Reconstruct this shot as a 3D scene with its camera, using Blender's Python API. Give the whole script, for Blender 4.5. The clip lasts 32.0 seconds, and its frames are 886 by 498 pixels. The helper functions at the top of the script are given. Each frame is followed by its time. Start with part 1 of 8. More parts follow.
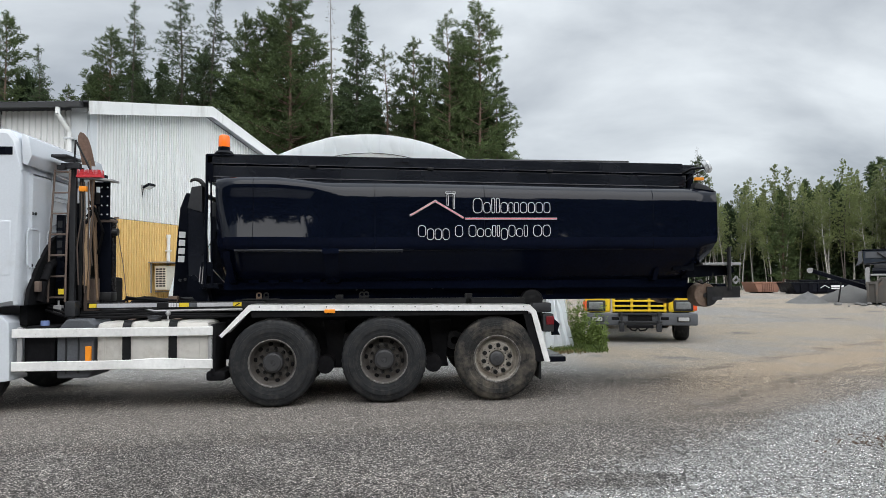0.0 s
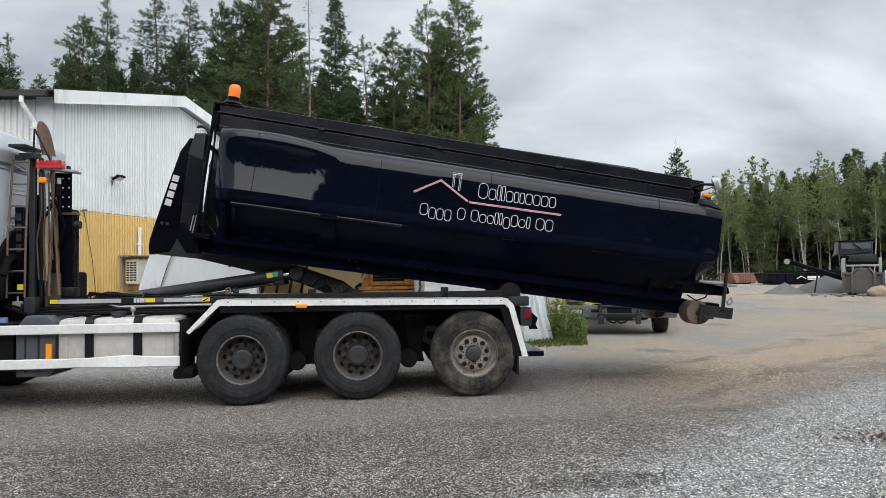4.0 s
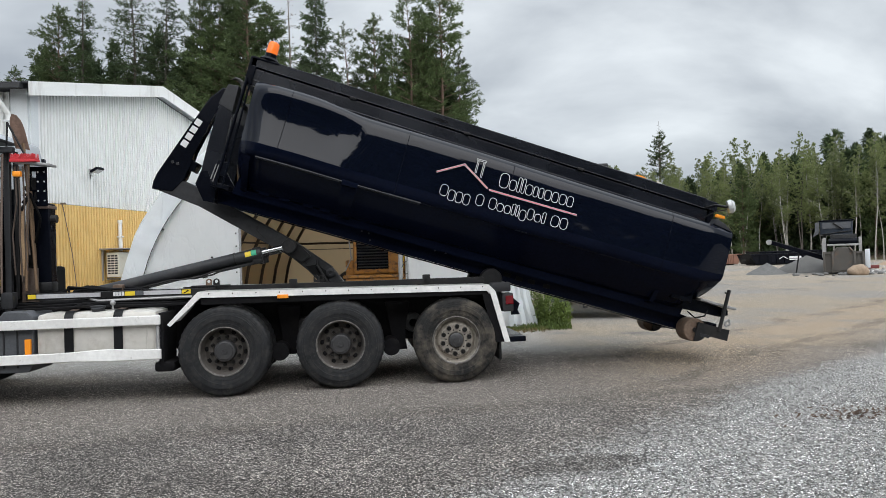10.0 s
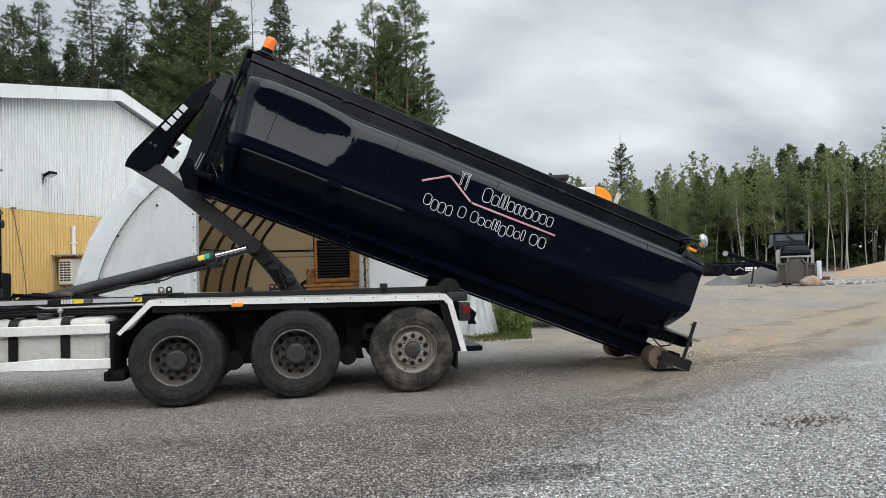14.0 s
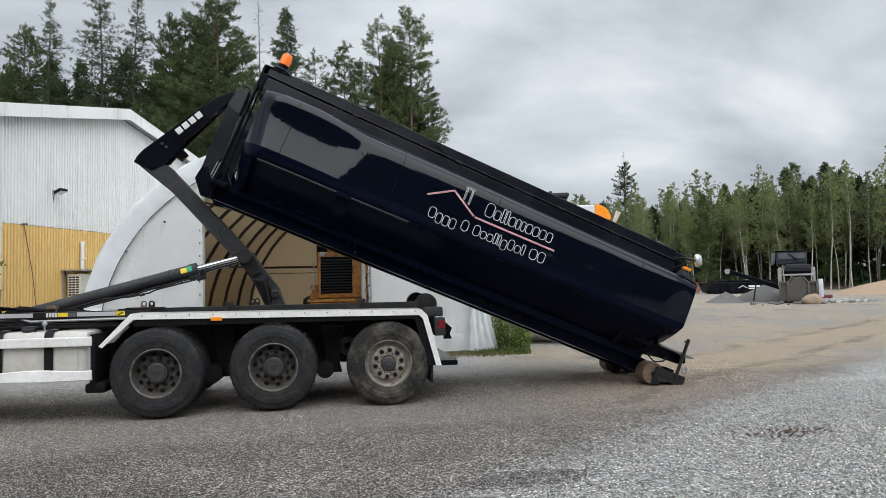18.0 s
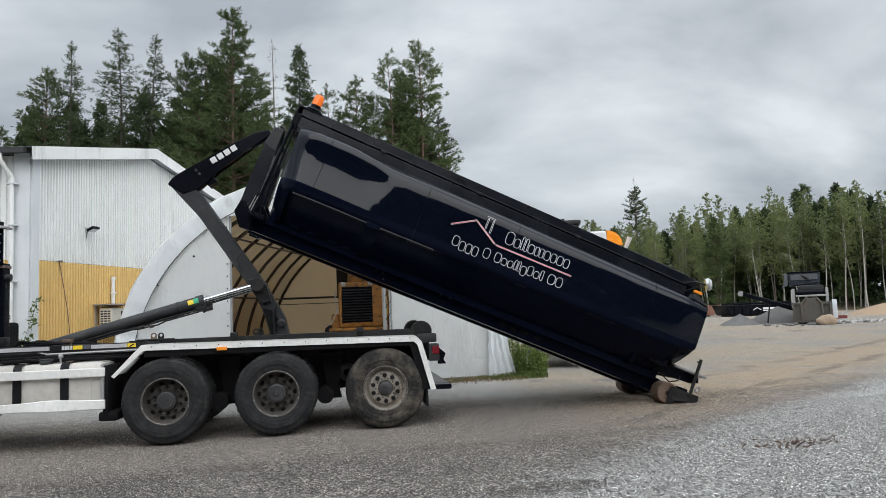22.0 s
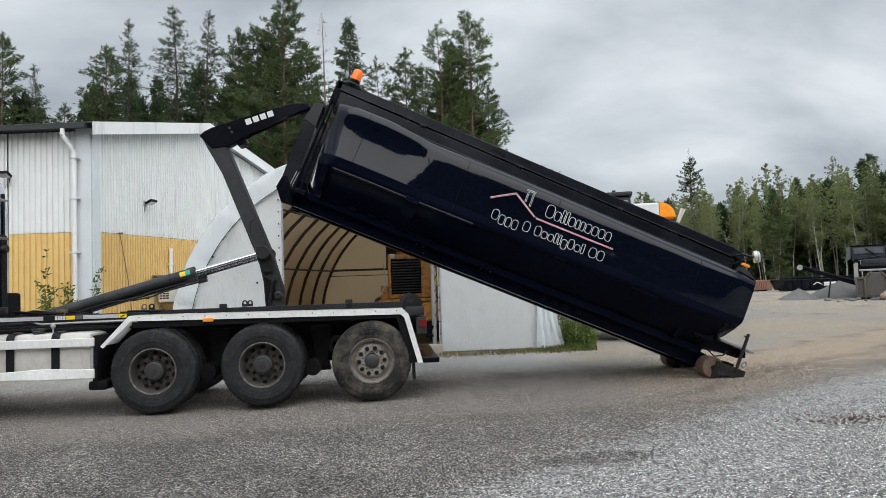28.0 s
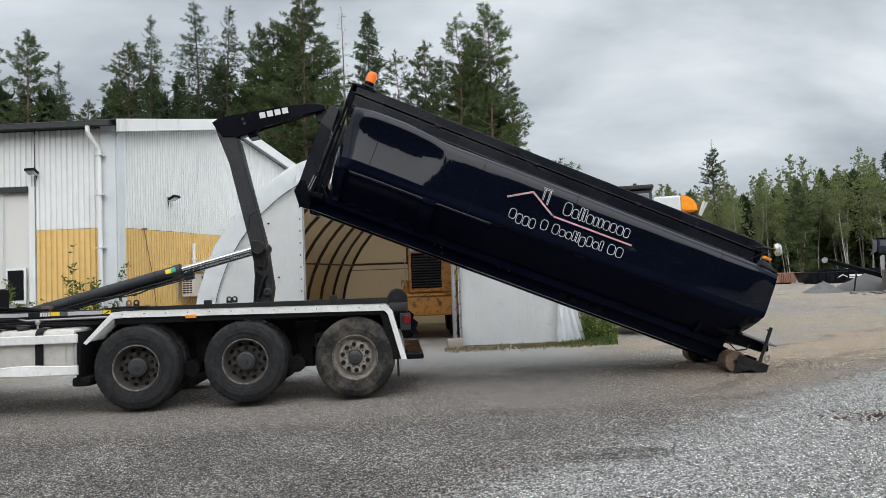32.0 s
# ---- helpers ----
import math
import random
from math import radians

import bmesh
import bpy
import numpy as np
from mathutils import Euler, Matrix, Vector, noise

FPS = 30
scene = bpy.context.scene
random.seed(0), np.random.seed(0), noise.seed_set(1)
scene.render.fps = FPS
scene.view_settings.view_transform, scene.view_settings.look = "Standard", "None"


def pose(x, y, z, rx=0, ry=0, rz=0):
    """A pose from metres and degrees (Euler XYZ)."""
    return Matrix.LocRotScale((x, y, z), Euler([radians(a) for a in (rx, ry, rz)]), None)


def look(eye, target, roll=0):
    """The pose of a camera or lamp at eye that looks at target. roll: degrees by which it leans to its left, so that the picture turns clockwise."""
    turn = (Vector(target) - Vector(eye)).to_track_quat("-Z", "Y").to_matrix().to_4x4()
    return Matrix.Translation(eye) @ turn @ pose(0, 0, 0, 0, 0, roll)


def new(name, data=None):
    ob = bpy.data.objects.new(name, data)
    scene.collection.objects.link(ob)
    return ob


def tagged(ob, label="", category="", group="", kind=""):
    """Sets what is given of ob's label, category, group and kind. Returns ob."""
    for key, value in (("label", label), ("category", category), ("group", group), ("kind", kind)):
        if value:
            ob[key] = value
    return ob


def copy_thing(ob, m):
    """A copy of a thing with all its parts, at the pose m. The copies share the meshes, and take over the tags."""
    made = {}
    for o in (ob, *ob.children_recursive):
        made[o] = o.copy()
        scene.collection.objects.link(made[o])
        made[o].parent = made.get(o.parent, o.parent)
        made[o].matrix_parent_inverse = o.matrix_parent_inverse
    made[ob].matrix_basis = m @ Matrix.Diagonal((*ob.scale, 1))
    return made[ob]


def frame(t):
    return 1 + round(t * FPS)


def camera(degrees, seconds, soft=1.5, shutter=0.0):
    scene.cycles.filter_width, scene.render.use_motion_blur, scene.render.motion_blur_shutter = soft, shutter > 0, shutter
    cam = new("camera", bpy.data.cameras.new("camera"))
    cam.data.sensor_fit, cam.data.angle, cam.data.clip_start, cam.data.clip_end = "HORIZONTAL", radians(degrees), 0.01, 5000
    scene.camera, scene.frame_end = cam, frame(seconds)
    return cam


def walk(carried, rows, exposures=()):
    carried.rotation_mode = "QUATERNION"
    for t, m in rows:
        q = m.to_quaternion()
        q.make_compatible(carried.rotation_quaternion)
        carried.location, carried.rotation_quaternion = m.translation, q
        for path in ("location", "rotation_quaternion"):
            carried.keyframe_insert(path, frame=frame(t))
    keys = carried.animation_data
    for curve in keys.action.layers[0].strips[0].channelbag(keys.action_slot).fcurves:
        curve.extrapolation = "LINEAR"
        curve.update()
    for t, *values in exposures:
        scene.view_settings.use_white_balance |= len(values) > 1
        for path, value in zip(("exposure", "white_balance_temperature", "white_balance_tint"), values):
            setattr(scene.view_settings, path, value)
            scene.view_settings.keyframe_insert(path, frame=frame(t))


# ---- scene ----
cam = camera(64.0, 32.0, soft=0.8)
PATH = [
    (0, (1.473, -8.937, 1.537), (1.614, -6.944, 1.621), -0.5),
    (0.5, (1.409, -8.845, 1.547), (1.561, -6.852, 1.623), 0.1),
    (1, (1.401, -8.799, 1.539), (1.558, -6.807, 1.611), 0.4),
    (1.5, (1.426, -8.767, 1.545), (1.588, -6.775, 1.616), 0.6),
    (2, (1.491, -8.735, 1.552), (1.654, -6.743, 1.623), 0.3),
    (2.5, (1.54, -8.73, 1.553), (1.706, -6.739, 1.622), -0.0),
    (3, (1.547, -8.722, 1.55), (1.72, -6.731, 1.618), -0.4),
    (3.5, (1.555, -8.711, 1.551), (1.738, -6.72, 1.616), -0.6),
    (5.5, (1.577, -8.71, 1.553), (1.802, -6.723, 1.6), -1.0),
    (6, (1.581, -8.707, 1.548), (1.811, -6.721, 1.588), -1.1),
    (6.5, (1.58, -8.705, 1.557), (1.813, -6.719, 1.592), -1.2),
    (7, (1.586, -8.703, 1.556), (1.82, -6.717, 1.591), -1.3),
    (7.5, (1.587, -8.71, 1.556), (1.822, -6.725, 1.591), -1.4),
    (8, (1.588, -8.708, 1.55), (1.824, -6.722, 1.583), -1.3),
    (8.5, (1.586, -8.715, 1.554), (1.823, -6.729, 1.582), -1.4),
    (9, (1.588, -8.713, 1.56), (1.824, -6.728, 1.583), -1.5),
    (9.5, (1.603, -8.714, 1.555), (1.836, -6.727, 1.579), -1.7),
    (10, (1.612, -8.711, 1.558), (1.845, -6.725, 1.581), -1.8),
    (10.5, (1.621, -8.7, 1.555), (1.854, -6.714, 1.578), -1.8),
    (11, (1.624, -8.708, 1.553), (1.858, -6.722, 1.579), -1.9),
    (11.5, (1.635, -8.7, 1.552), (1.872, -6.714, 1.585), -2.1),
    (12, (1.642, -8.707, 1.565), (1.89, -6.722, 1.605), -2.0),
    (12.5, (1.68, -8.71, 1.562), (1.943, -6.728, 1.609), -2.0),
    (13, (1.704, -8.704, 1.547), (1.991, -6.725, 1.596), -1.9),
    (13.5, (1.703, -8.703, 1.552), (2.013, -6.728, 1.597), -1.7),
    (14, (1.665, -8.717, 1.562), (1.999, -6.746, 1.607), -1.4),
    (14.5, (1.612, -8.773, 1.579), (1.963, -6.805, 1.627), -0.9),
    (16.5, (1.729, -8.883, 1.539), (2.034, -6.909, 1.651), -0.3),
    (17, (1.773, -8.892, 1.519), (2.077, -6.918, 1.635), -0.6),
    (17.5, (1.761, -8.97, 1.528), (2.07, -6.996, 1.632), -1.0),
    (18, (1.698, -9.02, 1.534), (2.02, -7.048, 1.628), -1.2),
    (18.5, (1.619, -9.103, 1.536), (1.947, -7.133, 1.635), -1.4),
    (19, (1.599, -9.162, 1.545), (1.927, -7.192, 1.652), -1.4),
    (19.5, (1.632, -9.249, 1.543), (1.952, -7.278, 1.662), -1.5),
    (20, (1.698, -9.364, 1.521), (2.009, -7.393, 1.657), -1.7),
    (20.5, (1.663, -9.429, 1.537), (1.965, -7.457, 1.685), -2.1),
    (21, (1.561, -9.464, 1.533), (1.86, -7.493, 1.693), -2.3),
    (21.5, (1.5, -9.512, 1.523), (1.797, -7.541, 1.691), -2.4),
    (22, (1.486, -9.552, 1.516), (1.777, -7.581, 1.69), -2.3),
    (22.5, (1.496, -9.573, 1.513), (1.778, -7.601, 1.689), -2.2),
    (23, (1.492, -9.582, 1.514), (1.764, -7.608, 1.687), -2.0),
    (23.5, (1.497, -9.576, 1.507), (1.755, -7.6, 1.67), -1.8),
    (24, (1.487, -9.581, 1.51), (1.728, -7.601, 1.661), -1.7),
    (24.5, (1.495, -9.571, 1.512), (1.719, -7.588, 1.649), -1.6),
    (25, (1.496, -9.578, 1.505), (1.705, -7.593, 1.632), -1.5),
    (25.5, (1.495, -9.594, 1.502), (1.689, -7.607, 1.624), -1.4),
    (27.5, (1.503, -9.594, 1.497), (1.66, -7.603, 1.603), -1.7),
    (28, (1.524, -9.548, 1.488), (1.673, -7.556, 1.592), -2.0),
    (28.5, (1.524, -9.55, 1.502), (1.67, -7.558, 1.601), -2.0),
    (29, (1.542, -9.556, 1.499), (1.682, -7.564, 1.6), -2.1),
    (29.5, (1.523, -9.562, 1.509), (1.656, -7.569, 1.608), -2.1),
    (30, (1.52, -9.568, 1.507), (1.643, -7.574, 1.607), -2.2),
    (30.5, (1.517, -9.569, 1.507), (1.629, -7.575, 1.607), -2.2),
    (31, (1.504, -9.578, 1.516), (1.608, -7.583, 1.613), -2.2),
    (31.5, (1.507, -9.581, 1.521), (1.604, -7.586, 1.616), -2.2),
    (32, (1.515, -9.577, 1.521), (1.608, -7.581, 1.607), -2.1),
]
walk(cam, [(t, look(eye, target, roll)) for t, eye, target, roll in PATH], exposures=[(0.0, 0.03), (13.0, 0.03), (18.0, -0.03), (22.0, -0.09), (32.0, -0.06)])

# ---- world, sun, exposure ----
world = bpy.data.worlds.new("overcast_sky")
scene.world = world
world.use_nodes = True
WN, WL = world.node_tree.nodes, world.node_tree.links
WN.clear()


def wnode(kind, **props):
    n = WN.new(kind)
    for k, v in props.items():
        n.inputs[k].default_value = v
    return n


w_out = WN.new("ShaderNodeOutputWorld")
w_bg = wnode("ShaderNodeBackground", Strength=1.0)
w_sky = WN.new("ShaderNodeTexSky")
w_sky.sky_type = "NISHITA"
w_sky.sun_disc = False
w_sky.sun_elevation = radians(38)
w_sky.sun_rotation = radians(169)
w_gain = WN.new("ShaderNodeVectorMath")
w_gain.operation = "SCALE"
w_gain.inputs["Scale"].default_value = 0.09
w_geo = WN.new("ShaderNodeTexCoord")
w_sep = WN.new("ShaderNodeSeparateXYZ")
w_lift = WN.new("ShaderNodeMath")
w_lift.operation = "ADD"
w_lift.inputs[1].default_value = 0.34
w_cap = WN.new("ShaderNodeMath")
w_cap.operation = "MAXIMUM"
w_cap.inputs[1].default_value = 0.12
w_div = WN.new("ShaderNodeVectorMath")
w_div.operation = "DIVIDE"
w_comb = WN.new("ShaderNodeCombineXYZ")
w_stretch = WN.new("ShaderNodeMapping")
w_stretch.inputs["Scale"].default_value = (0.75, 1.0, 0.0)
w_stretch.inputs["Location"].default_value = (3.4, 1.2, 0.0)
w_noise = wnode("ShaderNodeTexNoise", Scale=1.7, Detail=7.0, Roughness=0.5, Distortion=0.35)
w_ramp = WN.new("ShaderNodeValToRGB")
w_ramp.color_ramp.elements[0].position, w_ramp.color_ramp.elements[0].color = 0.36, (0.44, 0.48, 0.53, 1)
w_ramp.color_ramp.elements[1].position, w_ramp.color_ramp.elements[1].color = 0.63, (0.87, 0.925, 0.965, 1)
w_mix = WN.new("ShaderNodeMix")
w_mix.data_type = "RGBA"
w_mix.inputs["Factor"].default_value = 0.9
WL.new(w_geo.outputs["Generated"], w_sep.inputs[0])
WL.new(w_sep.outputs["Z"], w_lift.inputs[0])
WL.new(w_lift.outputs[0], w_cap.inputs[0])
for k in "XYZ":
    WL.new(w_cap.outputs[0], w_comb.inputs[k])
WL.new(w_geo.outputs["Generated"], w_div.inputs[0])
WL.new(w_comb.outputs[0], w_div.inputs[1])
WL.new(w_div.outputs[0], w_stretch.inputs["Vector"])
WL.new(w_stretch.outputs[0], w_noise.inputs["Vector"])
WL.new(w_noise.outputs["Fac"], w_ramp.inputs[0])
WL.new(w_sky.outputs[0], w_gain.inputs[0])
WL.new(w_gain.outputs[0], w_mix.inputs["A"])
WL.new(w_ramp.outputs[0], w_mix.inputs["B"])
w_zen = WN.new("ShaderNodeMapRange")
w_zen.interpolation_type = "SMOOTHSTEP"
for k, v in (("From Min", 0.28), ("From Max", 0.95), ("To Min", 1.0), ("To Max", 2.2)):
    w_zen.inputs[k].default_value = v
w_lit = WN.new("ShaderNodeVectorMath")
w_lit.operation = "SCALE"
WL.new(w_sep.outputs["Z"], w_zen.inputs["Value"])
WL.new(w_mix.outputs["Result"], w_lit.inputs[0])
w_dot = WN.new("ShaderNodeVectorMath")
w_dot.operation = "DOT_PRODUCT"
w_dot.inputs[1].default_value = (0.14, -0.72, 0.68)
w_side = WN.new("ShaderNodeMapRange")
w_side.interpolation_type = "SMOOTHSTEP"
for k, v in (("From Min", 0.15), ("From Max", 1.0), ("To Min", 1.0), ("To Max", 1.4)):
    w_side.inputs[k].default_value = v
w_prod = WN.new("ShaderNodeMath")
w_prod.operation = "MULTIPLY"
WL.new(w_geo.outputs["Generated"], w_dot.inputs[0])
WL.new(w_dot.outputs["Value"], w_side.inputs["Value"])
WL.new(w_zen.outputs[0], w_prod.inputs[0])
WL.new(w_side.outputs[0], w_prod.inputs[1])
WL.new(w_prod.outputs[0], w_lit.inputs["Scale"])
WL.new(w_lit.outputs[0], w_bg.inputs["Color"])
WL.new(w_bg.outputs[0], w_out.inputs[0])

sun = new("sun", bpy.data.lights.new("sun", "SUN"))
sun.data.energy, sun.data.angle, sun.data.color = 2.22, radians(74), (1.0, 0.975, 0.95)
sun.matrix_world = look((0, 0, 24), (-6, 30, 0))


# ---- materials ----
def surface(name, color, rough=0.6, metal=0.0, var=0.25, coarse=1.5, fine=45.0, bump=0.1, coat=0.0, dirt=None, dirt_at=(0.55, 0.75), dirt_scale=2.5, spec=0.5, per_piece=0.0, streak=0.0):
    """A painted, raw or worn surface: coarse and fine variation, optional dirt, fine relief."""
    m = bpy.data.materials.new(name)
    m.use_nodes = True
    N, L = m.node_tree.nodes, m.node_tree.links
    b = N["Principled BSDF"]
    b.inputs["Metallic"].default_value = metal
    b.inputs["Specular IOR Level"].default_value = spec
    b.inputs["Coat Weight"].default_value = coat
    b.inputs["Coat Roughness"].default_value = 0.04
    tc = N.new("ShaderNodeTexCoord")
    n1, n2 = N.new("ShaderNodeTexNoise"), N.new("ShaderNodeTexNoise")
    n1.inputs["Scale"].default_value, n1.inputs["Detail"].default_value = coarse, 5
    n2.inputs["Scale"].default_value, n2.inputs["Detail"].default_value = fine, 3
    for n in (n1, n2):
        L.new(tc.outputs["Object"], n.inputs["Vector"])
    add = N.new("ShaderNodeMath")
    add.operation = "ADD"
    L.new(n1.outputs["Fac"], add.inputs[0])
    L.new(n2.outputs["Fac"], add.inputs[1])
    last = add
    if per_piece:
        oi = N.new("ShaderNodeObjectInfo")
        mul = N.new("ShaderNodeMath")
        mul.operation = "MULTIPLY_ADD"
        mul.inputs[1].default_value = per_piece
        L.new(oi.outputs["Random"], mul.inputs[0])
        L.new(add.outputs[0], mul.inputs[2])
        last = mul
    ramp = N.new("ShaderNodeMapRange")
    ramp.inputs["From Min"].default_value, ramp.inputs["From Max"].default_value = 0.65, 1.35 + per_piece
    ramp.inputs["To Min"].default_value, ramp.inputs["To Max"].default_value = 1 - var, 1 + var
    L.new(last.outputs[0], ramp.inputs["Value"])
    tint = N.new("ShaderNodeVectorMath")
    tint.operation = "SCALE"
    tint.inputs[0].default_value = color
    L.new(ramp.outputs[0], tint.inputs["Scale"])
    out = tint.outputs[0]
    rmap = N.new("ShaderNodeMapRange")
    rmap.inputs["From Min"].default_value, rmap.inputs["From Max"].default_value = 0.3, 0.7
    rmap.inputs["To Min"].default_value, rmap.inputs["To Max"].default_value = max(rough * 0.8, 0.02), min(rough * 1.2, 1)
    L.new(n1.outputs["Fac"], rmap.inputs["Value"])
    L.new(rmap.outputs[0], b.inputs["Roughness"])
    if dirt:
        n3 = N.new("ShaderNodeTexNoise")
        n3.inputs["Scale"].default_value, n3.inputs["Detail"].default_value, n3.inputs["Roughness"].default_value = dirt_scale, 8, 0.7
        if streak:
            mp = N.new("ShaderNodeMapping")
            mp.inputs["Scale"].default_value = (1, 1, streak)
            L.new(tc.outputs["Object"], mp.inputs["Vector"])
            L.new(mp.outputs[0], n3.inputs["Vector"])
        else:
            L.new(tc.outputs["Object"], n3.inputs["Vector"])
        r3 = N.new("ShaderNodeMapRange")
        r3.inputs["From Min"].default_value, r3.inputs["From Max"].default_value = dirt_at
        L.new(n3.outputs["Fac"], r3.inputs["Value"])
        mx = N.new("ShaderNodeMix")
        mx.data_type = "RGBA"
        mx.inputs["B"].default_value = (*dirt, 1)
        L.new(r3.outputs[0], mx.inputs["Factor"])
        L.new(out, mx.inputs["A"])
        out = mx.outputs["Result"]
    L.new(out, b.inputs["Base Color"])
    if bump:
        bp = N.new("ShaderNodeBump")
        bp.inputs["Strength"].default_value, bp.inputs["Distance"].default_value = bump, 0.01
        L.new(n2.outputs["Fac"], bp.inputs["Height"])
        L.new(bp.outputs[0], b.inputs["Normal"])
    return m


def glow(name, color, strength, rough=0.3):
    m = surface(name, color, rough, var=0.08, bump=0)
    b = m.node_tree.nodes["Principled BSDF"]
    b.inputs["Emission Color"].default_value = (*color, 1)
    b.inputs["Emission Strength"].default_value = strength
    return m


def leafy(name, color, var=0.5, trans=0.25):
    """Leaves or needles, each clump of its own shade."""
    m = bpy.data.materials.new(name)
    m.use_nodes = True
    N, L = m.node_tree.nodes, m.node_tree.links
    b = N["Principled BSDF"]
    b.inputs["Roughness"].default_value = 0.65
    b.inputs["Specular IOR Level"].default_value = 0.25
    g, oi, tc, n1 = N.new("ShaderNodeNewGeometry"), N.new("ShaderNodeObjectInfo"), N.new("ShaderNodeTexCoord"), N.new("ShaderNodeTexNoise")
    n1.inputs["Scale"].default_value = 0.6
    L.new(tc.outputs["Object"], n1.inputs["Vector"])
    s1, s2 = N.new("ShaderNodeMath"), N.new("ShaderNodeMath")
    L.new(g.outputs["Random Per Island"], s1.inputs[0])
    L.new(oi.outputs["Random"], s1.inputs[1])
    L.new(s1.outputs[0], s2.inputs[0])
    L.new(n1.outputs["Fac"], s2.inputs[1])
    r = N.new("ShaderNodeMapRange")
    r.inputs["From Min"].default_value, r.inputs["From Max"].default_value = 0.5, 2.2
    L.new(s2.outputs[0], r.inputs["Value"])
    mx = N.new("ShaderNodeMix")
    mx.data_type = "RGBA"
    mx.inputs["A"].default_value = (color[0] * (1 - var), color[1] * (1 - var), color[2] * (1 - var), 1)
    mx.inputs["B"].default_value = (color[0] * (1 + var * 1.15), color[1] * (1 + var), color[2] * (1 + var * 0.6), 1)
    L.new(r.outputs[0], mx.inputs["Factor"])
    L.new(mx.outputs["Result"], b.inputs["Base Color"])
    tr = N.new("ShaderNodeBsdfTranslucent")
    L.new(mx.outputs["Result"], tr.inputs["Color"])
    ms = N.new("ShaderNodeMixShader")
    ms.inputs[0].default_value = trans
    L.new(b.outputs[0], ms.inputs[1])
    L.new(tr.outputs[0], ms.inputs[2])
    L.new(ms.outputs[0], N["Material Output"].inputs[0])
    return m


def fabric(name, color, trans):
    m = surface(name, color, 0.75, var=0.03, coarse=0.7, fine=4, bump=0.5, dirt=(color[0] * 0.9, color[1] * 0.89, color[2] * 0.87), dirt_at=(0.58, 0.9), dirt_scale=0.9)
    N, L = m.node_tree.nodes, m.node_tree.links
    b = N["Principled BSDF"]
    tr, ms = N.new("ShaderNodeBsdfTranslucent"), N.new("ShaderNodeMixShader")
    tr.inputs["Color"].default_value = (*color, 1)
    ms.inputs[0].default_value = trans
    # sharp creases pressed into the cloth
    tc, cr, off, ab, mr, bp = (N.new("ShaderNode" + k) for k in ("TexCoord", "TexNoise", "Math", "Math", "MapRange", "Bump"))
    cr.inputs["Scale"].default_value, cr.inputs["Detail"].default_value, cr.inputs["Distortion"].default_value = 1.5, 2.5, 0.8
    off.operation, ab.operation = "SUBTRACT", "ABSOLUTE"
    off.inputs[1].default_value = 0.5
    mr.inputs["From Max"].default_value = 0.035
    bp.inputs["Strength"].default_value, bp.inputs["Distance"].default_value = 0.28, 0.015
    mp = N.new("ShaderNodeMapping")
    mp.inputs["Scale"].default_value = (1.7, 1.7, 0.5)
    mp.inputs["Rotation"].default_value = (0.0, 0.35, 0.0)
    L.new(tc.outputs["Object"], mp.inputs["Vector"])
    L.new(mp.outputs[0], cr.inputs["Vector"])
    L.new(cr.outputs["Fac"], off.inputs[0])
    L.new(off.outputs[0], ab.inputs[0])
    L.new(ab.outputs[0], mr.inputs["Value"])
    L.new(mr.outputs[0], bp.inputs["Height"])
    L.new(b.inputs["Normal"].links[0].from_socket, bp.inputs["Normal"])
    L.new(bp.outputs[0], b.inputs["Normal"])
    L.new(b.outputs[0], ms.inputs[1])
    L.new(tr.outputs[0], ms.inputs[2])
    L.new(ms.outputs[0], N["Material Output"].inputs[0])
    return m


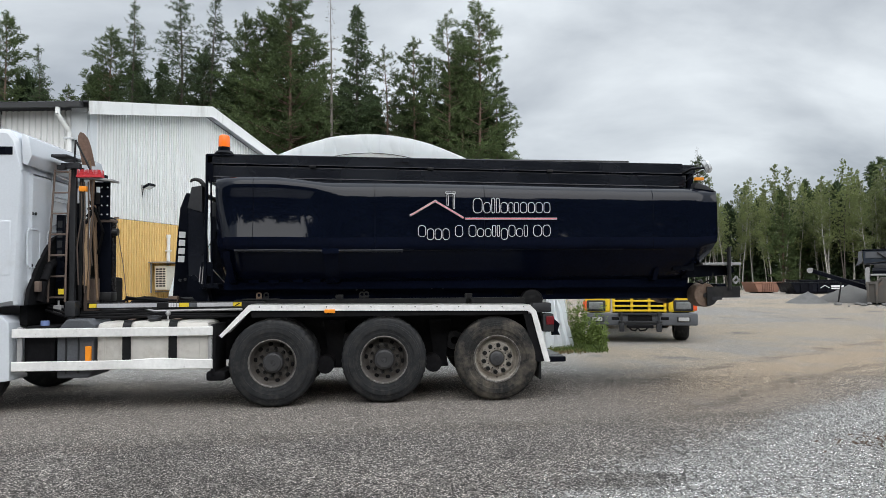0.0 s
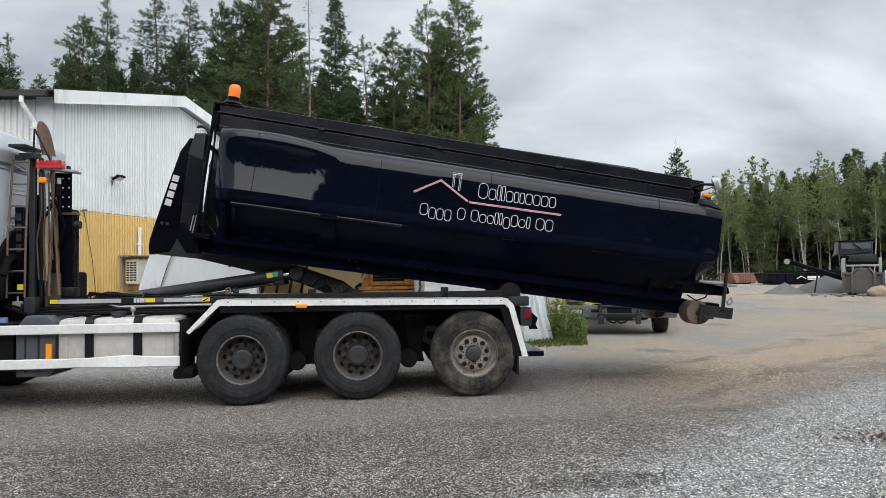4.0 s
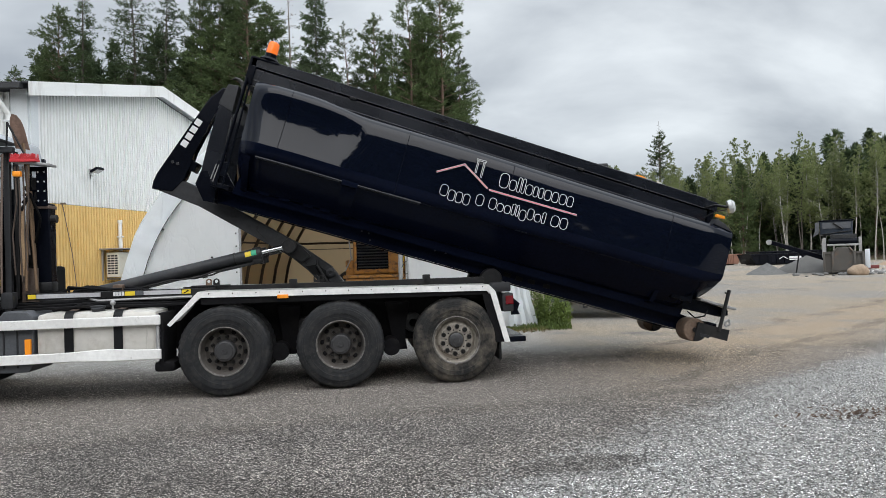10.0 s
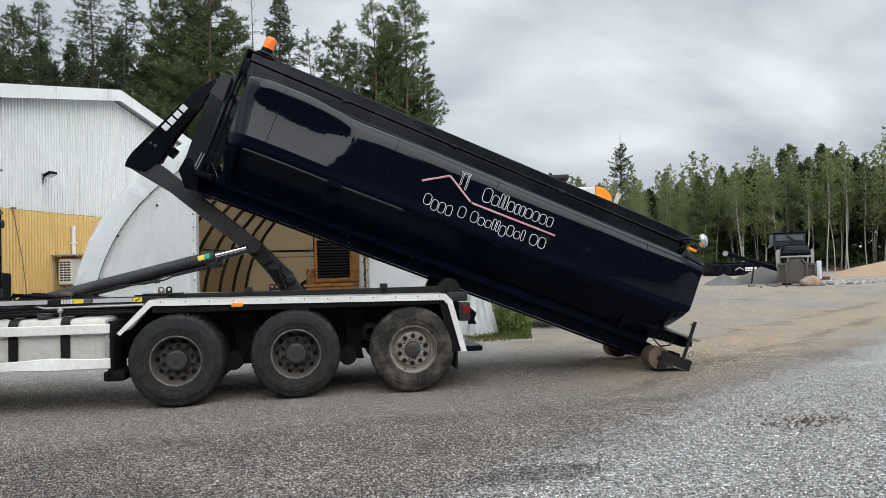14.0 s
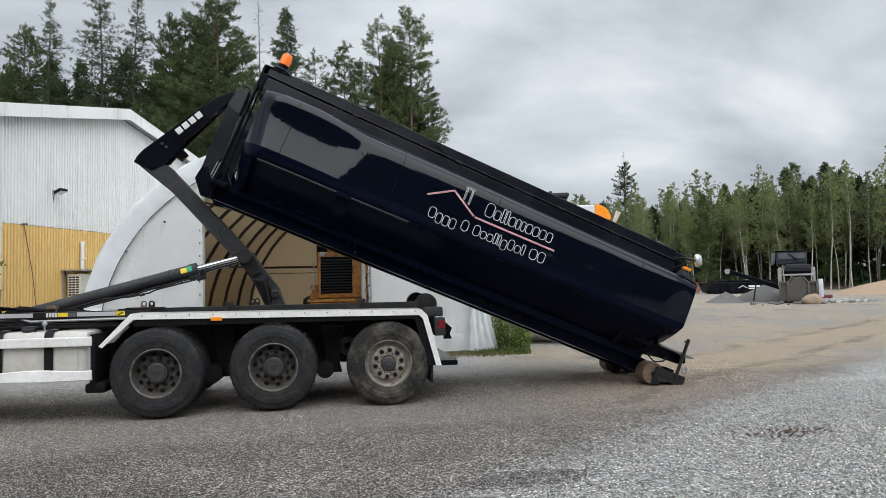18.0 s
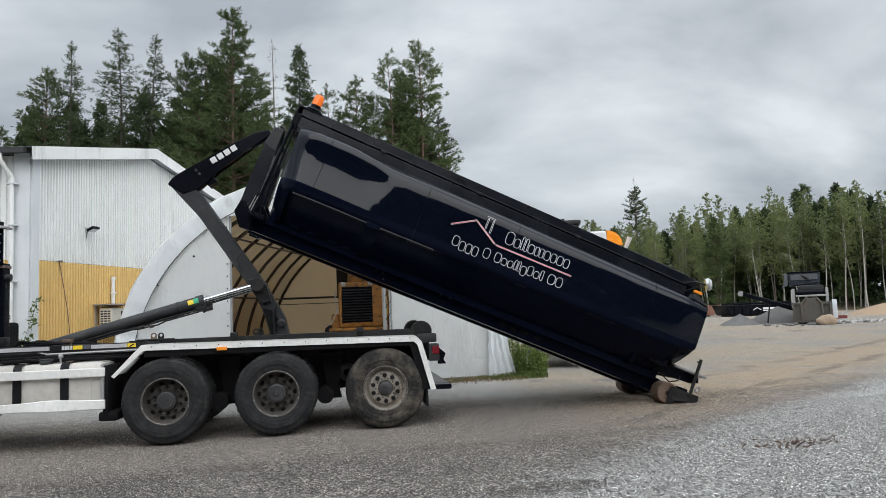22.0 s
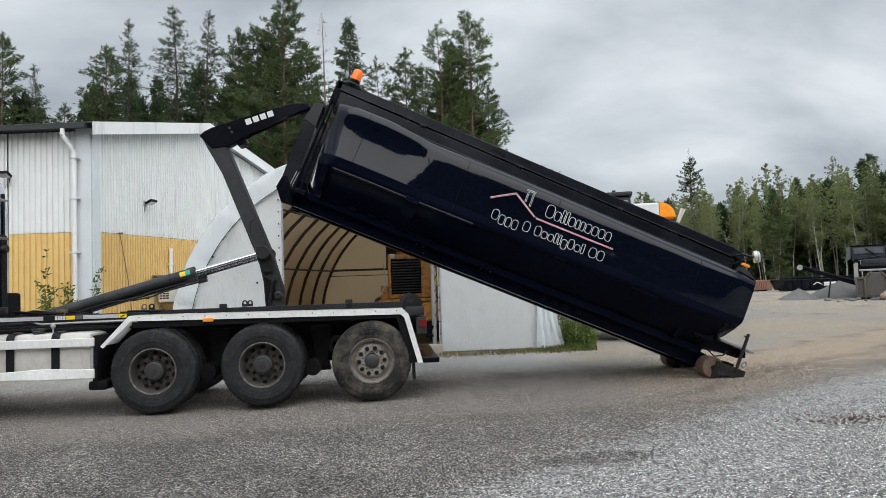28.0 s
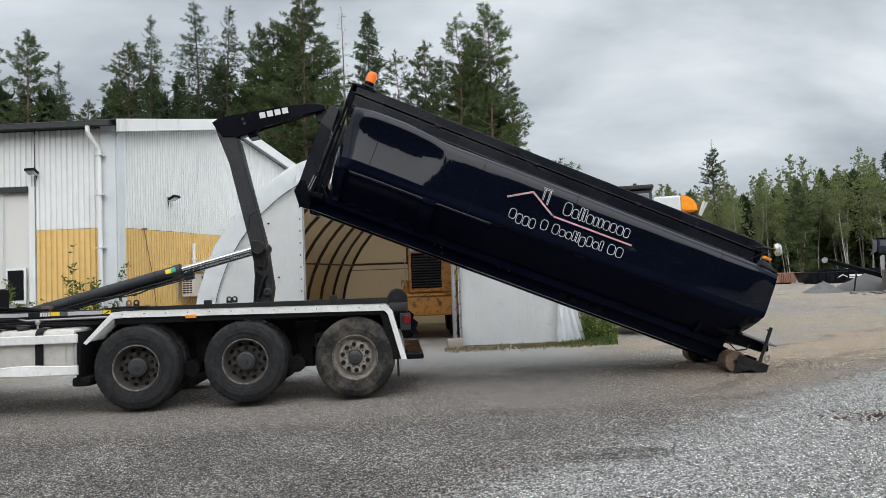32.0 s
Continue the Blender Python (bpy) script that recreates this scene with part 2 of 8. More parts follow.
def gravel_ground():
    m = bpy.data.materials.new("gravel_ground")
    m.use_nodes = True
    N, L = m.node_tree.nodes, m.node_tree.links
    b = N["Principled BSDF"]
    b.inputs["Roughness"].default_value = 0.9
    b.inputs["Specular IOR Level"].default_value = 0.25
    geo, sep = N.new("ShaderNodeNewGeometry"), N.new("ShaderNodeSeparateXYZ")
    L.new(geo.outputs["Position"], sep.inputs[0])

    def math(op, a, c=0.0, d=None):
        n = N.new("ShaderNodeMath")
        n.operation = op
        for i, v in enumerate((a, c) if d is None else (a, c, d)):
            if isinstance(v, (int, float)):
                n.inputs[i].default_value = v
            else:
                L.new(v, n.inputs[i])
        return n.outputs[0]

    def noise_at(scale, detail=4.0, rough=0.55):
        n = N.new("ShaderNodeTexNoise")
        n.inputs["Scale"].default_value, n.inputs["Detail"].default_value, n.inputs["Roughness"].default_value = scale, detail, rough
        L.new(geo.outputs["Position"], n.inputs["Vector"])
        return n.outputs["Fac"]

    def step(v, lo, hi):
        r = N.new("ShaderNodeMapRange")
        r.interpolation_type = "SMOOTHSTEP"
        r.inputs["From Min"].default_value, r.inputs["From Max"].default_value = lo, hi
        L.new(v, r.inputs["Value"])
        return r.outputs[0]

    def blend(f, a, c):
        n = N.new("ShaderNodeMix")
        n.data_type = "RGBA"
        L.new(f, n.inputs["Factor"])
        for key, v in (("A", a), ("B", c)):
            if isinstance(v, tuple):
                n.inputs[key].default_value = (*v, 1)
            else:
                L.new(v, n.inputs[key])
        return n.outputs["Result"]

    X, Y = sep.outputs["X"], sep.outputs["Y"]
    wob = math("MULTIPLY_ADD", noise_at(0.45, 5), 2.4, -1.2)
    wob2 = math("MULTIPLY_ADD", noise_at(1.7, 6, 0.65), 1.0, -0.5)
    wide = math("ADD", wob, wob2)
    # crushed light stone south-east of the wheel track
    edge = math("MULTIPLY_ADD", X, 0.72, -5.8)
    light = step(math("ADD", math("SUBTRACT", edge, Y), math("MULTIPLY", wide, 0.75)), -0.5, 0.7)
    light = math("MULTIPLY", light, math("MULTIPLY_ADD", step(X, 8.0, 13.0), -0.5, 1.0))
    # packed wheel track along the truck and its sandy continuation
    track = math("SUBTRACT", 1.0, step(math("ABSOLUTE", math("ADD", math("ADD", Y, 0.35), math("MULTIPLY", wide, 0.5))), 0.5, 1.9))
    sandy_line = math("SUBTRACT", math("SUBTRACT", Y, math("MULTIPLY_ADD", X, 0.72, -3.4)), math("MULTIPLY", wide, 0.8))
    sandy = math("MULTIPLY", math("SUBTRACT", 1.0, step(math("ABSOLUTE", sandy_line), 0.3, 2.6)), step(X, 3.5, 7.0))
    sandy = math("MULTIPLY", sandy, step(noise_at(0.9, 6, 0.7), 0.22, 0.55))
    far = step(math("ADD", Y, math("MULTIPLY", wob, 0.8)), 1.3, 3.6)
    near_dark = step(noise_at(0.8, 5, 0.6), 0.35, 0.7)
    dark = blend(near_dark, (0.138, 0.126, 0.116), (0.222, 0.203, 0.186))
    patch = blend(step(math("ADD", noise_at(0.16, 5, 0.6), math("MULTIPLY", noise_at(0.9, 6, 0.7), 0.35)), 0.52, 0.78), (0.262, 0.250, 0.234), (0.335, 0.283, 0.222))
    patch = blend(step(noise_at(0.33, 6, 0.7), 0.56, 0.68), patch, (0.185, 0.175, 0.165))
    # pale washed gravel between the truck and the buildings
    pale = math("MULTIPLY", step(math("ADD", Y, wob2), 1.6, 3.0), math("SUBTRACT", 1.0, step(math("ADD", math("ABSOLUTE", math("SUBTRACT", X, -0.5)), wide), 4.5, 6.5)))
    patch = blend(math("MULTIPLY", pale, 0.8), patch, (0.40, 0.39, 0.375))
    col = blend(far, dark, patch)
    col = blend(track, col, (0.236, 0.210, 0.187))
    col = blend(math("MULTIPLY", sandy, 0.9), col, (0.365, 0.285, 0.205))
    # wheel ruts along the sandy curve and beside the truck
    rut = math("SUBTRACT", 1.0, step(math("ABSOLUTE", math("SUBTRACT", math("ABSOLUTE", math("SUBTRACT", sandy_line, 0.2)), 1.0)), 0.08, 0.34))
    rut = math("MULTIPLY", math("MULTIPLY", rut, step(X, 4.0, 6.0)), step(noise_at(0.6, 5, 0.65), 0.38, 0.6))
    col = blend(math("MULTIPLY", rut, 0.7), col, (0.16, 0.135, 0.112))
    rut2 = math("SUBTRACT", 1.0, step(math("ABSOLUTE", math("ADD", math("SUBTRACT", Y, math("MULTIPLY_ADD", X, 0.10, -1.75)), math("MULTIPLY", wob, 0.12))), 0.05, 0.3))
    rut2 = math("MULTIPLY", rut2, step(noise_at(0.5, 5, 0.65), 0.36, 0.56))
    col = blend(math("MULTIPLY", rut2, 0.6), col, (0.14, 0.122, 0.106))
    col = blend(light, col, (0.42, 0.417, 0.408))
    # damp hollow
    hx, hy = math("SUBTRACT", X, 3.35), math("SUBTRACT", Y, -3.6)
    hollow = math("ADD", math("MULTIPLY", math("POWER", math("ADD", hx, math("MULTIPLY", hy, -1.1)), 2.0), 2.5), math("MULTIPLY", math("POWER", hy, 2.0), 14.0))
    hollow = math("SUBTRACT", 1.0, step(math("ADD", hollow, wob2), 0.15, 1.0))
    col = blend(math("MULTIPLY", hollow, 0.8), col, (0.125, 0.116, 0.105))
    # single stones
    vor = N.new("ShaderNodeTexVoronoi")
    vor.inputs["Scale"].default_value = 88.0
    L.new(geo.outputs["Position"], vor.inputs["Vector"])
    vor2 = N.new("ShaderNodeTexVoronoi")
    vor2.inputs["Scale"].default_value = 210.0
    L.new(geo.outputs["Position"], vor2.inputs["Vector"])
    sepc, sepd = N.new("ShaderNodeSeparateColor"), N.new("ShaderNodeSeparateColor")
    L.new(vor.outputs["Color"], sepc.inputs[0])
    L.new(vor2.outputs["Color"], sepd.inputs[0])
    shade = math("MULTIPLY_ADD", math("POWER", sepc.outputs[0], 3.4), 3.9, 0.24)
    # shade in the gaps between stones, put into the colour for relief
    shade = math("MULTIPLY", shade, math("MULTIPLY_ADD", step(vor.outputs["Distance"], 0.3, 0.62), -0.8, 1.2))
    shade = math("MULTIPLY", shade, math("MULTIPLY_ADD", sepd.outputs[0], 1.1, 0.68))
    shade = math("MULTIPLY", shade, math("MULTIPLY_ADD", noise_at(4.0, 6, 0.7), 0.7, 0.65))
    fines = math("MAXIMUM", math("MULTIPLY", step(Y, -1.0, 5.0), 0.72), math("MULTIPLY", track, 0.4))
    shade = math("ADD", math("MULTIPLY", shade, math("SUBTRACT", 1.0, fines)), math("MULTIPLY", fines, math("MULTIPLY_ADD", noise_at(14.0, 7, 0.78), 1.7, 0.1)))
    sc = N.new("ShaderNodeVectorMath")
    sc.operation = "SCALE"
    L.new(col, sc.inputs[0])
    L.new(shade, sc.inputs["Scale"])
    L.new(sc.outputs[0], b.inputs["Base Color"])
    h = math("ADD", math("MULTIPLY", vor.outputs["Distance"], -1.0), math("MULTIPLY", vor2.outputs["Distance"], -0.4))
    bp = N.new("ShaderNodeBump")
    bp.inputs["Strength"].default_value, bp.inputs["Distance"].default_value = 0.9, 0.014
    L.new(h, bp.inputs["Height"])
    L.new(bp.outputs[0], b.inputs["Normal"])
    return m


BLACK_PAINT = surface("gloss_black_paint", (0.0028, 0.0042, 0.0095), 0.035, var=0.3, coarse=0.8, fine=30, bump=0.0, spec=0.3)
HULL_PAINT = surface("dark_hull_paint", (0.0034, 0.0052, 0.0135), 0.16, var=0.35, coarse=1.2, fine=30, bump=0.03, dirt=(0.006, 0.0075, 0.013), dirt_at=(0.56, 0.85), spec=0.05)
BLACK_SATIN = surface("satin_black_paint", (0.0030, 0.0039, 0.0072), 0.26, var=0.4, fine=25, bump=0.05, dirt=(0.011, 0.0115, 0.0135), dirt_at=(0.58, 0.9), spec=0.10)
BLACK_STEEL = surface("worn_black_steel", (0.012, 0.012, 0.013), 0.45, var=0.4, fine=30, bump=0.12, dirt=(0.04, 0.036, 0.032), dirt_at=(0.52, 0.85), dirt_scale=4, spec=0.3)
RAIL_PAINT = surface("semi_gloss_rail_paint", (0.0055, 0.007, 0.0115), 0.27, var=0.35, fine=25, bump=0.05, dirt=(0.013, 0.015, 0.019), dirt_at=(0.56, 0.88), spec=0.36)
GREY_STEEL = surface("dusty_grey_steel", (0.021, 0.022, 0.025), 0.5, var=0.3, fine=30, bump=0.08, dirt=(0.06, 0.057, 0.055), dirt_at=(0.5, 0.85), spec=0.35)
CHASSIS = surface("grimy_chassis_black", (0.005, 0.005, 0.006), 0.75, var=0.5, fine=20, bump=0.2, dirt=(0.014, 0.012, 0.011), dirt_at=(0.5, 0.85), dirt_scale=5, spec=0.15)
RUBBER = surface("dusty_tyre_rubber", (0.0135, 0.0145, 0.0165), 0.62, var=0.4, coarse=5, fine=60, bump=0.3, dirt=(0.034, 0.033, 0.032), dirt_at=(0.47, 0.66), dirt_scale=11, spec=0.3)
RUBBER_TAN = surface("tan_dusted_tyre_rubber", (0.02, 0.02, 0.02), 0.8, var=0.45, coarse=5, fine=45, bump=0.4, dirt=(0.115, 0.1, 0.082), dirt_at=(0.45, 0.66), dirt_scale=3.0, spec=0.2)
RIM_DARK = surface("dirty_steel_rim", (0.085, 0.077, 0.07), 0.5, 0.2, var=0.45, fine=25, bump=0.2, dirt=(0.07, 0.055, 0.045), dirt_at=(0.55, 0.75), dirt_scale=7)
RIM_LIP = surface("scuffed_rim_lip", (0.13, 0.12, 0.11), 0.4, 0.4, var=0.5, coarse=9, fine=40, bump=0.15, dirt=(0.35, 0.34, 0.32), dirt_at=(0.52, 0.66), dirt_scale=14)
RIM_LIGHT = surface("grey_steel_rim", (0.34, 0.31, 0.27), 0.55, 0.25, var=0.25, fine=25, bump=0.15, dirt=(0.07, 0.055, 0.045), dirt_at=(0.52, 0.66), dirt_scale=12)
HUB = surface("grey_hub_paint", (0.034, 0.034, 0.036), 0.5, var=0.3, fine=25, bump=0.1, dirt=(0.06, 0.055, 0.05), dirt_at=(0.55, 0.8))
NUT = surface("black_wheel_nut", (0.006, 0.006, 0.006), 0.4, 0.3, var=0.3)
ALU = surface("scuffed_aluminium", (0.80, 0.795, 0.78), 0.42, 0.15, var=0.12, coarse=3, fine=20, bump=0.06, dirt=(0.40, 0.37, 0.33), dirt_at=(0.60, 0.78), dirt_scale=13)
ALU_TANK = surface("dull_aluminium_tank", (0.62, 0.60, 0.56), 0.45, 0.3, var=0.1, coarse=2, fine=12, bump=0.03, dirt=(0.33, 0.29, 0.24), dirt_at=(0.5, 0.85), dirt_scale=2.2)
CHROME = surface("chrome_rod", (0.5, 0.51, 0.53), 0.16, 1.0, var=0.05, bump=0)
WHITE_CAB = surface("white_cab_paint", (0.60, 0.635, 0.68), 0.18, var=0.04, bump=0, coat=0.4, dirt=(0.5, 0.51, 0.52), dirt_at=(0.55, 0.9))
GREY_PLASTIC = surface("grey_black_plastic", (0.012, 0.0125, 0.015), 0.6, var=0.25, bump=0.1)
SLATE_PLASTIC = surface("slate_plastic_cover", (0.075, 0.08, 0.09), 0.55, var=0.2, bump=0.1)
ORANGE_LENS = glow("orange_lens", (0.85, 0.17, 0.02), 0.22, 0.15)
# faint emission added to brighten amber parts, the lampless cowl corner too
AMBER = glow("glowing_amber", (0.80, 0.27, 0.02), 0.12)
RED_LENS = glow("red_lamp_lens", (0.14, 0.006, 0.01), 0.0)
YELLOW_LABEL = surface("yellow_sticker", (0.75, 0.55, 0.03), 0.5, var=0.1, bump=0)
GREEN_LABEL = surface("green_sticker", (0.03, 0.35, 0.20), 0.5, var=0.1, bump=0)
WHITE_INK = surface("white_vinyl", (0.62, 0.62, 0.63), 0.5, var=0.04, bump=0)
ROSE_INK = surface("rose_vinyl", (0.62, 0.16, 0.20), 0.5, var=0.05, bump=0)
SILVER_STRIP = surface("silver_reflective_strip", (0.5, 0.5, 0.52), 0.4, 0.2, var=0.15, bump=0)
BROWN_RUST = surface("rusty_roller_steel", (0.15, 0.10, 0.072), 0.7, 0.2, var=0.35, fine=30, bump=0.25, dirt=(0.24, 0.19, 0.15), dirt_at=(0.5, 0.8), dirt_scale=5)
WOOD = surface("weathered_tool_handle", (0.15, 0.095, 0.055), 0.7, var=0.3, coarse=6, fine=60, bump=0.15)
SHOVEL = surface("brown_rusty_shovel", (0.25, 0.16, 0.12), 0.6, 0.3, var=0.3, fine=30, bump=0.15)
RED_BRUSH = surface("red_broom_bristle", (0.52, 0.03, 0.04), 0.8, var=0.3, fine=90, bump=0.4)
BRONZE_STEEL = surface("brown_grey_tube", (0.16, 0.12, 0.10), 0.55, 0.3, var=0.25, bump=0.1)
WHITE_SHEET = surface("white_corrugated_steel", (0.74, 0.75, 0.745), 0.5, var=0.04, coarse=0.5, fine=5, bump=0.03, dirt=(0.45, 0.45, 0.44), dirt_at=(0.56, 0.9), dirt_scale=9, streak=0.07)
YELLOW_SHEET = surface("yellow_corrugated_steel", (0.71, 0.49, 0.19), 0.55, var=0.08, coarse=0.6, fine=6, bump=0.03, dirt=(0.42, 0.28, 0.12), dirt_at=(0.56, 0.9), dirt_scale=9, streak=0.07)
WHITE_TRIM = surface("white_sheet_trim", (0.74, 0.75, 0.74), 0.45, var=0.06, bump=0.02, dirt=(0.42, 0.41, 0.39), dirt_at=(0.52, 0.8), dirt_scale=3.0, streak=0.15)
GREY_PANEL = surface("grey_corner_panel", (0.60, 0.63, 0.65), 0.5, var=0.08, bump=0.02)
DARK_ROOF = surface("black_profiled_roofing", (0.025, 0.026, 0.028), 0.6, var=0.3, bump=0.1)
DOOR_SHEET = surface("cream_door_panel", (0.66, 0.65, 0.62), 0.5, var=0.05, bump=0.02)
GLASS_DARK = surface("dark_window_glass", (0.012, 0.014, 0.016), 0.06, var=0.1, bump=0)
UNIT_CREAM = surface("cream_unit_housing", (0.62, 0.60, 0.53), 0.5, var=0.06, bump=0.02, dirt=(0.4, 0.37, 0.3), dirt_at=(0.55, 0.8))
TENT_WHITE = fabric("white_tent_fabric", (0.95, 0.98, 0.995), 0.03)
TENT_TAN = fabric("tan_tent_lining", (0.60, 0.46, 0.29), 0.42)
TENT_RIB = surface("dark_brown_tent_tube", (0.07, 0.045, 0.03), 0.6, 0.2, var=0.2, bump=0.05)
STEEL_POST = surface("grey_galvanised_post", (0.33, 0.33, 0.33), 0.5, 0.4, var=0.2, bump=0.06)
MACHINE_YELLOW = surface("worn_machine_yellow", (0.36, 0.155, 0.022), 0.55, var=0.15, bump=0.08, dirt=(0.06, 0.04, 0.025), dirt_at=(0.5, 0.64), dirt_scale=7)
BRIGHT_YELLOW = surface("bright_yellow_paint", (0.72, 0.50, 0.02), 0.35, var=0.08, bump=0.02, dirt=(0.4, 0.3, 0.06), dirt_at=(0.58, 0.85))
LAMP_GLASS = surface("headlamp_glass", (0.55, 0.56, 0.56), 0.12, 0.4, var=0.15, bump=0)
CONCRETE = surface("grey_concrete", (0.34, 0.31, 0.27), 0.9, var=0.2, fine=40, bump=0.3)
CRUSHER_GREY = surface("rust_stained_grey_steel", (0.075, 0.069, 0.062), 0.6, var=0.25, bump=0.1, dirt=(0.14, 0.08, 0.045), dirt_at=(0.54, 0.72), dirt_scale=2)
BLUE_BLACK = surface("blue_black_machine_paint", (0.02, 0.028, 0.042), 0.35, var=0.2, bump=0.05)
RUST_SKIP = surface("rust_red_steel", (0.22, 0.11, 0.075), 0.75, var=0.3, bump=0.15)
STONE_GREY = surface("crushed_grey_stone", (0.13, 0.128, 0.125), 0.9, var=0.35, coarse=8, fine=40, bump=0.4)
STONE_FINE = surface("fine_crushed_stone", (0.105, 0.101, 0.096), 0.95, var=0.25, coarse=3, fine=30, bump=0.8)
SAND = surface("pale_sand", (0.30, 0.215, 0.14), 0.95, var=0.2, coarse=0.7, fine=9, bump=0.5)
BOULDER = surface("tan_boulder", (0.27, 0.2, 0.14), 0.9, var=0.25, coarse=2, fine=14, bump=0.5)
BANK_SOIL = surface("brown_bank_soil", (0.17, 0.125, 0.085), 0.95, var=0.35, coarse=0.6, fine=5, bump=0.6, dirt=(0.08, 0.10, 0.035), dirt_at=(0.5, 0.62), dirt_scale=0.6)
SPRUCE_GREEN = leafy("dark_spruce_needles", (0.042, 0.066, 0.033))
PINE_GREEN = leafy("pine_needles", (0.064, 0.094, 0.042))
BIRCH_GREEN = leafy("birch_leaves", (0.180, 0.222, 0.105), 0.5, 0.42)
WEED_GREEN = leafy("weed_leaves", (0.105, 0.15, 0.046), 0.5, 0.35)
DRY_GRASS = leafy("dry_grass", (0.22, 0.17, 0.09), 0.5, 0.3)
GREY_TWIG = surface("dead_grey_twig", (0.14, 0.125, 0.11), 0.9, var=0.3)
BARK = surface("grey_brown_bark", (0.07, 0.058, 0.05), 0.9, var=0.4, coarse=2, fine=14, bump=0.6)
PINE_BARK = surface("reddish_pine_bark", (0.125, 0.08, 0.06), 0.9, var=0.35, coarse=2, fine=14, bump=0.6)
BIRCH_BARK = surface("white_birch_bark", (0.38, 0.36, 0.33), 0.8, var=0.2, coarse=3, fine=8, bump=0.2, dirt=(0.07, 0.06, 0.055), dirt_at=(0.56, 0.62), dirt_scale=5)
GRAVEL = gravel_ground()

# ---- builders ----
ORG = {}


class Shape:
    """A mesh in the making; all places in metres."""

    def __init__(self):
        self.bm = bmesh.new()

    def box(self, x0, x1, y0, y1, z0, z1, bevel=0.0, turn=None):
        r = bmesh.ops.create_cube(self.bm, size=1.0)
        vs = r["verts"]
        c = Vector(((x0 + x1) / 2, (y0 + y1) / 2, (z0 + z1) / 2))
        for v in vs:
            v.co = Vector((v.co.x * (x1 - x0), v.co.y * (y1 - y0), v.co.z * (z1 - z0)))
        if bevel:
            es = list({e for v in vs for e in v.link_edges})
            vs = bmesh.ops.bevel(self.bm, geom=es, offset=bevel, segments=2, affect="EDGES", profile=0.6)["verts"]
        if turn:
            bmesh.ops.rotate(self.bm, verts=vs, cent=(0, 0, 0), matrix=turn)
        bmesh.ops.translate(self.bm, verts=vs, vec=c)
        return self

    def rod(self, a, b, r, r2=None, seg=12, caps=True):
        a, b = Vector(a), Vector(b)
        d = b - a
        q = d.to_track_quat("Z", "Y").to_matrix().to_4x4()
        bmesh.ops.create_cone(self.bm, cap_ends=caps, segments=seg, radius1=r, radius2=r if r2 is None else r2, depth=d.length,
                              matrix=Matrix.Translation((a + b) / 2) @ q)
        return self

    def path(self, pts, r, seg=8):
        for a, b in zip(pts, pts[1:]):
            self.rod(a, b, r, seg=seg)
        return self

    def prism(self, pts, y0, y1, bevel=0.0):
        """A side outline in x and z, drawn out from y0 to y1."""
        a = [self.bm.verts.new((x, y0, z)) for x, z in pts]
        b = [self.bm.verts.new((x, y1, z)) for x, z in pts]
        n = len(pts)
        fs = [self.bm.faces.new(a), self.bm.faces.new(b[::-1])]
        fs += [self.bm.faces.new((a[i], b[i], b[(i + 1) % n], a[(i + 1) % n])) for i in range(n)]
        if bevel:
            es = list({e for f in fs for e in f.edges})
            bmesh.ops.bevel(self.bm, geom=es, offset=bevel, segments=2, affect="EDGES", profile=0.6)
        return self

    def lathe(self, prof, cx, cz, seg=48, y=0.0, sign=1, notch=None):
        """Rings (radius, offset along y) turned about a y axis."""
        rings = []
        for k, (r, o) in enumerate(prof):
            ring = []
            for i in range(seg):
                rr = r - (notch[1] if notch and k in notch[0] and (i // 2) % 2 else 0)
                t = 2 * math.pi * i / seg
                ring.append(self.bm.verts.new((cx + rr * math.cos(t), y + sign * o, cz + rr * math.sin(t))))
            rings.append(ring)
        for a, b in zip(rings, rings[1:]):
            for i in range(seg):
                j = (i + 1) % seg
                self.bm.faces.new((a[i], a[j], b[j], b[i]))
        return self

    def disc(self, cx, y, cz, r, seg=32):
        vs = [self.bm.verts.new((cx + r * math.cos(2 * math.pi * i / seg), y, cz + r * math.sin(2 * math.pi * i / seg))) for i in range(seg)]
        self.bm.faces.new(vs)
        return self

    def grid(self, rows, close=False):
        """Rows of points, stitched into a skin."""
        vs = [[self.bm.verts.new(p) for p in row] for row in rows]
        for a, b in zip(vs, vs[1:]):
            n = len(a)
            for i in range(n if close else n - 1):
                j = (i + 1) % n
                self.bm.faces.new((a[i], a[j], b[j], b[i]))
        return self

    def ball(self, c, r, squash=(1, 1, 1), sub=2):
        vs = bmesh.ops.create_icosphere(self.bm, subdivisions=sub, radius=r)["verts"]
        for v in vs:
            v.co = Vector((v.co.x * squash[0], v.co.y * squash[1], v.co.z * squash[2])) + Vector(c)
        return self


def finish(me, bm, angle=38.0):
    bmesh.ops.recalc_face_normals(bm, faces=bm.faces[:])
    lim = radians(angle)
    for f in bm.faces:
        f.smooth = True
    near = radians(16)
    area = [f.calc_area() for f in bm.faces]
    bm.faces.index_update()
    for e in bm.edges:
        if len(e.link_faces) != 2:
            e.smooth = False
            continue
        turn = e.calc_face_angle(0.0)
        a, b = sorted(area[f.index] for f in e.link_faces)
        # large flat faces stay flat beside their narrow bevels
        e.smooth = turn <= lim and (turn <= near or b < 6 * a)
    bm.to_mesh(me)
    bm.free()


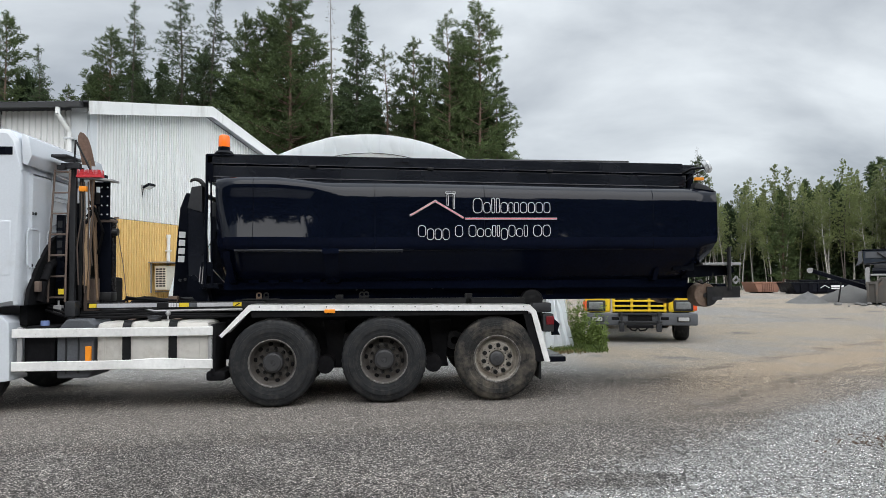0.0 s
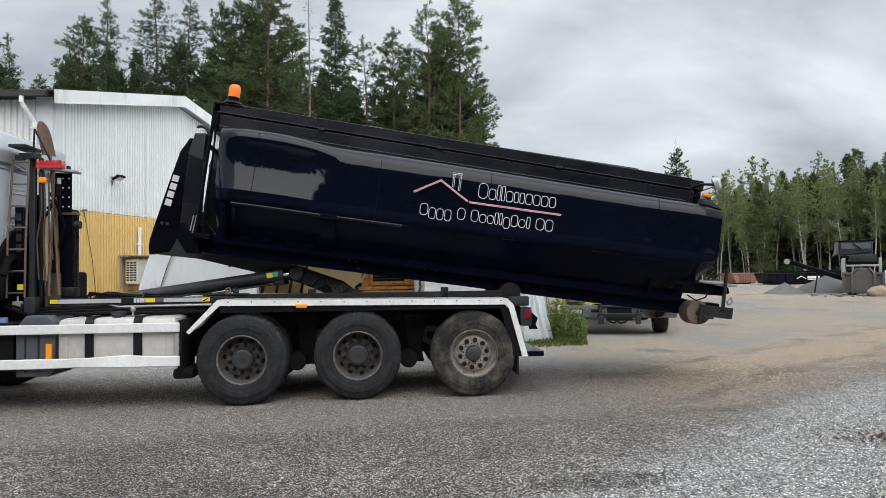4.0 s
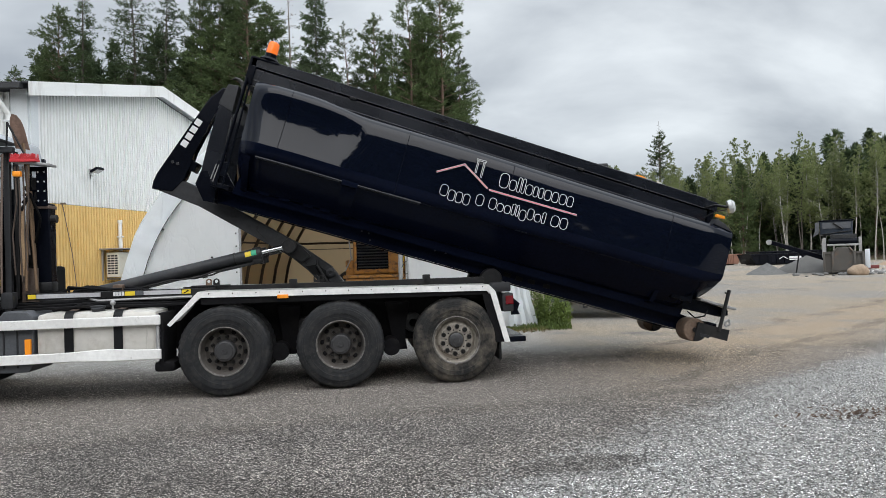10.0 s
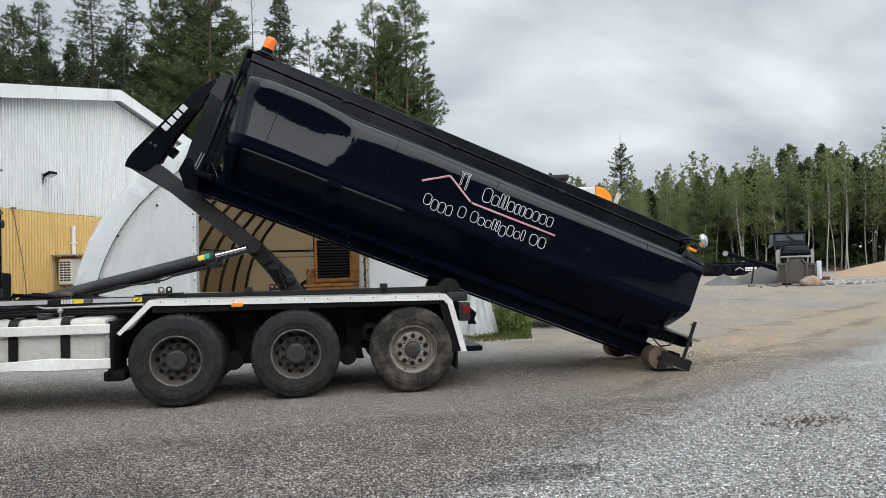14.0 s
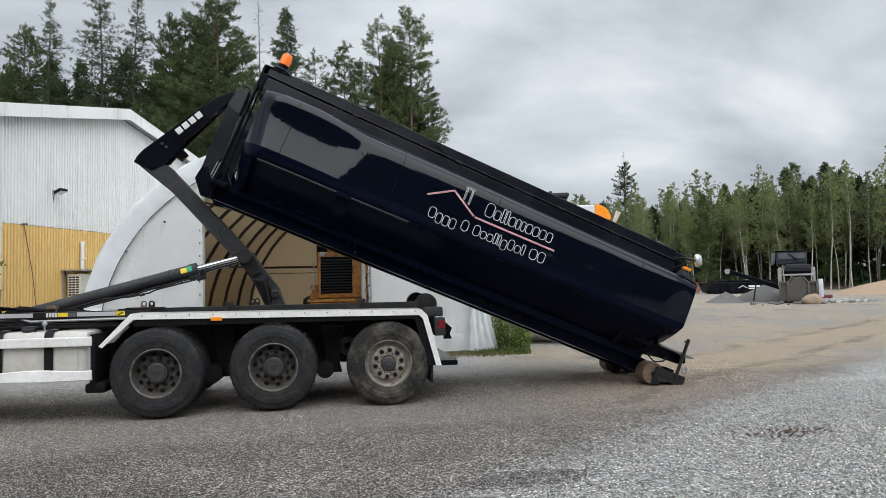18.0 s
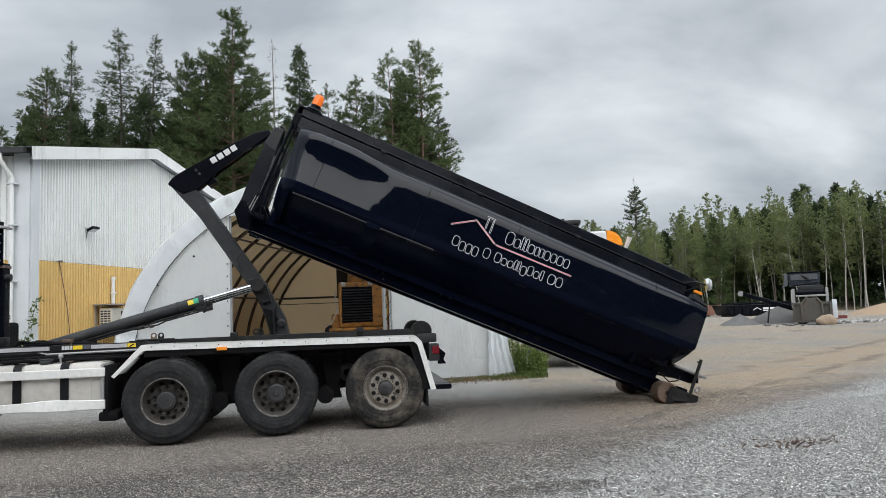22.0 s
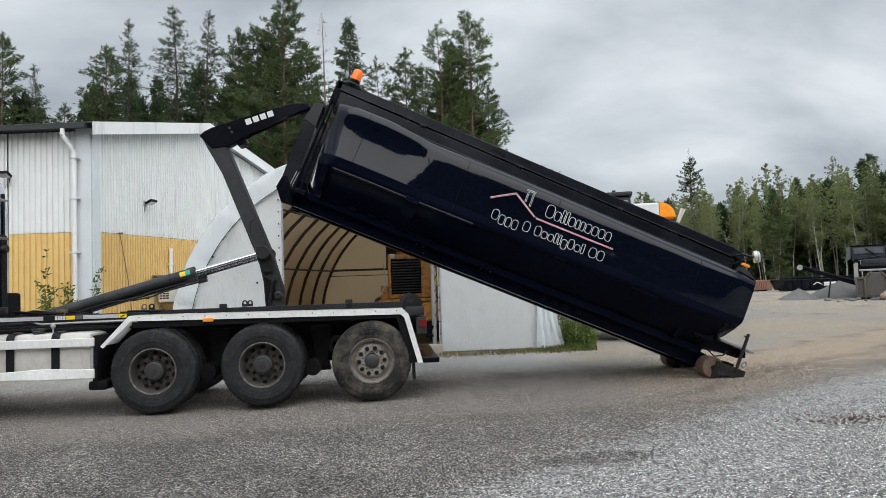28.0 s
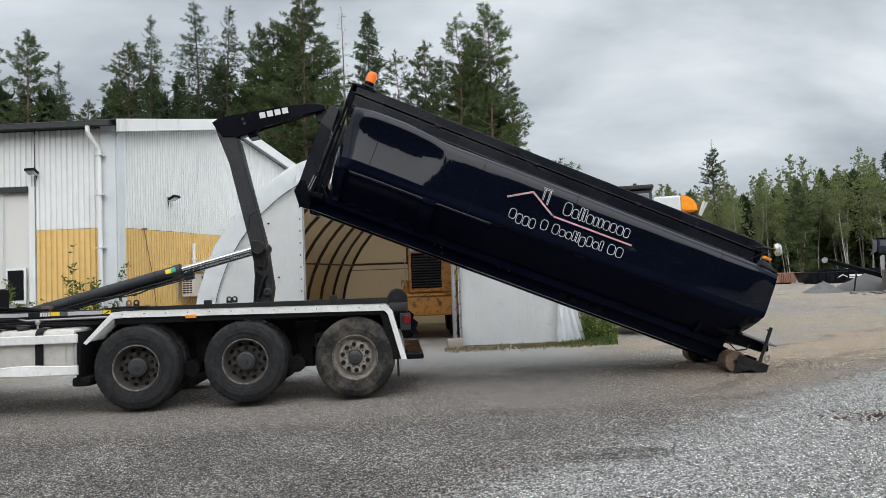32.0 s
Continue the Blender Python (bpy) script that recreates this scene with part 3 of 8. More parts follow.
def part(name, shape, material, parent, label="", at=None):
    """One mesh under a thing or part. Its shape is given in the world as at rest."""
    o = Vector(at) if at is not None else ORG[parent.name]
    bmesh.ops.translate(shape.bm, verts=shape.bm.verts[:], vec=-o)
    me = bpy.data.meshes.new(name)
    finish(me, shape.bm)
    me.materials.append(material)
    ob = new(name, me)
    ob.parent = parent
    ob.location = o - ORG[parent.name]
    ORG[ob.name] = o
    if label:
        tagged(ob, label)
    return ob


def again(ob, parent, at):
    """The same mesh once more under a parent, at a place in the world."""
    c = new(ob.name.split(".")[0], ob.data)
    c.parent = parent
    c.location = Vector(at) - ORG[parent.name]
    ORG[c.name] = Vector(at)
    return c


def thing(name, at, label, category, group="", kind=""):
    ob = new(name)
    ob.empty_display_size = 0.2
    ob.location = at
    ORG[ob.name] = Vector(at)
    return tagged(ob, label, category, group, kind)


def single(name, shape, material, at, label, category, group="", kind=""):
    """A thing of one mesh."""
    o = Vector(at)
    bmesh.ops.translate(shape.bm, verts=shape.bm.verts[:], vec=-o)
    me = bpy.data.meshes.new(name)
    finish(me, shape.bm)
    me.materials.append(material)
    ob = new(name, me)
    ob.location = o
    ORG[ob.name] = o
    return tagged(ob, label, category, group, kind)


def smoothstep(a, b, x):
    t = min(max((x - a) / (b - a), 0.0), 1.0)
    return t * t * (3 - 2 * t)


def slope(x):
    """The yard falls a little towards the cab."""
    return -0.042 * smoothstep(1.6, -0.7, x)


def raw_mesh(name, verts, faces, material, smooth=False):
    me = bpy.data.meshes.new(name)
    me.from_pydata(verts, [], faces)
    me.materials.append(material)
    if smooth:
        me.polygons.foreach_set("use_smooth", [True] * len(me.polygons))
    return me


# ---- ground ----
def ground_sheet():
    near = np.arange(-14, 16.01, 0.5)
    out = np.array([18, 22, 28, 36, 48, 64, 90, 140, 240, 420.0])
    xs = np.concatenate([-out[::-1] + 2, near, out])
    ys = np.concatenate([-out[::-1] + 2, near, out])
    verts = []
    for y in ys:
        for x in xs:
            z = 0.008 * noise.noise((x * 0.7, y * 0.7, 3.1)) - 0.006
            fall = slope(x) * (1 - smoothstep(3.2, 5.2, y))
            verts.append((x, y, fall + (z if abs(x) < 17 and abs(y) < 17 else -0.006)))
    nx = len(xs)
    faces = [(j * nx + i, j * nx + i + 1, (j + 1) * nx + i + 1, (j + 1) * nx + i) for j in range(len(ys) - 1) for i in range(nx - 1)]
    tagged(new("ground", raw_mesh("ground", verts, faces, GRAVEL, True)), "grey crushed gravel yard with packed wheel tracks", "ground", kind="structure")


ground_sheet()


def loose_stones(name, label, area, count, lo, hi, material, seed):
    """Loose stones, too many to count, strewn over an area."""
    rng = np.random.default_rng(seed)
    base = np.array([(1, 0, 0), (-0.5, 0.87, 0), (-0.5, -0.87, 0), (0.1, 0, 0.75), (0, 0.1, -0.6)])
    tri = np.array([(0, 1, 3), (1, 2, 3), (2, 0, 3), (1, 0, 4), (2, 1, 4), (0, 2, 4)])
    at = np.array([area(rng) for _ in range(count)])
    s = lo + (hi - lo) * rng.random(count) ** 2.5
    shape = np.c_[0.7 + 0.6 * rng.random(count), 0.6 + 0.5 * rng.random(count), 0.5 + 0.5 * rng.random(count)] * s[:, None]
    p = base[None] * shape[:, None] + rng.normal(0, 0.12, (count, 5, 3)) * s[:, None, None]
    a = rng.random(count) * 6.28
    c, sn = np.cos(a)[:, None], np.sin(a)[:, None]
    v = np.stack([p[..., 0] * c - p[..., 1] * sn + at[:, :1], p[..., 0] * sn + p[..., 1] * c + at[:, 1:], p[..., 2] + s[:, None] * 0.22 + np.array([slope(x) for x in at[:, 0]])[:, None]], axis=2).reshape(-1, 3)
    f = (tri[None] + 5 * np.arange(count)[:, None, None]).reshape(-1, 3)
    return tagged(new(name, raw_mesh(name, v.tolist(), f.tolist(), material)), label, "gravel", kind="stuff")


def per_island(name, dark, light):
    m = bpy.data.materials.new(name)
    m.use_nodes = True
    N, L = m.node_tree.nodes, m.node_tree.links
    g, mx = N.new("ShaderNodeNewGeometry"), N.new("ShaderNodeMix")
    mx.data_type = "RGBA"
    mx.inputs["A"].default_value, mx.inputs["B"].default_value = (*dark, 1), (*light, 1)
    L.new(g.outputs["Random Per Island"], mx.inputs["Factor"])
    L.new(mx.outputs["Result"], N["Principled BSDF"].inputs["Base Color"])
    N["Principled BSDF"].inputs["Roughness"].default_value = 0.9
    return m


STONE_LIGHT = per_island("light_loose_stone", (0.10, 0.097, 0.092), (0.56, 0.55, 0.53))
STONE_DARK = per_island("dark_loose_stone", (0.045, 0.041, 0.037), (0.34, 0.315, 0.29))


def light_area(rng):
    while True:
        x, y = rng.uniform(1.5, 10.5), rng.uniform(-5.6, 0.2)
        hy = y + 3.6
        damp = 2.5 * (x - 3.35 - 1.1 * hy) ** 2 + 14 * hy * hy < 1.0 and rng.random() < 0.8
        if not damp and 0.72 * x - 5.8 - y > rng.uniform(-0.6, 0.5):
            return x, y


loose_stones("light_gravel", "light grey crushed stone lying loose", light_area, 80000, 0.006, 0.017, STONE_LIGHT, 11)
loose_stones("dark_gravel", "dark brownish gravel on the wheel track", lambda r: (r.uniform(-5.5, 8), -5.8 + 7.5 * r.random() ** 1.6), 90000, 0.004, 0.012, STONE_DARK, 12)


# ---- warehouse ----
CORNER = Vector((-5.1, 6.8, 0))
GABLE = Vector((0.333, 0.943, 0)).normalized()
HALF = 4.28
LEFT = Vector((-0.9956, 0.094, 0))
L_OUT = Vector((-0.094, -0.9956, 0))
EAVE, RIDGE, BAND = 5.30, 6.17, 2.98


def corrugated(origin, along, length, z0, top, depth=0.04, pitch=0.13, out=None):
    """A profiled wall sheet; top gives the height at a distance along it."""
    s = Shape()
    out = out or Vector((along.y, -along.x, 0))
    low, high = [], []
    n = int(length / pitch)
    for k in range(n):
        for f, d in ((0.0, 0), (0.32, 0), (0.42, 1), (0.9, 1)):
            u = (k + f) * pitch
            p = origin + along * u + out * (d * depth)
            low.append((p.x, p.y, z0))
            high.append((p.x, p.y, top(u)))
    s.grid([low, high])
    return s


def slab(s, a, b, z0, z1, thick, out):
    """An upright slab from a to b, of a thickness set off along out."""
    pts = [Vector(a), Vector(b), Vector(b) + out * thick, Vector(a) + out * thick]
    lo = [s.bm.verts.new((p.x, p.y, z0)) for p in pts]
    hi = [s.bm.verts.new((p.x, p.y, z1)) for p in pts]
    s.bm.faces.new(lo)
    s.bm.faces.new(hi)
    for i in range(4):
        j = (i + 1) % 4
        s.bm.faces.new((lo[i], lo[j], hi[j], hi[i]))
    return s


def warehouse():
    w = thing("warehouse", (-7, 12, 0), "white and yellow corrugated steel warehouse with black roof", "building")
    g_out = Vector((GABLE.y, -GABLE.x, 0))
    l_out = L_OUT

    def gable_top(u):
        return EAVE - 0.12 + (RIDGE - EAVE) * (u + 0.2) / HALF if u < HALF - 0.2 else RIDGE - 0.12 - (RIDGE - EAVE) * (u + 0.2 - HALF) / HALF

    start = CORNER + GABLE * 0.18
    part("gable_wall", corrugated(start, GABLE, 2 * HALF - 0.2, BAND, gable_top, 0.034, 0.09), WHITE_SHEET, w, "white corrugated steel gable wall")
    for u in (0.98, 2.75, 4.6, 6.1):
        p = start + GABLE * u
        part("sheet_seam", slab(Shape(), p, p + GABLE * 0.010, BAND, gable_top(u) - 0.05, 0.034, Vector((GABLE.y, -GABLE.x, 0))), GREY_PANEL, w, "dark overlapping sheet seam")
    part("gable_base", corrugated(start, GABLE, 2 * HALF - 0.2, 0, lambda u: BAND - 0.01, 0.034, 0.09), YELLOW_SHEET, w, "ochre yellow corrugated wall base")
    # side wall with the gate
    gate0 = 2.05
    part("side_wall", corrugated(CORNER + LEFT * 0.32, LEFT, gate0 - 0.45, BAND, lambda u: EAVE - 0.05, out=l_out), WHITE_SHEET, w, "white corrugated steel side wall")
    part("side_base", corrugated(CORNER + LEFT * 0.32, LEFT, gate0 - 0.45, 0, lambda u: BAND - 0.01, out=l_out), YELLOW_SHEET, w, "ochre yellow corrugated wall base")
    part("gate_head", corrugated(CORNER + LEFT * (gate0 - 0.12), LEFT, 7.0, 3.98, lambda u: EAVE - 0.05, out=l_out), WHITE_SHEET, w)
    part("far_wall", slab(Shape(), CORNER + LEFT * 14, CORNER + LEFT * 9.0, 0, EAVE, 0.2, -l_out), WHITE_SHEET, w)
    s = Shape()
    back = CORNER + GABLE * (2 * HALF)
    slab(s, back, back + LEFT * 14, 0, EAVE, 0.15, Vector((0, 1, 0)))
    slab(s, CORNER + LEFT * 14, back + LEFT * 14, 0, EAVE, 0.15, LEFT)
    part("rear_wall", s, WHITE_SHEET, w)
    g_in, l_in = -g_out * 0.05, -l_out * 0.05
    part("inner_lining", slab(slab(Shape(), CORNER + GABLE * 0.3 + g_in, CORNER + GABLE * (2 * HALF) + g_in, 0, EAVE - 0.1, 0.08, -g_out * 1.0), CORNER + LEFT * 0.3 + l_in, CORNER + LEFT * (gate0 - 0.1) + l_in, 0, EAVE - 0.1, 0.08, -l_out), GREY_PANEL, w)
    # flat corner flashings
    part("corner_flashing", slab(slab(Shape(), CORNER, CORNER + LEFT * 0.34, 0, EAVE, 0.05, l_out), CORNER + GABLE * 0.0, CORNER + GABLE * 0.2, 0, EAVE - 0.06, 0.05, g_out), GREY_PANEL, w, "flat grey corner flashing")
    s = Shape()
    p = CORNER + LEFT * (gate0 - 0.15)
    slab(s, p, p + LEFT * 0.14, 0, 3.98, 0.05, l_out)
    part("gate_jamb", s, WHITE_TRIM, w)
    s = Shape()
    slab(s, CORNER + LEFT * gate0, CORNER + LEFT * (gate0 + 7), 3.86, 3.99, 0.07, l_out)
    part("gate_lintel", s, DARK_ROOF, w, "black gate lintel")
    gate = part("gate", slab(Shape(), CORNER + LEFT * gate0 - l_out * 0.05, CORNER + LEFT * (gate0 + 7) - l_out * 0.05, 0, 3.9, 0.06, -l_out), DOOR_SHEET, w, "cream sliding gate with a small window")
    s = Shape()
    for k in range(6):
        q = CORNER + LEFT * (gate0 + 0.62 + 1.15 * k)
        slab(s, q, q + LEFT * 0.03, 0, 3.86, 0.012, l_out)
    part("seam", s, GREY_PANEL, gate)
    q = CORNER + LEFT * (gate0 + 0.04) + l_out * 0.04
    s = Shape().box(q.x - 0.48, q.x - 0.03, q.y - 0.01, q.y + 0.03, 1.32, 2.14, 0.01)
    part("window_frame", s, WHITE_TRIM, gate)
    part("pane", Shape().box(q.x - 0.43, q.x - 0.08, q.y - 0.02, q.y - 0.012, 1.4, 2.08), GLASS_DARK, gate)
    # roof: two slopes with overhang
    s = Shape()
    ov, gout = 0.28, 0.22
    a0 = CORNER + g_out * gout - GABLE * ov
    rd = CORNER + g_out * gout + GABLE * HALF
    f0 = CORNER + g_out * gout + GABLE * (2 * HALF + ov)
    zl = EAVE - (RIDGE - EAVE) * ov / HALF + 0.1
    for p, q, zp, zq in ((a0, rd, zl, RIDGE + 0.1), (rd, f0, RIDGE + 0.1, zl)):
        r0 = [(p.x, p.y, zp), (q.x, q.y, zq)]
        r1 = [(p.x + LEFT.x * 15, p.y + LEFT.y * 15, zp), (q.x + LEFT.x * 15, q.y + LEFT.y * 15, zq)]
        s.grid([r0, r1])
    bmesh.ops.solidify(s.bm, geom=s.bm.faces[:], thickness=-0.06)
    part("roof", s, DARK_ROOF, w, "black profiled sheet roof")
    s = Shape()
    for k in range(70):
        q = a0 + LEFT * (0.1 + 0.2 * k)
        s.rod((q.x, q.y + 0.02, zl + 0.03), (q.x + (rd.x - a0.x), q.y + (rd.y - a0.y), RIDGE + 0.13), 0.022, seg=6)
    part("roof_rib", s, DARK_ROOF, w)
    # white barge boards on the gable
    for p, q, zp, zq in ((a0 + GABLE * 0.05, rd, zl, RIDGE + 0.1), (rd, f0, RIDGE + 0.1, zl)):
        s = Shape()
        o = g_out * 0.035
        pts = [p, q, q + o, p + o]
        zs = [zp, zq, zq, zp]
        hi = [s.bm.verts.new((v.x, v.y, z + 0.05)) for v, z in zip(pts, zs)]
        lo = [s.bm.verts.new((v.x, v.y, z - 0.24)) for v, z in zip(pts, zs)]
        s.bm.faces.new(hi)
        s.bm.faces.new(lo)
        for i in range(4):
            j = (i + 1) % 4
            s.bm.faces.new((lo[i], lo[j], hi[j], hi[i]))
        part("barge_board", s, WHITE_TRIM, w, "white sheet barge board")
        s = Shape()
        i = -g_out * 0.2
        s.grid([[(p.x, p.y, zp - 0.2), (q.x, q.y, zq - 0.2)], [(p.x + i.x, p.y + i.y, zp - 0.2), (q.x + i.x, q.y + i.y, zq - 0.2)]])
        bmesh.ops.solidify(s.bm, geom=s.bm.faces[:], thickness=0.02)
        part("soffit", s, GREY_PANEL, w)
    # gutter and downpipe
    s = Shape()
    slab(s, CORNER + l_out * 0.28 - LEFT * 0.05, CORNER + l_out * 0.28 + LEFT * 14, EAVE - 0.06, EAVE + 0.04, 0.14, l_out)
    part("gutter", s, DARK_ROOF, w, "black eaves gutter")
    x, y = CORNER.x - 0.33, CORNER.y - 0.13
    part("downpipe", Shape().path([(x - 0.16, y - 0.2, EAVE - 0.06), (x - 0.16, y - 0.2, EAVE - 0.2), (x, y, EAVE - 0.55), (x, y, 0.05)], 0.05, 12), WHITE_TRIM, w, "white round downpipe")
    for z in (1.2, 2.5, 3.7, 4.6):
        part("pipe_clip", Shape().box(x - 0.1, x + 0.1, y - 0.06, y + 0.1, z, z + 0.03), GREY_PANEL, w)
    return w


warehouse()


def flood_lamp(p, out):
    """A black flood lamp on its bracket."""
    t = thing("flood_lamp", p, "black wall flood lamp on a short bracket", "lamp", "flood lamps on the warehouse")
    x, y, z = p
    a = math.atan2(out.y, out.x)
    turn = Matrix.Rotation(a, 3, "Z") @ Matrix.Rotation(radians(-24), 3, "Y")
    c = Vector(p) + out * 0.19
    part("housing", Shape().box(c.x - 0.1, c.x + 0.1, c.y - 0.12, c.y + 0.12, c.z - 0.028, c.z + 0.028, 0.01, turn), BLACK_SATIN, t)
    for k in range(5):
        d = turn @ Vector((-0.07 + 0.035 * k, 0, 0.035))
        part("fin", Shape().box(c.x + d.x - 0.004, c.x + d.x + 0.004, c.y + d.y - 0.1, c.y + d.y + 0.1, c.z + d.z - 0.012, c.z + d.z + 0.012, 0, turn), BLACK_SATIN, t)
    part("bracket", Shape().rod(Vector(p), c, 0.014).box(x - 0.035, x + 0.035, y - 0.05, y + 0.05, z - 0.075, z + 0.045, 0.006), STEEL_POST, t, "small grey wall bracket")
    part("cable", Shape().path([(x + out.x * 0.02, y + out.y * 0.02, z - 0.07), (x, y, z - 0.2)], 0.006, 5), BLACK_STEEL, t)
    d = turn @ Vector((0, 0, -0.032))
    part("lens", Shape().box(c.x + d.x - 0.08, c.x + d.x + 0.08, c.y + d.y - 0.1, c.y + d.y + 0.1, c.z + d.z - 0.005, c.z + d.z + 0.002, 0, turn), LAMP_GLASS, t)


G_OUT = Vector((GABLE.y, -GABLE.x, 0))
lp = CORNER + GABLE * 1.72 + G_OUT * 0.03
flood_lamp((lp.x, lp.y, 3.80), G_OUT)
lq = CORNER + LEFT * 1.85 + L_OUT * 0.03
flood_lamp((lq.x, lq.y, 4.3), L_OUT)


def heat_pump():
    c = CORNER + GABLE * 2.5 + G_OUT * 0.32
    t = thing("heat_pump", (c.x, c.y, 1.45), "cream outdoor heat pump unit under a small grey roof", "heat pump")
    turn = Matrix.Rotation(math.atan2(GABLE.y, GABLE.x), 3, "Z")
    z = 1.61

    def put(u0, u1, v0, v1, z0, z1, bev=0.0):
        m = (u0 + u1) / 2 * GABLE + (v0 + v1) / 2 * G_OUT + c
        return Shape().box(m.x - (u1 - u0) / 2, m.x + (u1 - u0) / 2, m.y - (v1 - v0) / 2, m.y + (v1 - v0) / 2, z + z0, z + z1, bev, turn)

    part("housing", put(-0.46, 0.46, -0.17, 0.17, -0.28, 0.30, 0.02), UNIT_CREAM, t)
    for k in range(8):
        for j in range(3):
            part("slot", put(-0.464, -0.458, -0.135 + 0.095 * j, -0.06 + 0.095 * j, 0.22 - 0.058 * k - 0.018, 0.22 - 0.058 * k + 0.018), GREY_PLASTIC, t)
    s = Shape()
    f = c + GABLE * 0.1 + G_OUT * 0.178
    for k in range(3):
        r = 0.21 - 0.06 * k
        pts = [(f.x + GABLE.x * r * math.cos(a), f.y + GABLE.y * r * math.cos(a), z + r * math.sin(a)) for a in np.linspace(0, 6.283, 25)]
        s.path(pts, 0.008, 5)
    part("fan_guard", s, UNIT_CREAM, t)
    part("weather_roof", put(-0.56, 0.56, -0.28, 0.27, 0.37, 0.40), STEEL_POST, t, "grey sheet weather roof")
    part("side_post", put(-0.49, -0.46, -0.28, -0.24, -0.35, 0.37), STEEL_POST, t)
    part("fan_shadow", put(-0.12, 0.32, 0.168, 0.174, -0.22, 0.22), GREY_PLASTIC, t)
    s = put(-0.3, -0.26, -0.3, 0.12, -0.34, -0.3)
    part("bracket", s, STEEL_POST, t)
    part("bracket", put(0.26, 0.3, -0.3, 0.12, -0.34, -0.3), STEEL_POST, t)


heat_pump()
vp = CORNER + GABLE * 2.62 + G_OUT * 0.1
single("vent_pipe", Shape().rod((vp.x, vp.y, 1.95), (vp.x, vp.y, 2.62), 0.045).rod((vp.x, vp.y, 2.62), (vp.x, vp.y, 2.7), 0.055).box(vp.x - 0.06, vp.x + 0.06, vp.y - 0.06, vp.y + 0.06, 2.28, 2.31), WHITE_TRIM, (vp.x, vp.y, 1.9),
       "white upright plastic vent pipe on the wall", "pipe")
wp = CORNER + GABLE * 0.8 + G_OUT * 0.06
wq = CORNER + GABLE * 1.25 + G_OUT * 0.12
single("wall_hose", Shape().path([(wp.x, wp.y, 2.98), (wp.x * 0.5 + wq.x * 0.5, wp.y * 0.5 + wq.y * 0.5, 1.9), (wq.x, wq.y, 0.2)], 0.009).box(wp.x - 0.07, wp.x + 0.07, wp.y - 0.02, wp.y + 0.02, 2.96, 3.0), BRONZE_STEEL, (wq.x, wq.y, 0.1),
       "thin brown hose hanging down the yellow wall", "hose")


# ---- storage tent ----
TX, TZ, TR, TY = 0.98, 0.40, 4.26, 6.3
# the tent runs back at a slant to its front
SLANT = 0.25


def middle(y):
    return TX + SLANT * max(y - TY, 0)


def arch(r, y, n=40, wave=0.0, seed=0):
    cx = middle(y)
    pts = [(cx - r, y, 0.0)]
    for k in range(n + 1):
        a = math.pi * (1 - k / n)
        rr = r + (wave * noise.noise((a * 5 + seed, y * 0.6, seed)) if wave else 0)
        pts.append((cx + rr * math.cos(a), y, TZ + rr * math.sin(a)))
    return pts + [(cx + r, y, 0.0)]


def flap(x0, x1, ztop, fold=0.03, seed=0):
    """A hanging front sheet between two x, cut by the arch above and by ztop."""
    rows = []
    n = max(8, int((x1 - x0) / 0.12))
    for j in range(19):
        row = []
        for i in range(n + 1):
            x = x0 + (x1 - x0) * i / n
            top = TZ + math.sqrt(max((TR - 0.06) ** 2 - (x - TX) ** 2, 0.0))
            z = 0.03 + (max(min(top, ztop), 0.06) - 0.03) * j / 18
            d = fold * noise.noise((x * 0.8 + seed, z * 0.5, seed)) + 0.5 * fold * noise.noise((x * 3 - z * 2.2, z * 3 + seed, 1.0)) + 0.3 * fold * math.exp(-2.5 * z) * noise.noise((x * 7, z * 6 + seed, 4.0))
            row.append((x, TY + d, z))
        rows.append(row)
    s = Shape().grid(rows)
    bmesh.ops.solidify(s.bm, geom=s.bm.faces[:], thickness=0.006)
    return s


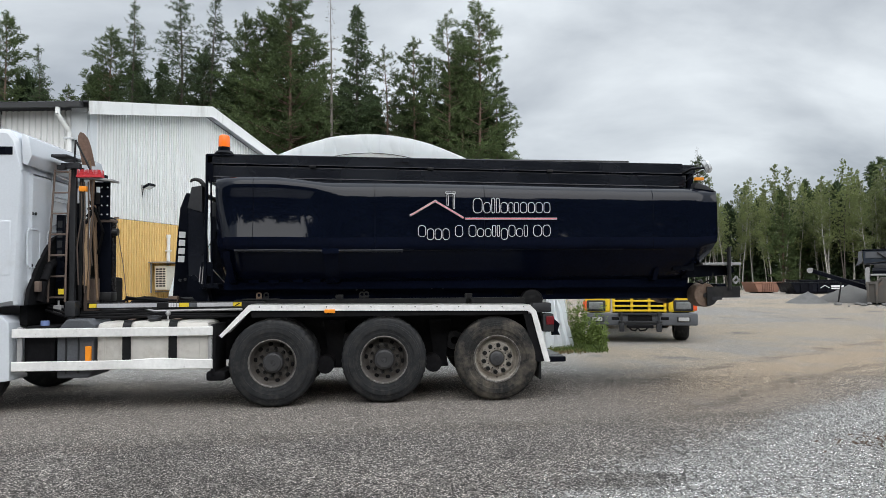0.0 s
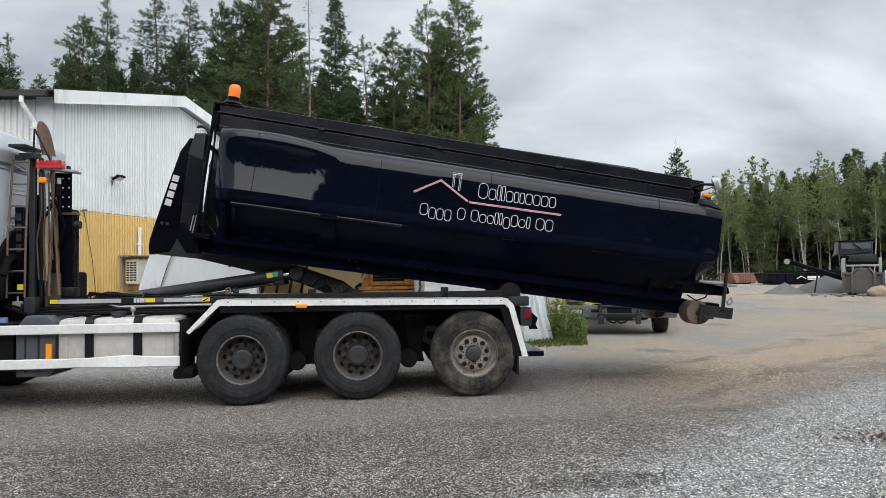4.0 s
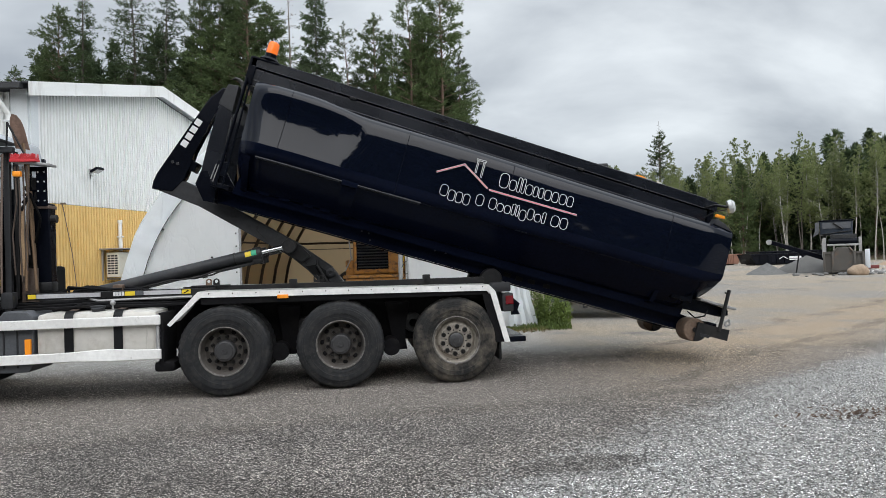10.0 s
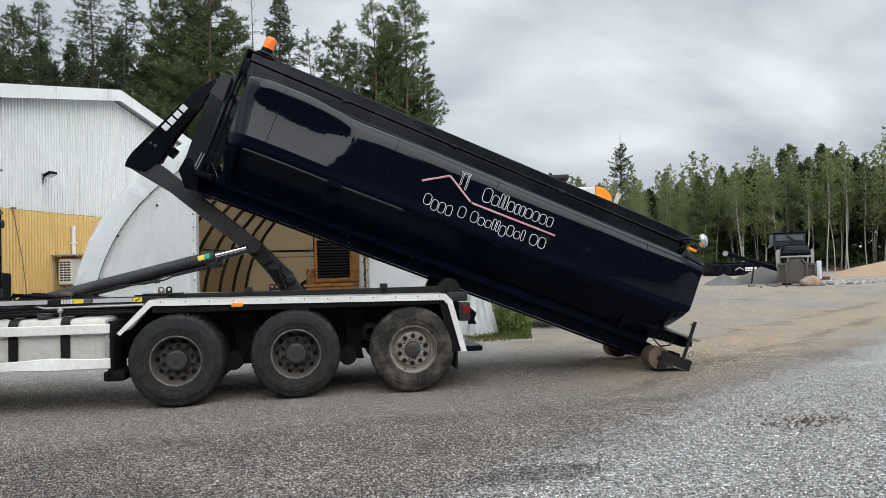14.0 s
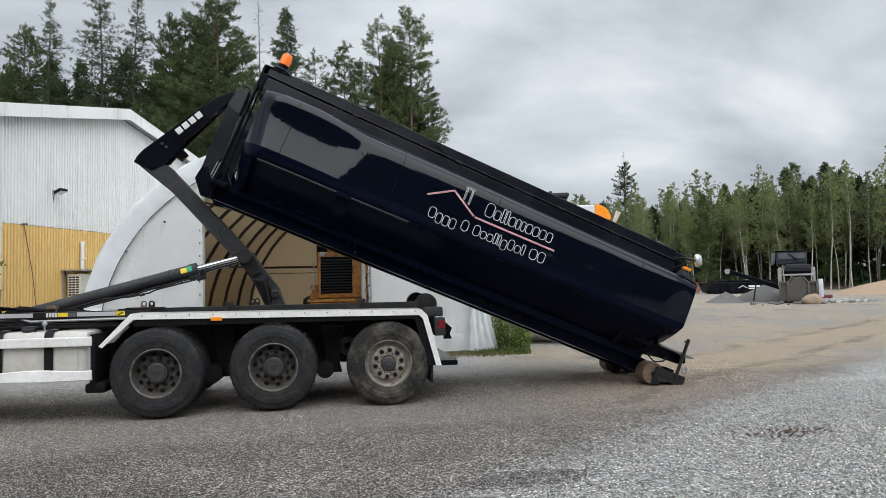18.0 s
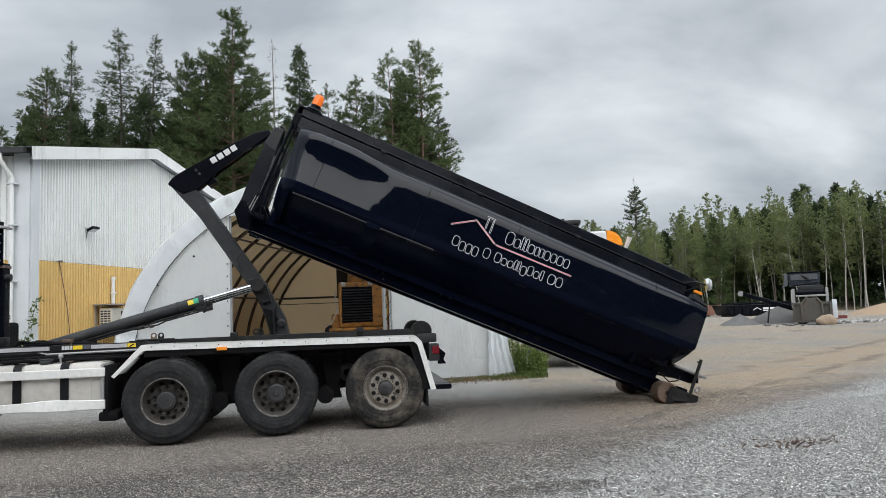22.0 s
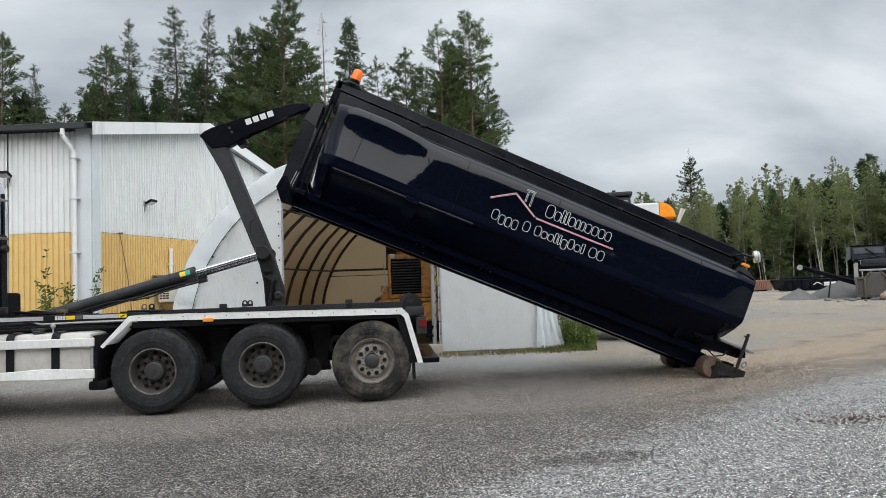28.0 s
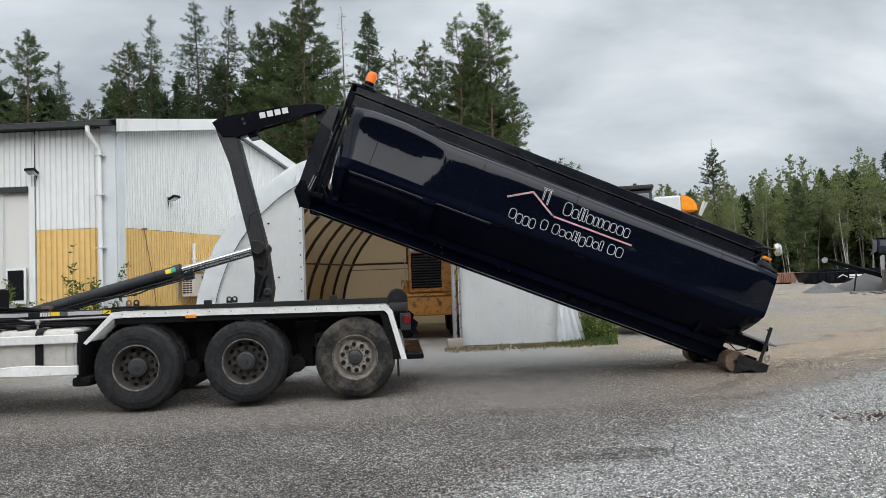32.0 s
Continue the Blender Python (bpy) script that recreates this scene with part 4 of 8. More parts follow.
def storage_tent():
    t = thing("storage_tent", (TX, 12, 0), "white fabric arched storage tent with tan lining and open front", "tent")
    back = 15.6
    ys = np.linspace(TY - 0.05, back, 14)
    s = Shape().grid([arch(TR, y, 44, 0.05, 2) for y in ys])
    bmesh.ops.solidify(s.bm, geom=s.bm.faces[:], thickness=0.01)
    part("cover", s, TENT_WHITE, t, "white tent cover")
    part("lining", Shape().grid([arch(TR - 0.07, y, 44) for y in ys[:]]), TENT_TAN, t, "tan inside of the tent cover")
    s = Shape().grid([[(p[0], back - 0.05, p[2]) for p in arch(TR - 0.08, back)], [(middle(back), back - 0.05, 0.0)] * len(arch(TR, back))])
    bmesh.ops.remove_doubles(s.bm, verts=s.bm.verts[:], dist=0.001)
    part("rear_sheet", s, TENT_TAN, t)
    # hem band round the arch
    rows = [[(p[0], TY - 0.07 + 0.012 * noise.noise((k * 0.8, 1, 0)), p[2]) for k, p in enumerate(arch(TR - 0.01, TY, 130))],
            [(p[0], TY - 0.085 + 0.10 * noise.noise((k * 0.55, 4, 0)), p[2]) for k, p in enumerate(arch(TR - 0.2, TY, 130))],
            [(p[0], TY - 0.06 + 0.05 * noise.noise((k * 0.7, 7, 0)), p[2]) for k, p in enumerate(arch(TR - 0.42, TY, 130))]]
    s = Shape().grid(rows)
    bmesh.ops.solidify(s.bm, geom=s.bm.faces[:], thickness=0.006)
    part("hem", s, TENT_WHITE, t, "gathered white hem round the arch")
    s = Shape().path([(p[0], TY - 0.09, p[2]) for p in arch(TR - 0.42, TY, 48)], 0.008, 5)
    part("hem_rope", s, GREY_STEEL, t, "dark rope along the hem")
    part("front_sheet", flap(TX - TR + 0.05, -0.86, 9, 0.05, 3), TENT_WHITE, t, "taut white front sheet")
    part("front_sheet", flap(2.56, TX + TR - 0.05, 9, 0.07, 8), TENT_WHITE, t, "creased white front sheet")
    part("front_sheet", flap_top(), TENT_WHITE, t)
    # loose fold at the foot
    rng = np.random.default_rng(4)
    rows = [[(4.75 + (0.62 - 0.035 * j) * i / 7 + 0.012 * rng.normal(), TY - 0.1 - 0.035 * rng.random() - 0.05 * (i % 2), 0.02 + 0.13 * j) for i in range(8)] for j in range(9)]
    s = Shape().grid(rows)
    bmesh.ops.solidify(s.bm, geom=s.bm.faces[:], thickness=0.006)
    part("loose_fold", s, TENT_WHITE, t, "crumpled loose tent corner")
    # frame
    for k, y in enumerate(np.linspace(TY + 0.5, back - 0.25, 9)):
        part("rib", Shape().path(arch(TR - 0.12, y, 26), 0.045, 6), TENT_RIB, t)
    for a in (25, 48, 72, 100, 130, 155):
        r = TR - 0.17
        x, z = TX + r * math.cos(radians(a)), TZ + r * math.sin(radians(a))
        part("purlin", Shape().rod((x + SLANT * 0.2, TY + 0.2, z), (x + SLANT * (back - 0.2 - TY), back - 0.2, z), 0.025, seg=6), TENT_RIB, t)
    for z, r in ((2.15, 0.035), (1.95, 0.012)):
        part("rear_rail", Shape().rod((middle(back) - 3.9, back - 0.16, z), (middle(back) + 3.9, back - 0.16, z), r, seg=6), TENT_RIB, t, "dark rail across the rear sheet")
    for x, r in ((-0.84, 0.026), (2.46, 0.05)):
        part("door_post", Shape().rod((x, TY + 0.02, 0.1), (x, TY + 0.02, 3.85), r), STEEL_POST, t, "grey galvanised door post")
    part("door_post", Shape().rod((2.6, TY - 0.03, 0.05), (2.6, TY - 0.03, 3.85), 0.022), STEEL_POST, t)
    for z in np.linspace(0.3, 3.5, 13):
        part("lacing", Shape().path([(2.48, TY - 0.02, z), (2.55, TY - 0.05, z + 0.12), (2.6, TY - 0.05, z + 0.14)], 0.008, 5), BLACK_STEEL, t)
        part("grommet", Shape().box(-0.92, -0.9, TY - 0.06, TY - 0.03, z, z + 0.03), BLACK_STEEL, t)
    for x, z in ((-1.6, 2.9), (-2.35, 2.3), (-1.4, 1.7), (-1.5, 0.9), (3.2, 2.4), (4.1, 1.6)):
        part("eyelet", Shape().rod((x, TY - 0.06, z), (x, TY - 0.02, z), 0.022, seg=10), BLACK_STEEL, t)
    single("concrete_block", Shape().box(2.28, 2.62, TY - 0.2, TY + 0.12, 0, 0.2, 0.03), CONCRETE, (2.45, TY, 0), "small concrete footing block under the tent post", "block")


def flap_top():
    rows = []
    for j in range(7):
        row = []
        for i in range(34):
            x = -0.9 + 3.5 * i / 33
            top = TZ + math.sqrt((TR - 0.06) ** 2 - (x - TX) ** 2)
            row.append((x, TY - 0.062 + 0.012 * noise.noise((x, j, 0)), 3.75 + (top - 3.75) * j / 6))
        rows.append(row)
    s = Shape().grid(rows)
    bmesh.ops.solidify(s.bm, geom=s.bm.faces[:], thickness=0.006)
    return s


storage_tent()


def wheel_at(parent, name, c, r, w, tyre, rim, seg=40, across=False):
    """A plain wheel of a parked machine: tyre with its rim."""
    x, y, z = c
    def turned(s):
        if across:
            bmesh.ops.rotate(s.bm, verts=s.bm.verts[:], cent=(x, y + w / 2, z), matrix=Matrix.Rotation(radians(90), 3, "Z"))
        return s

    t = part(name, turned(Shape().lathe([(r * 0.52, 0.1 * w), (r * 0.55, 0), (r * 0.9, 0), (r, w * 0.15), (r, w * 0.85), (r * 0.9, w), (r * 0.55, w), (r * 0.52, 0.9 * w)], x, z, seg, y, notch=((3, 4), 0.02))), tyre, parent)
    part("rim", turned(Shape().lathe([(r * 0.54, 0.08 * w), (r * 0.48, 0.12 * w), (r * 0.3, 0.25 * w), (r * 0.2, 0.15 * w), (0.01, 0.15 * w)], x, z, 24, y)), rim, t)
    return t


def wheel_loader():
    """The machine parked in the tent, seen from its radiator end."""
    t = thing("wheel_loader", (1.85, 10, 0), "worn ochre yellow wheel loader parked inside the tent", "wheel loader")
    y0 = 8.7
    part("body", Shape().box(1.0, 2.75, y0 + 0.25, y0 + 3.2, 1.0, 1.55, 0.05), MACHINE_YELLOW, t)
    part("hood", Shape().box(1.2, 2.35, y0, y0 + 2.6, 1.2, 2.35, 0.06), MACHINE_YELLOW, t, "ochre engine hood")
    g = part("grille", Shape().box(1.28, 2.05, y0 - 0.02, y0 + 0.02, 1.32, 2.22, 0.01), BLACK_SATIN, t, "black louvred radiator grille")
    for k in range(12):
        z = 1.36 + 0.07 * k
        part("slat", Shape().box(1.3, 2.03, y0 - 0.05, y0 - 0.015, z, z + 0.025, 0, Matrix.Rotation(radians(25), 3, "X")), GREY_STEEL, g)
    part("counterweight", Shape().box(1.0, 2.72, y0 - 0.3, y0 + 0.35, 0.62, 1.12, 0.06), MACHINE_YELLOW, t, "chipped ochre counterweight")
    part("cab", Shape().box(1.15, 2.5, y0 + 2.2, y0 + 3.6, 2.0, 3.2, 0.08), GREY_PLASTIC, t)
    part("engine_bay", Shape().box(2.36, 2.72, y0 + 0.2, y0 + 1.6, 1.25, 2.2, 0.03), BRONZE_STEEL, t, "rusty open engine bay")
    for k in range(3):
        part("hose", Shape().path([(2.4 + 0.1 * k, y0 + 0.1, 1.3), (2.44 + 0.1 * k, y0 + 0.02, 1.7), (2.38 + 0.12 * k, y0 + 0.08, 2.1)], 0.016, 6), YELLOW_LABEL, t, "yellow hose")
    part("hood_top", Shape().box(1.45, 2.1, y0 + 0.2, y0 + 1.8, 2.33, 2.62, 0.06), MACHINE_YELLOW, t)
    part("bay_rail", Shape().box(2.34, 2.76, y0 + 0.12, y0 + 0.2, 2.16, 2.24, 0.01), MACHINE_YELLOW, t)
    part("base_plate", Shape().box(0.95, 2.8, y0 - 0.34, y0 + 0.1, 1.12, 1.19, 0.01), MACHINE_YELLOW, t)
    part("fender", Shape().box(2.3, 2.8, y0 + 0.35, y0 + 1.9, 1.5, 1.62, 0.03), MACHINE_YELLOW, t)
    s = Shape().path([(2.2, y0 - 0.05, 1.45), (2.62, y0 - 0.05, 1.5), (2.58, y0 - 0.05, 2.0), (2.3, y0 - 0.02, 2.15)], 0.018, 6)
    part("handrail", s, MACHINE_YELLOW, t)
    s = Shape().path([(1.0, y0 - 0.1, 1.3), (1.15, y0 - 0.05, 1.6), (1.1, y0 - 0.05, 2.1)], 0.015, 6)
    part("handrail", s, STEEL_POST, t)
    part("access_panel", Shape().box(2.4, 2.85, y0 + 0.15, y0 + 0.3, 1.25, 2.2, 0.02), MACHINE_YELLOW, t)
    for x in (0.75, 2.2):
        wheel_at(t, "wheel", (x + 0.3, y0 + 0.7, 0.62), 0.62, 0.45, RUBBER, MACHINE_YELLOW, across=True)
        wheel_at(t, "wheel", (x + 0.3, y0 + 3.0, 0.62), 0.62, 0.45, RUBBER, MACHINE_YELLOW, across=True)
    for x in (1.32, 2.0):
        part("work_lamp", Shape().box(x - 0.06, x + 0.06, y0 - 0.06, y0, 2.24, 2.34, 0.01), LAMP_GLASS, t)
    t.location.x += 0.25


wheel_loader()


# ---- yellow dumper parked beside the tent ----
RED_ORANGE = glow("orange_red_indicator", (0.75, 0.10, 0.03), 0.05)
CAB_GLASS = surface("pale_cab_glass", (0.16, 0.18, 0.20), 0.08, var=0.1, bump=0)
DULL_GLASS = surface("dull_headlamp_glass", (0.2, 0.21, 0.21), 0.2, 0.3, var=0.25, coarse=9, bump=0)


def yellow_dumper():
    """Built squarely about the middle of its bumper, then turned."""
    ox, oy, w = 7.28, 7.5, 1.3
    t = thing("yellow_dumper", (ox, oy, 0), "bright yellow dump truck with grey bumper parked on gravel", "truck")

    def bx(u0, u1, v0, v1, z0, z1, bev=0.0):
        return Shape().box(ox + u0, ox + u1, oy + v0, oy + v1, z0, z1, bev)

    part("bonnet", bx(-1.0, 1.0, 0.3, 2.5, 1.1, 1.95, 0.1), BRIGHT_YELLOW, t, "yellow bonnet")
    for sx in (-1, 1):
        a, b = sorted((sx * 0.66, sx * 1.27))
        part("wing", bx(a, b, 0.1, 1.6, 0.7, 1.32, 0.06), BRIGHT_YELLOW, t, "yellow front wing")
        lamp = part("headlamp", bx(sx * 1.0 - 0.22, sx * 1.0 + 0.22, 0.05, 0.13, 0.73, 0.99, 0.03), GREY_PLASTIC, t, "rectangular headlamp in a dark surround")
        part("lamp_glass", bx(sx * 1.0 - 0.17, sx * 1.0 + 0.17, 0.03, 0.07, 0.77, 0.95, 0.03), DULL_GLASS, lamp)
        part("indicator", bx(sx * 1.265 - 0.045, sx * 1.265 + 0.045, 0.06, 0.3, 0.74, 0.98, 0.02), RED_ORANGE, t, "orange-red corner indicator")
    part("grille", bx(-0.62, 0.62, 0.14, 0.3, 0.68, 1.3, 0.01), BLACK_SATIN, t, "black grille opening")
    for z in (0.72, 0.83, 0.95, 1.07, 1.19):
        part("grille_bar", bx(-0.62, 0.62, 0.05, 0.15, z, z + 0.045, 0.01), BRIGHT_YELLOW, t)
    for u in (-0.62, -0.2, 0.2, 0.56):
        part("grille_post", bx(u, u + 0.06, 0.08, 0.15, 0.7, 1.3, 0.01), BRIGHT_YELLOW, t)
    b = part("bumper", bx(-w, w, -0.12, 0.2, 0.40, 0.69, 0.05), SLATE_PLASTIC, t, "dark grey steel bumper")
    for sx in (-1, 1):
        fog = part("fog_lamp", bx(sx * 0.98 - 0.15, sx * 0.98 + 0.15, -0.14, -0.1, 0.49, 0.61, 0.02), GREY_PLASTIC, b)
        part("fog_glass", bx(sx * 0.98 - 0.12, sx * 0.98 + 0.12, -0.155, -0.135, 0.505, 0.595, 0.015), LAMP_GLASS, b, "white fog lamp")
        part("tow_hook", bx(sx * 0.42 - 0.06, sx * 0.42 + 0.06, -0.22, -0.1, 0.26, 0.45, 0.02), GREY_STEEL, b)
        part("hook_post", bx(sx * 0.42 - 0.025, sx * 0.42 + 0.025, -0.2, -0.12, 0.42, 0.72, 0.006), GREY_STEEL, b)
        part("slot", bx(sx * 0.56 - 0.09, sx * 0.56 + 0.09, -0.128, -0.1, 0.53, 0.6, 0.01), CHASSIS, b)
        wheel_at(t, "wheel", (ox + sx * 1.0, oy + 0.6, 0.48), 0.48, 0.32, RUBBER, GREY_STEEL, across=True)
        wheel_at(t, "wheel", (ox + sx * 1.0, oy + 4.9, 0.48), 0.48, 0.32, RUBBER, GREY_STEEL, across=True)
    part("winch_recess", bx(-0.28, 0.28, -0.128, -0.1, 0.5, 0.64, 0.01), CHASSIS, b)
    for z in (0.46, 0.65):
        part("winch_bar", bx(-0.5, 0.5, -0.17, -0.12, z, z + 0.05, 0.01), GREY_STEEL, b)
    part("tow_bar", bx(-0.3, 0.3, -0.16, -0.1, 0.34, 0.41, 0.01), CHASSIS, b)
    for u, d in ((-0.3, 0.1), (0.25, -0.12)):
        part("hose", Shape().path([(ox + u, oy - 0.05, 0.42), (ox + u + d, oy - 0.08, 0.3), (ox + u + 2 * d, oy, 0.27), (ox + u + 3 * d, oy + 0.2, 0.4)], 0.018, 6), CHASSIS, b)
    part("mirror_bar", Shape().path([(ox + 1.2, oy + 0.4, 1.3), (ox + 1.45, oy + 0.3, 1.45), (ox + 1.45, oy + 0.3, 1.1)], 0.03), GREY_STEEL, t)
    cab = part("upper_cab", bx(-0.55, 0.35, 2.5, 3.95, 1.7, 3.82, 0.1), GREY_PLASTIC, t, "dark grey cab")
    part("cab_roof", bx(-0.6, 0.4, 2.44, 4.02, 3.84, 3.96, 0.05), GREY_PLASTIC, cab)
    part("cab_window", bx(-0.47, 0.27, 2.47, 2.51, 2.7, 3.72, 0.03), CAB_GLASS, cab, "pale reflecting cab window")
    part("roof_lamp", Shape().rod((ox - 0.1, oy + 2.7, 3.95), (ox - 0.1, oy + 2.7, 4.03), 0.05, seg=14), GREY_PLASTIC, cab)
    part("white_panel", bx(0.37, 1.1, 2.45, 3.5, 2.4, 3.6, 0.05), WHITE_CAB, t, "white engine cowl")
    rows = [[(ox + 1.1 + (0.42 * math.sin(radians(a)) if k else 0.0), oy + v, 3.18 + (0.42 * math.cos(radians(a)) if k else 0.0)) for a in np.linspace(0, 90, 9)] for k, v in ((0, 2.43), (1, 2.43), (1, 3.3), (0, 3.3))]
    part("orange_corner", Shape().grid(rows), AMBER, t, "rounded orange cowl corner")
    part("exhaust", Shape().rod((ox + 1.62, oy + 2.9, 3.05), (ox + 1.78, oy + 2.85, 3.42), 0.05, 0.075, 14), WHITE_CAB, t, "pale flared exhaust end")
    part("tipper_body", bx(-1.2, 1.2, 4.1, 7.6, 1.1, 2.4, 0.08), BRIGHT_YELLOW, t)
    part("frame", bx(-0.45, 0.45, 0.3, 7.4, 0.55, 1.1, 0.02), CHASSIS, t)
    t.rotation_euler = (0, 0, radians(-16))


yellow_dumper()


# ---- hook lift truck ----
TYRE_R = 0.52
TRUCK_AT = (0.0, 1.25, 0.0)
ARM_PIVOT = (1.344, 1.25, 1.10)
ARM_PIN = (0.41, 1.25, 1.32)
CYL_BASE = (-1.96, 1.25, 1.205)
CYL_Y = (0.98, 1.52)
STRAP_BROWN = surface("dusty_brown_webbing", (0.07, 0.052, 0.042), 0.9, var=0.35, coarse=6, fine=60, bump=0.3)
TRUCK = thing("hook_lift_truck", TRUCK_AT, "white three-rear-axle hook lift truck with black lifting gear", "truck")
WHEELS, BARRELS, RODS = [], [], []


def truck_wheel(c, sign, drive, twin, big):
    """A road wheel, its outer face at c; sign is the way in along y."""
    x, y, z = c
    grow = big - TYRE_R
    if drive:
        prof = [(0.297, 0.025), (0.288, 0.008), (0.276, 0.012), (0.268, 0.06), (0.262, 0.13), (0.245, 0.155), (0.215, 0.15), (0.2, 0.135), (0.13, 0.135), (0.105, 0.15)]
    else:
        prof = [(0.297, 0.025), (0.288, 0.008), (0.276, 0.012), (0.268, 0.05), (0.258, 0.1), (0.24, 0.105), (0.215, 0.06), (0.2, 0.045), (0.105, 0.045), (0.09, 0.06)]
    w = part("wheel", Shape().lathe(prof, x, z, 48, y, sign), RIM_DARK if drive else RIM_LIGHT, TRUCK,
             "dirty dark steel wheel" if drive else "pale grey steel wheel", at=c)
    tp = [(0.29, 0.03), (0.30, 0.004), (0.335, -0.004), (0.3365, 0.002), (0.372, -0.003), (0.3735, -0.010), (0.425, -0.010), (0.4265, -0.002), (0.448, 0.002), (0.45, 0.010), (0.485, 0.014), (0.508, 0.035), (TYRE_R, 0.055), (TYRE_R, 0.13), (TYRE_R - 0.012, 0.135), (TYRE_R - 0.012, 0.15), (TYRE_R, 0.155), (TYRE_R, 0.25), (0.5, 0.285), (0.42, 0.3), (0.31, 0.295), (0.29, 0.27)]
    tp = [(r + grow * min(max((r - 0.3) / 0.18, 0), 1), o) for r, o in tp]
    part("tyre", Shape().lathe(tp, x, z, 168, y, sign, notch=((11, 12, 13, 16, 17), 0.006 if drive else 0.002)), RUBBER if drive or x < 0 else RUBBER_TAN, w, "dusty black lorry tyre")
    part("rim_lip", Shape().lathe([(0.303, 0.02), (0.298, -0.002), (0.288, -0.004), (0.28, 0.004), (0.276, 0.02)], x, z, 48, y, sign), RIM_LIP, w, "scuffed bright rim lip")
    if twin:
        part("inner_tyre", Shape().lathe([(r, o + 0.34) for r, o in tp], x, z, 168, y, sign, notch=((11, 12, 13, 16, 17), 0.006)), RUBBER, w)
    hub = [(0.132, 0.15), (0.128, 0.07), (0.118, 0.045), (0.1, 0.04), (0.095, 0.03), (0.035, 0.028), (0.03, 0.018), (0.012, 0.018), (0.01, 0.024), (0.001, 0.024)] if drive else [(0.092, 0.05), (0.088, 0.012), (0.075, 0.004), (0.04, 0.002), (0.036, -0.006), (0.001, -0.006)]
    part("hub_cap", Shape().lathe(hub, x, z, 32, y, sign), HUB, w, "grey hub cap")
    o = 0.125 if drive else 0.035
    n0 = None
    for k in range(10):
        a = 2 * math.pi * (k + 0.3) / 10
        p = (x + 0.168 * math.cos(a), y + sign * o, z + 0.168 * math.sin(a))
        if n0 is None:
            n0 = part("wheel_nut", Shape().rod((p[0], y + sign * (o + 0.02), p[2]), (p[0], y + sign * (o - 0.028), p[2]), 0.027 if drive else 0.033, 0.018 if drive else 0.026, 12), NUT, w, at=p)
        else:
            again(n0, w, p)
    h0 = None
    for k in range(10):
        a = 2 * math.pi * (k + 0.8) / 10
        r = 0.232 if drive else 0.125
        p = (x + r * math.cos(a), y + sign * (0.148 if drive else 0.044), z + r * math.sin(a))
        if h0 is None:
            h0 = part("hand_hole", Shape().ball(p, 0.03 if drive else 0.009, (1, 0.25, 1), 2), CHASSIS, w, at=p)
        else:
            again(h0, w, p)
    WHEELS.append(w)
    return w


for x, drive, twin, big in ((-0.045, True, True, 0.545), (1.335, True, True, 0.535), (2.755, False, False, 0.525), (-3.8, False, False, 0.545)):
    truck_wheel((x, 0.0, big + slope(x)), 1, drive, twin, big)
    truck_wheel((x, 2.5, big + slope(x)), -1, drive, twin, big)

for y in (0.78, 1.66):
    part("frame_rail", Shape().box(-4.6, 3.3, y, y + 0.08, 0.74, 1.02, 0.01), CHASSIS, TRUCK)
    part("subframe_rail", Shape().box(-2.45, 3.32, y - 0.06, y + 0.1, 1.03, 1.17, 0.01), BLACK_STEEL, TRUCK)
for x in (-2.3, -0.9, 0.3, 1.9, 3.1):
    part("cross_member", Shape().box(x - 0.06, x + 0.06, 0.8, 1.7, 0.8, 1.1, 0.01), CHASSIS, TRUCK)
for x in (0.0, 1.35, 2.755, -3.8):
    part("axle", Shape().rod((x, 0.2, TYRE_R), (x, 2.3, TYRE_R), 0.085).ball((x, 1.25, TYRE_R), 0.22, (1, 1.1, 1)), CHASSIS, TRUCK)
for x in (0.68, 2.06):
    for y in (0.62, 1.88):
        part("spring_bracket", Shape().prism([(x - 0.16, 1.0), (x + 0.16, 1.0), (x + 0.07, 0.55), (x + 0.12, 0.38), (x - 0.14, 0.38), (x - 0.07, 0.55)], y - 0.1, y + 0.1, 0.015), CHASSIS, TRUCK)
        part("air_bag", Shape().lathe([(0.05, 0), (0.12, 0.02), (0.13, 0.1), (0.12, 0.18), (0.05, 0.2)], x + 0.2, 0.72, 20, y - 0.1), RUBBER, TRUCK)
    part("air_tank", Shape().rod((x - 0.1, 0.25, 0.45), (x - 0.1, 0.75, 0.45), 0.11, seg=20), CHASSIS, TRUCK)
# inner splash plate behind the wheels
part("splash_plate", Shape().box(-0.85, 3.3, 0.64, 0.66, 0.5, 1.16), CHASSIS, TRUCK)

# mudguards with their aluminium edge
GUARD = [(-0.69, 0.86), (-0.33, 1.235), (3.18, 1.20), (3.26, 1.12), (3.43, 0.48)]


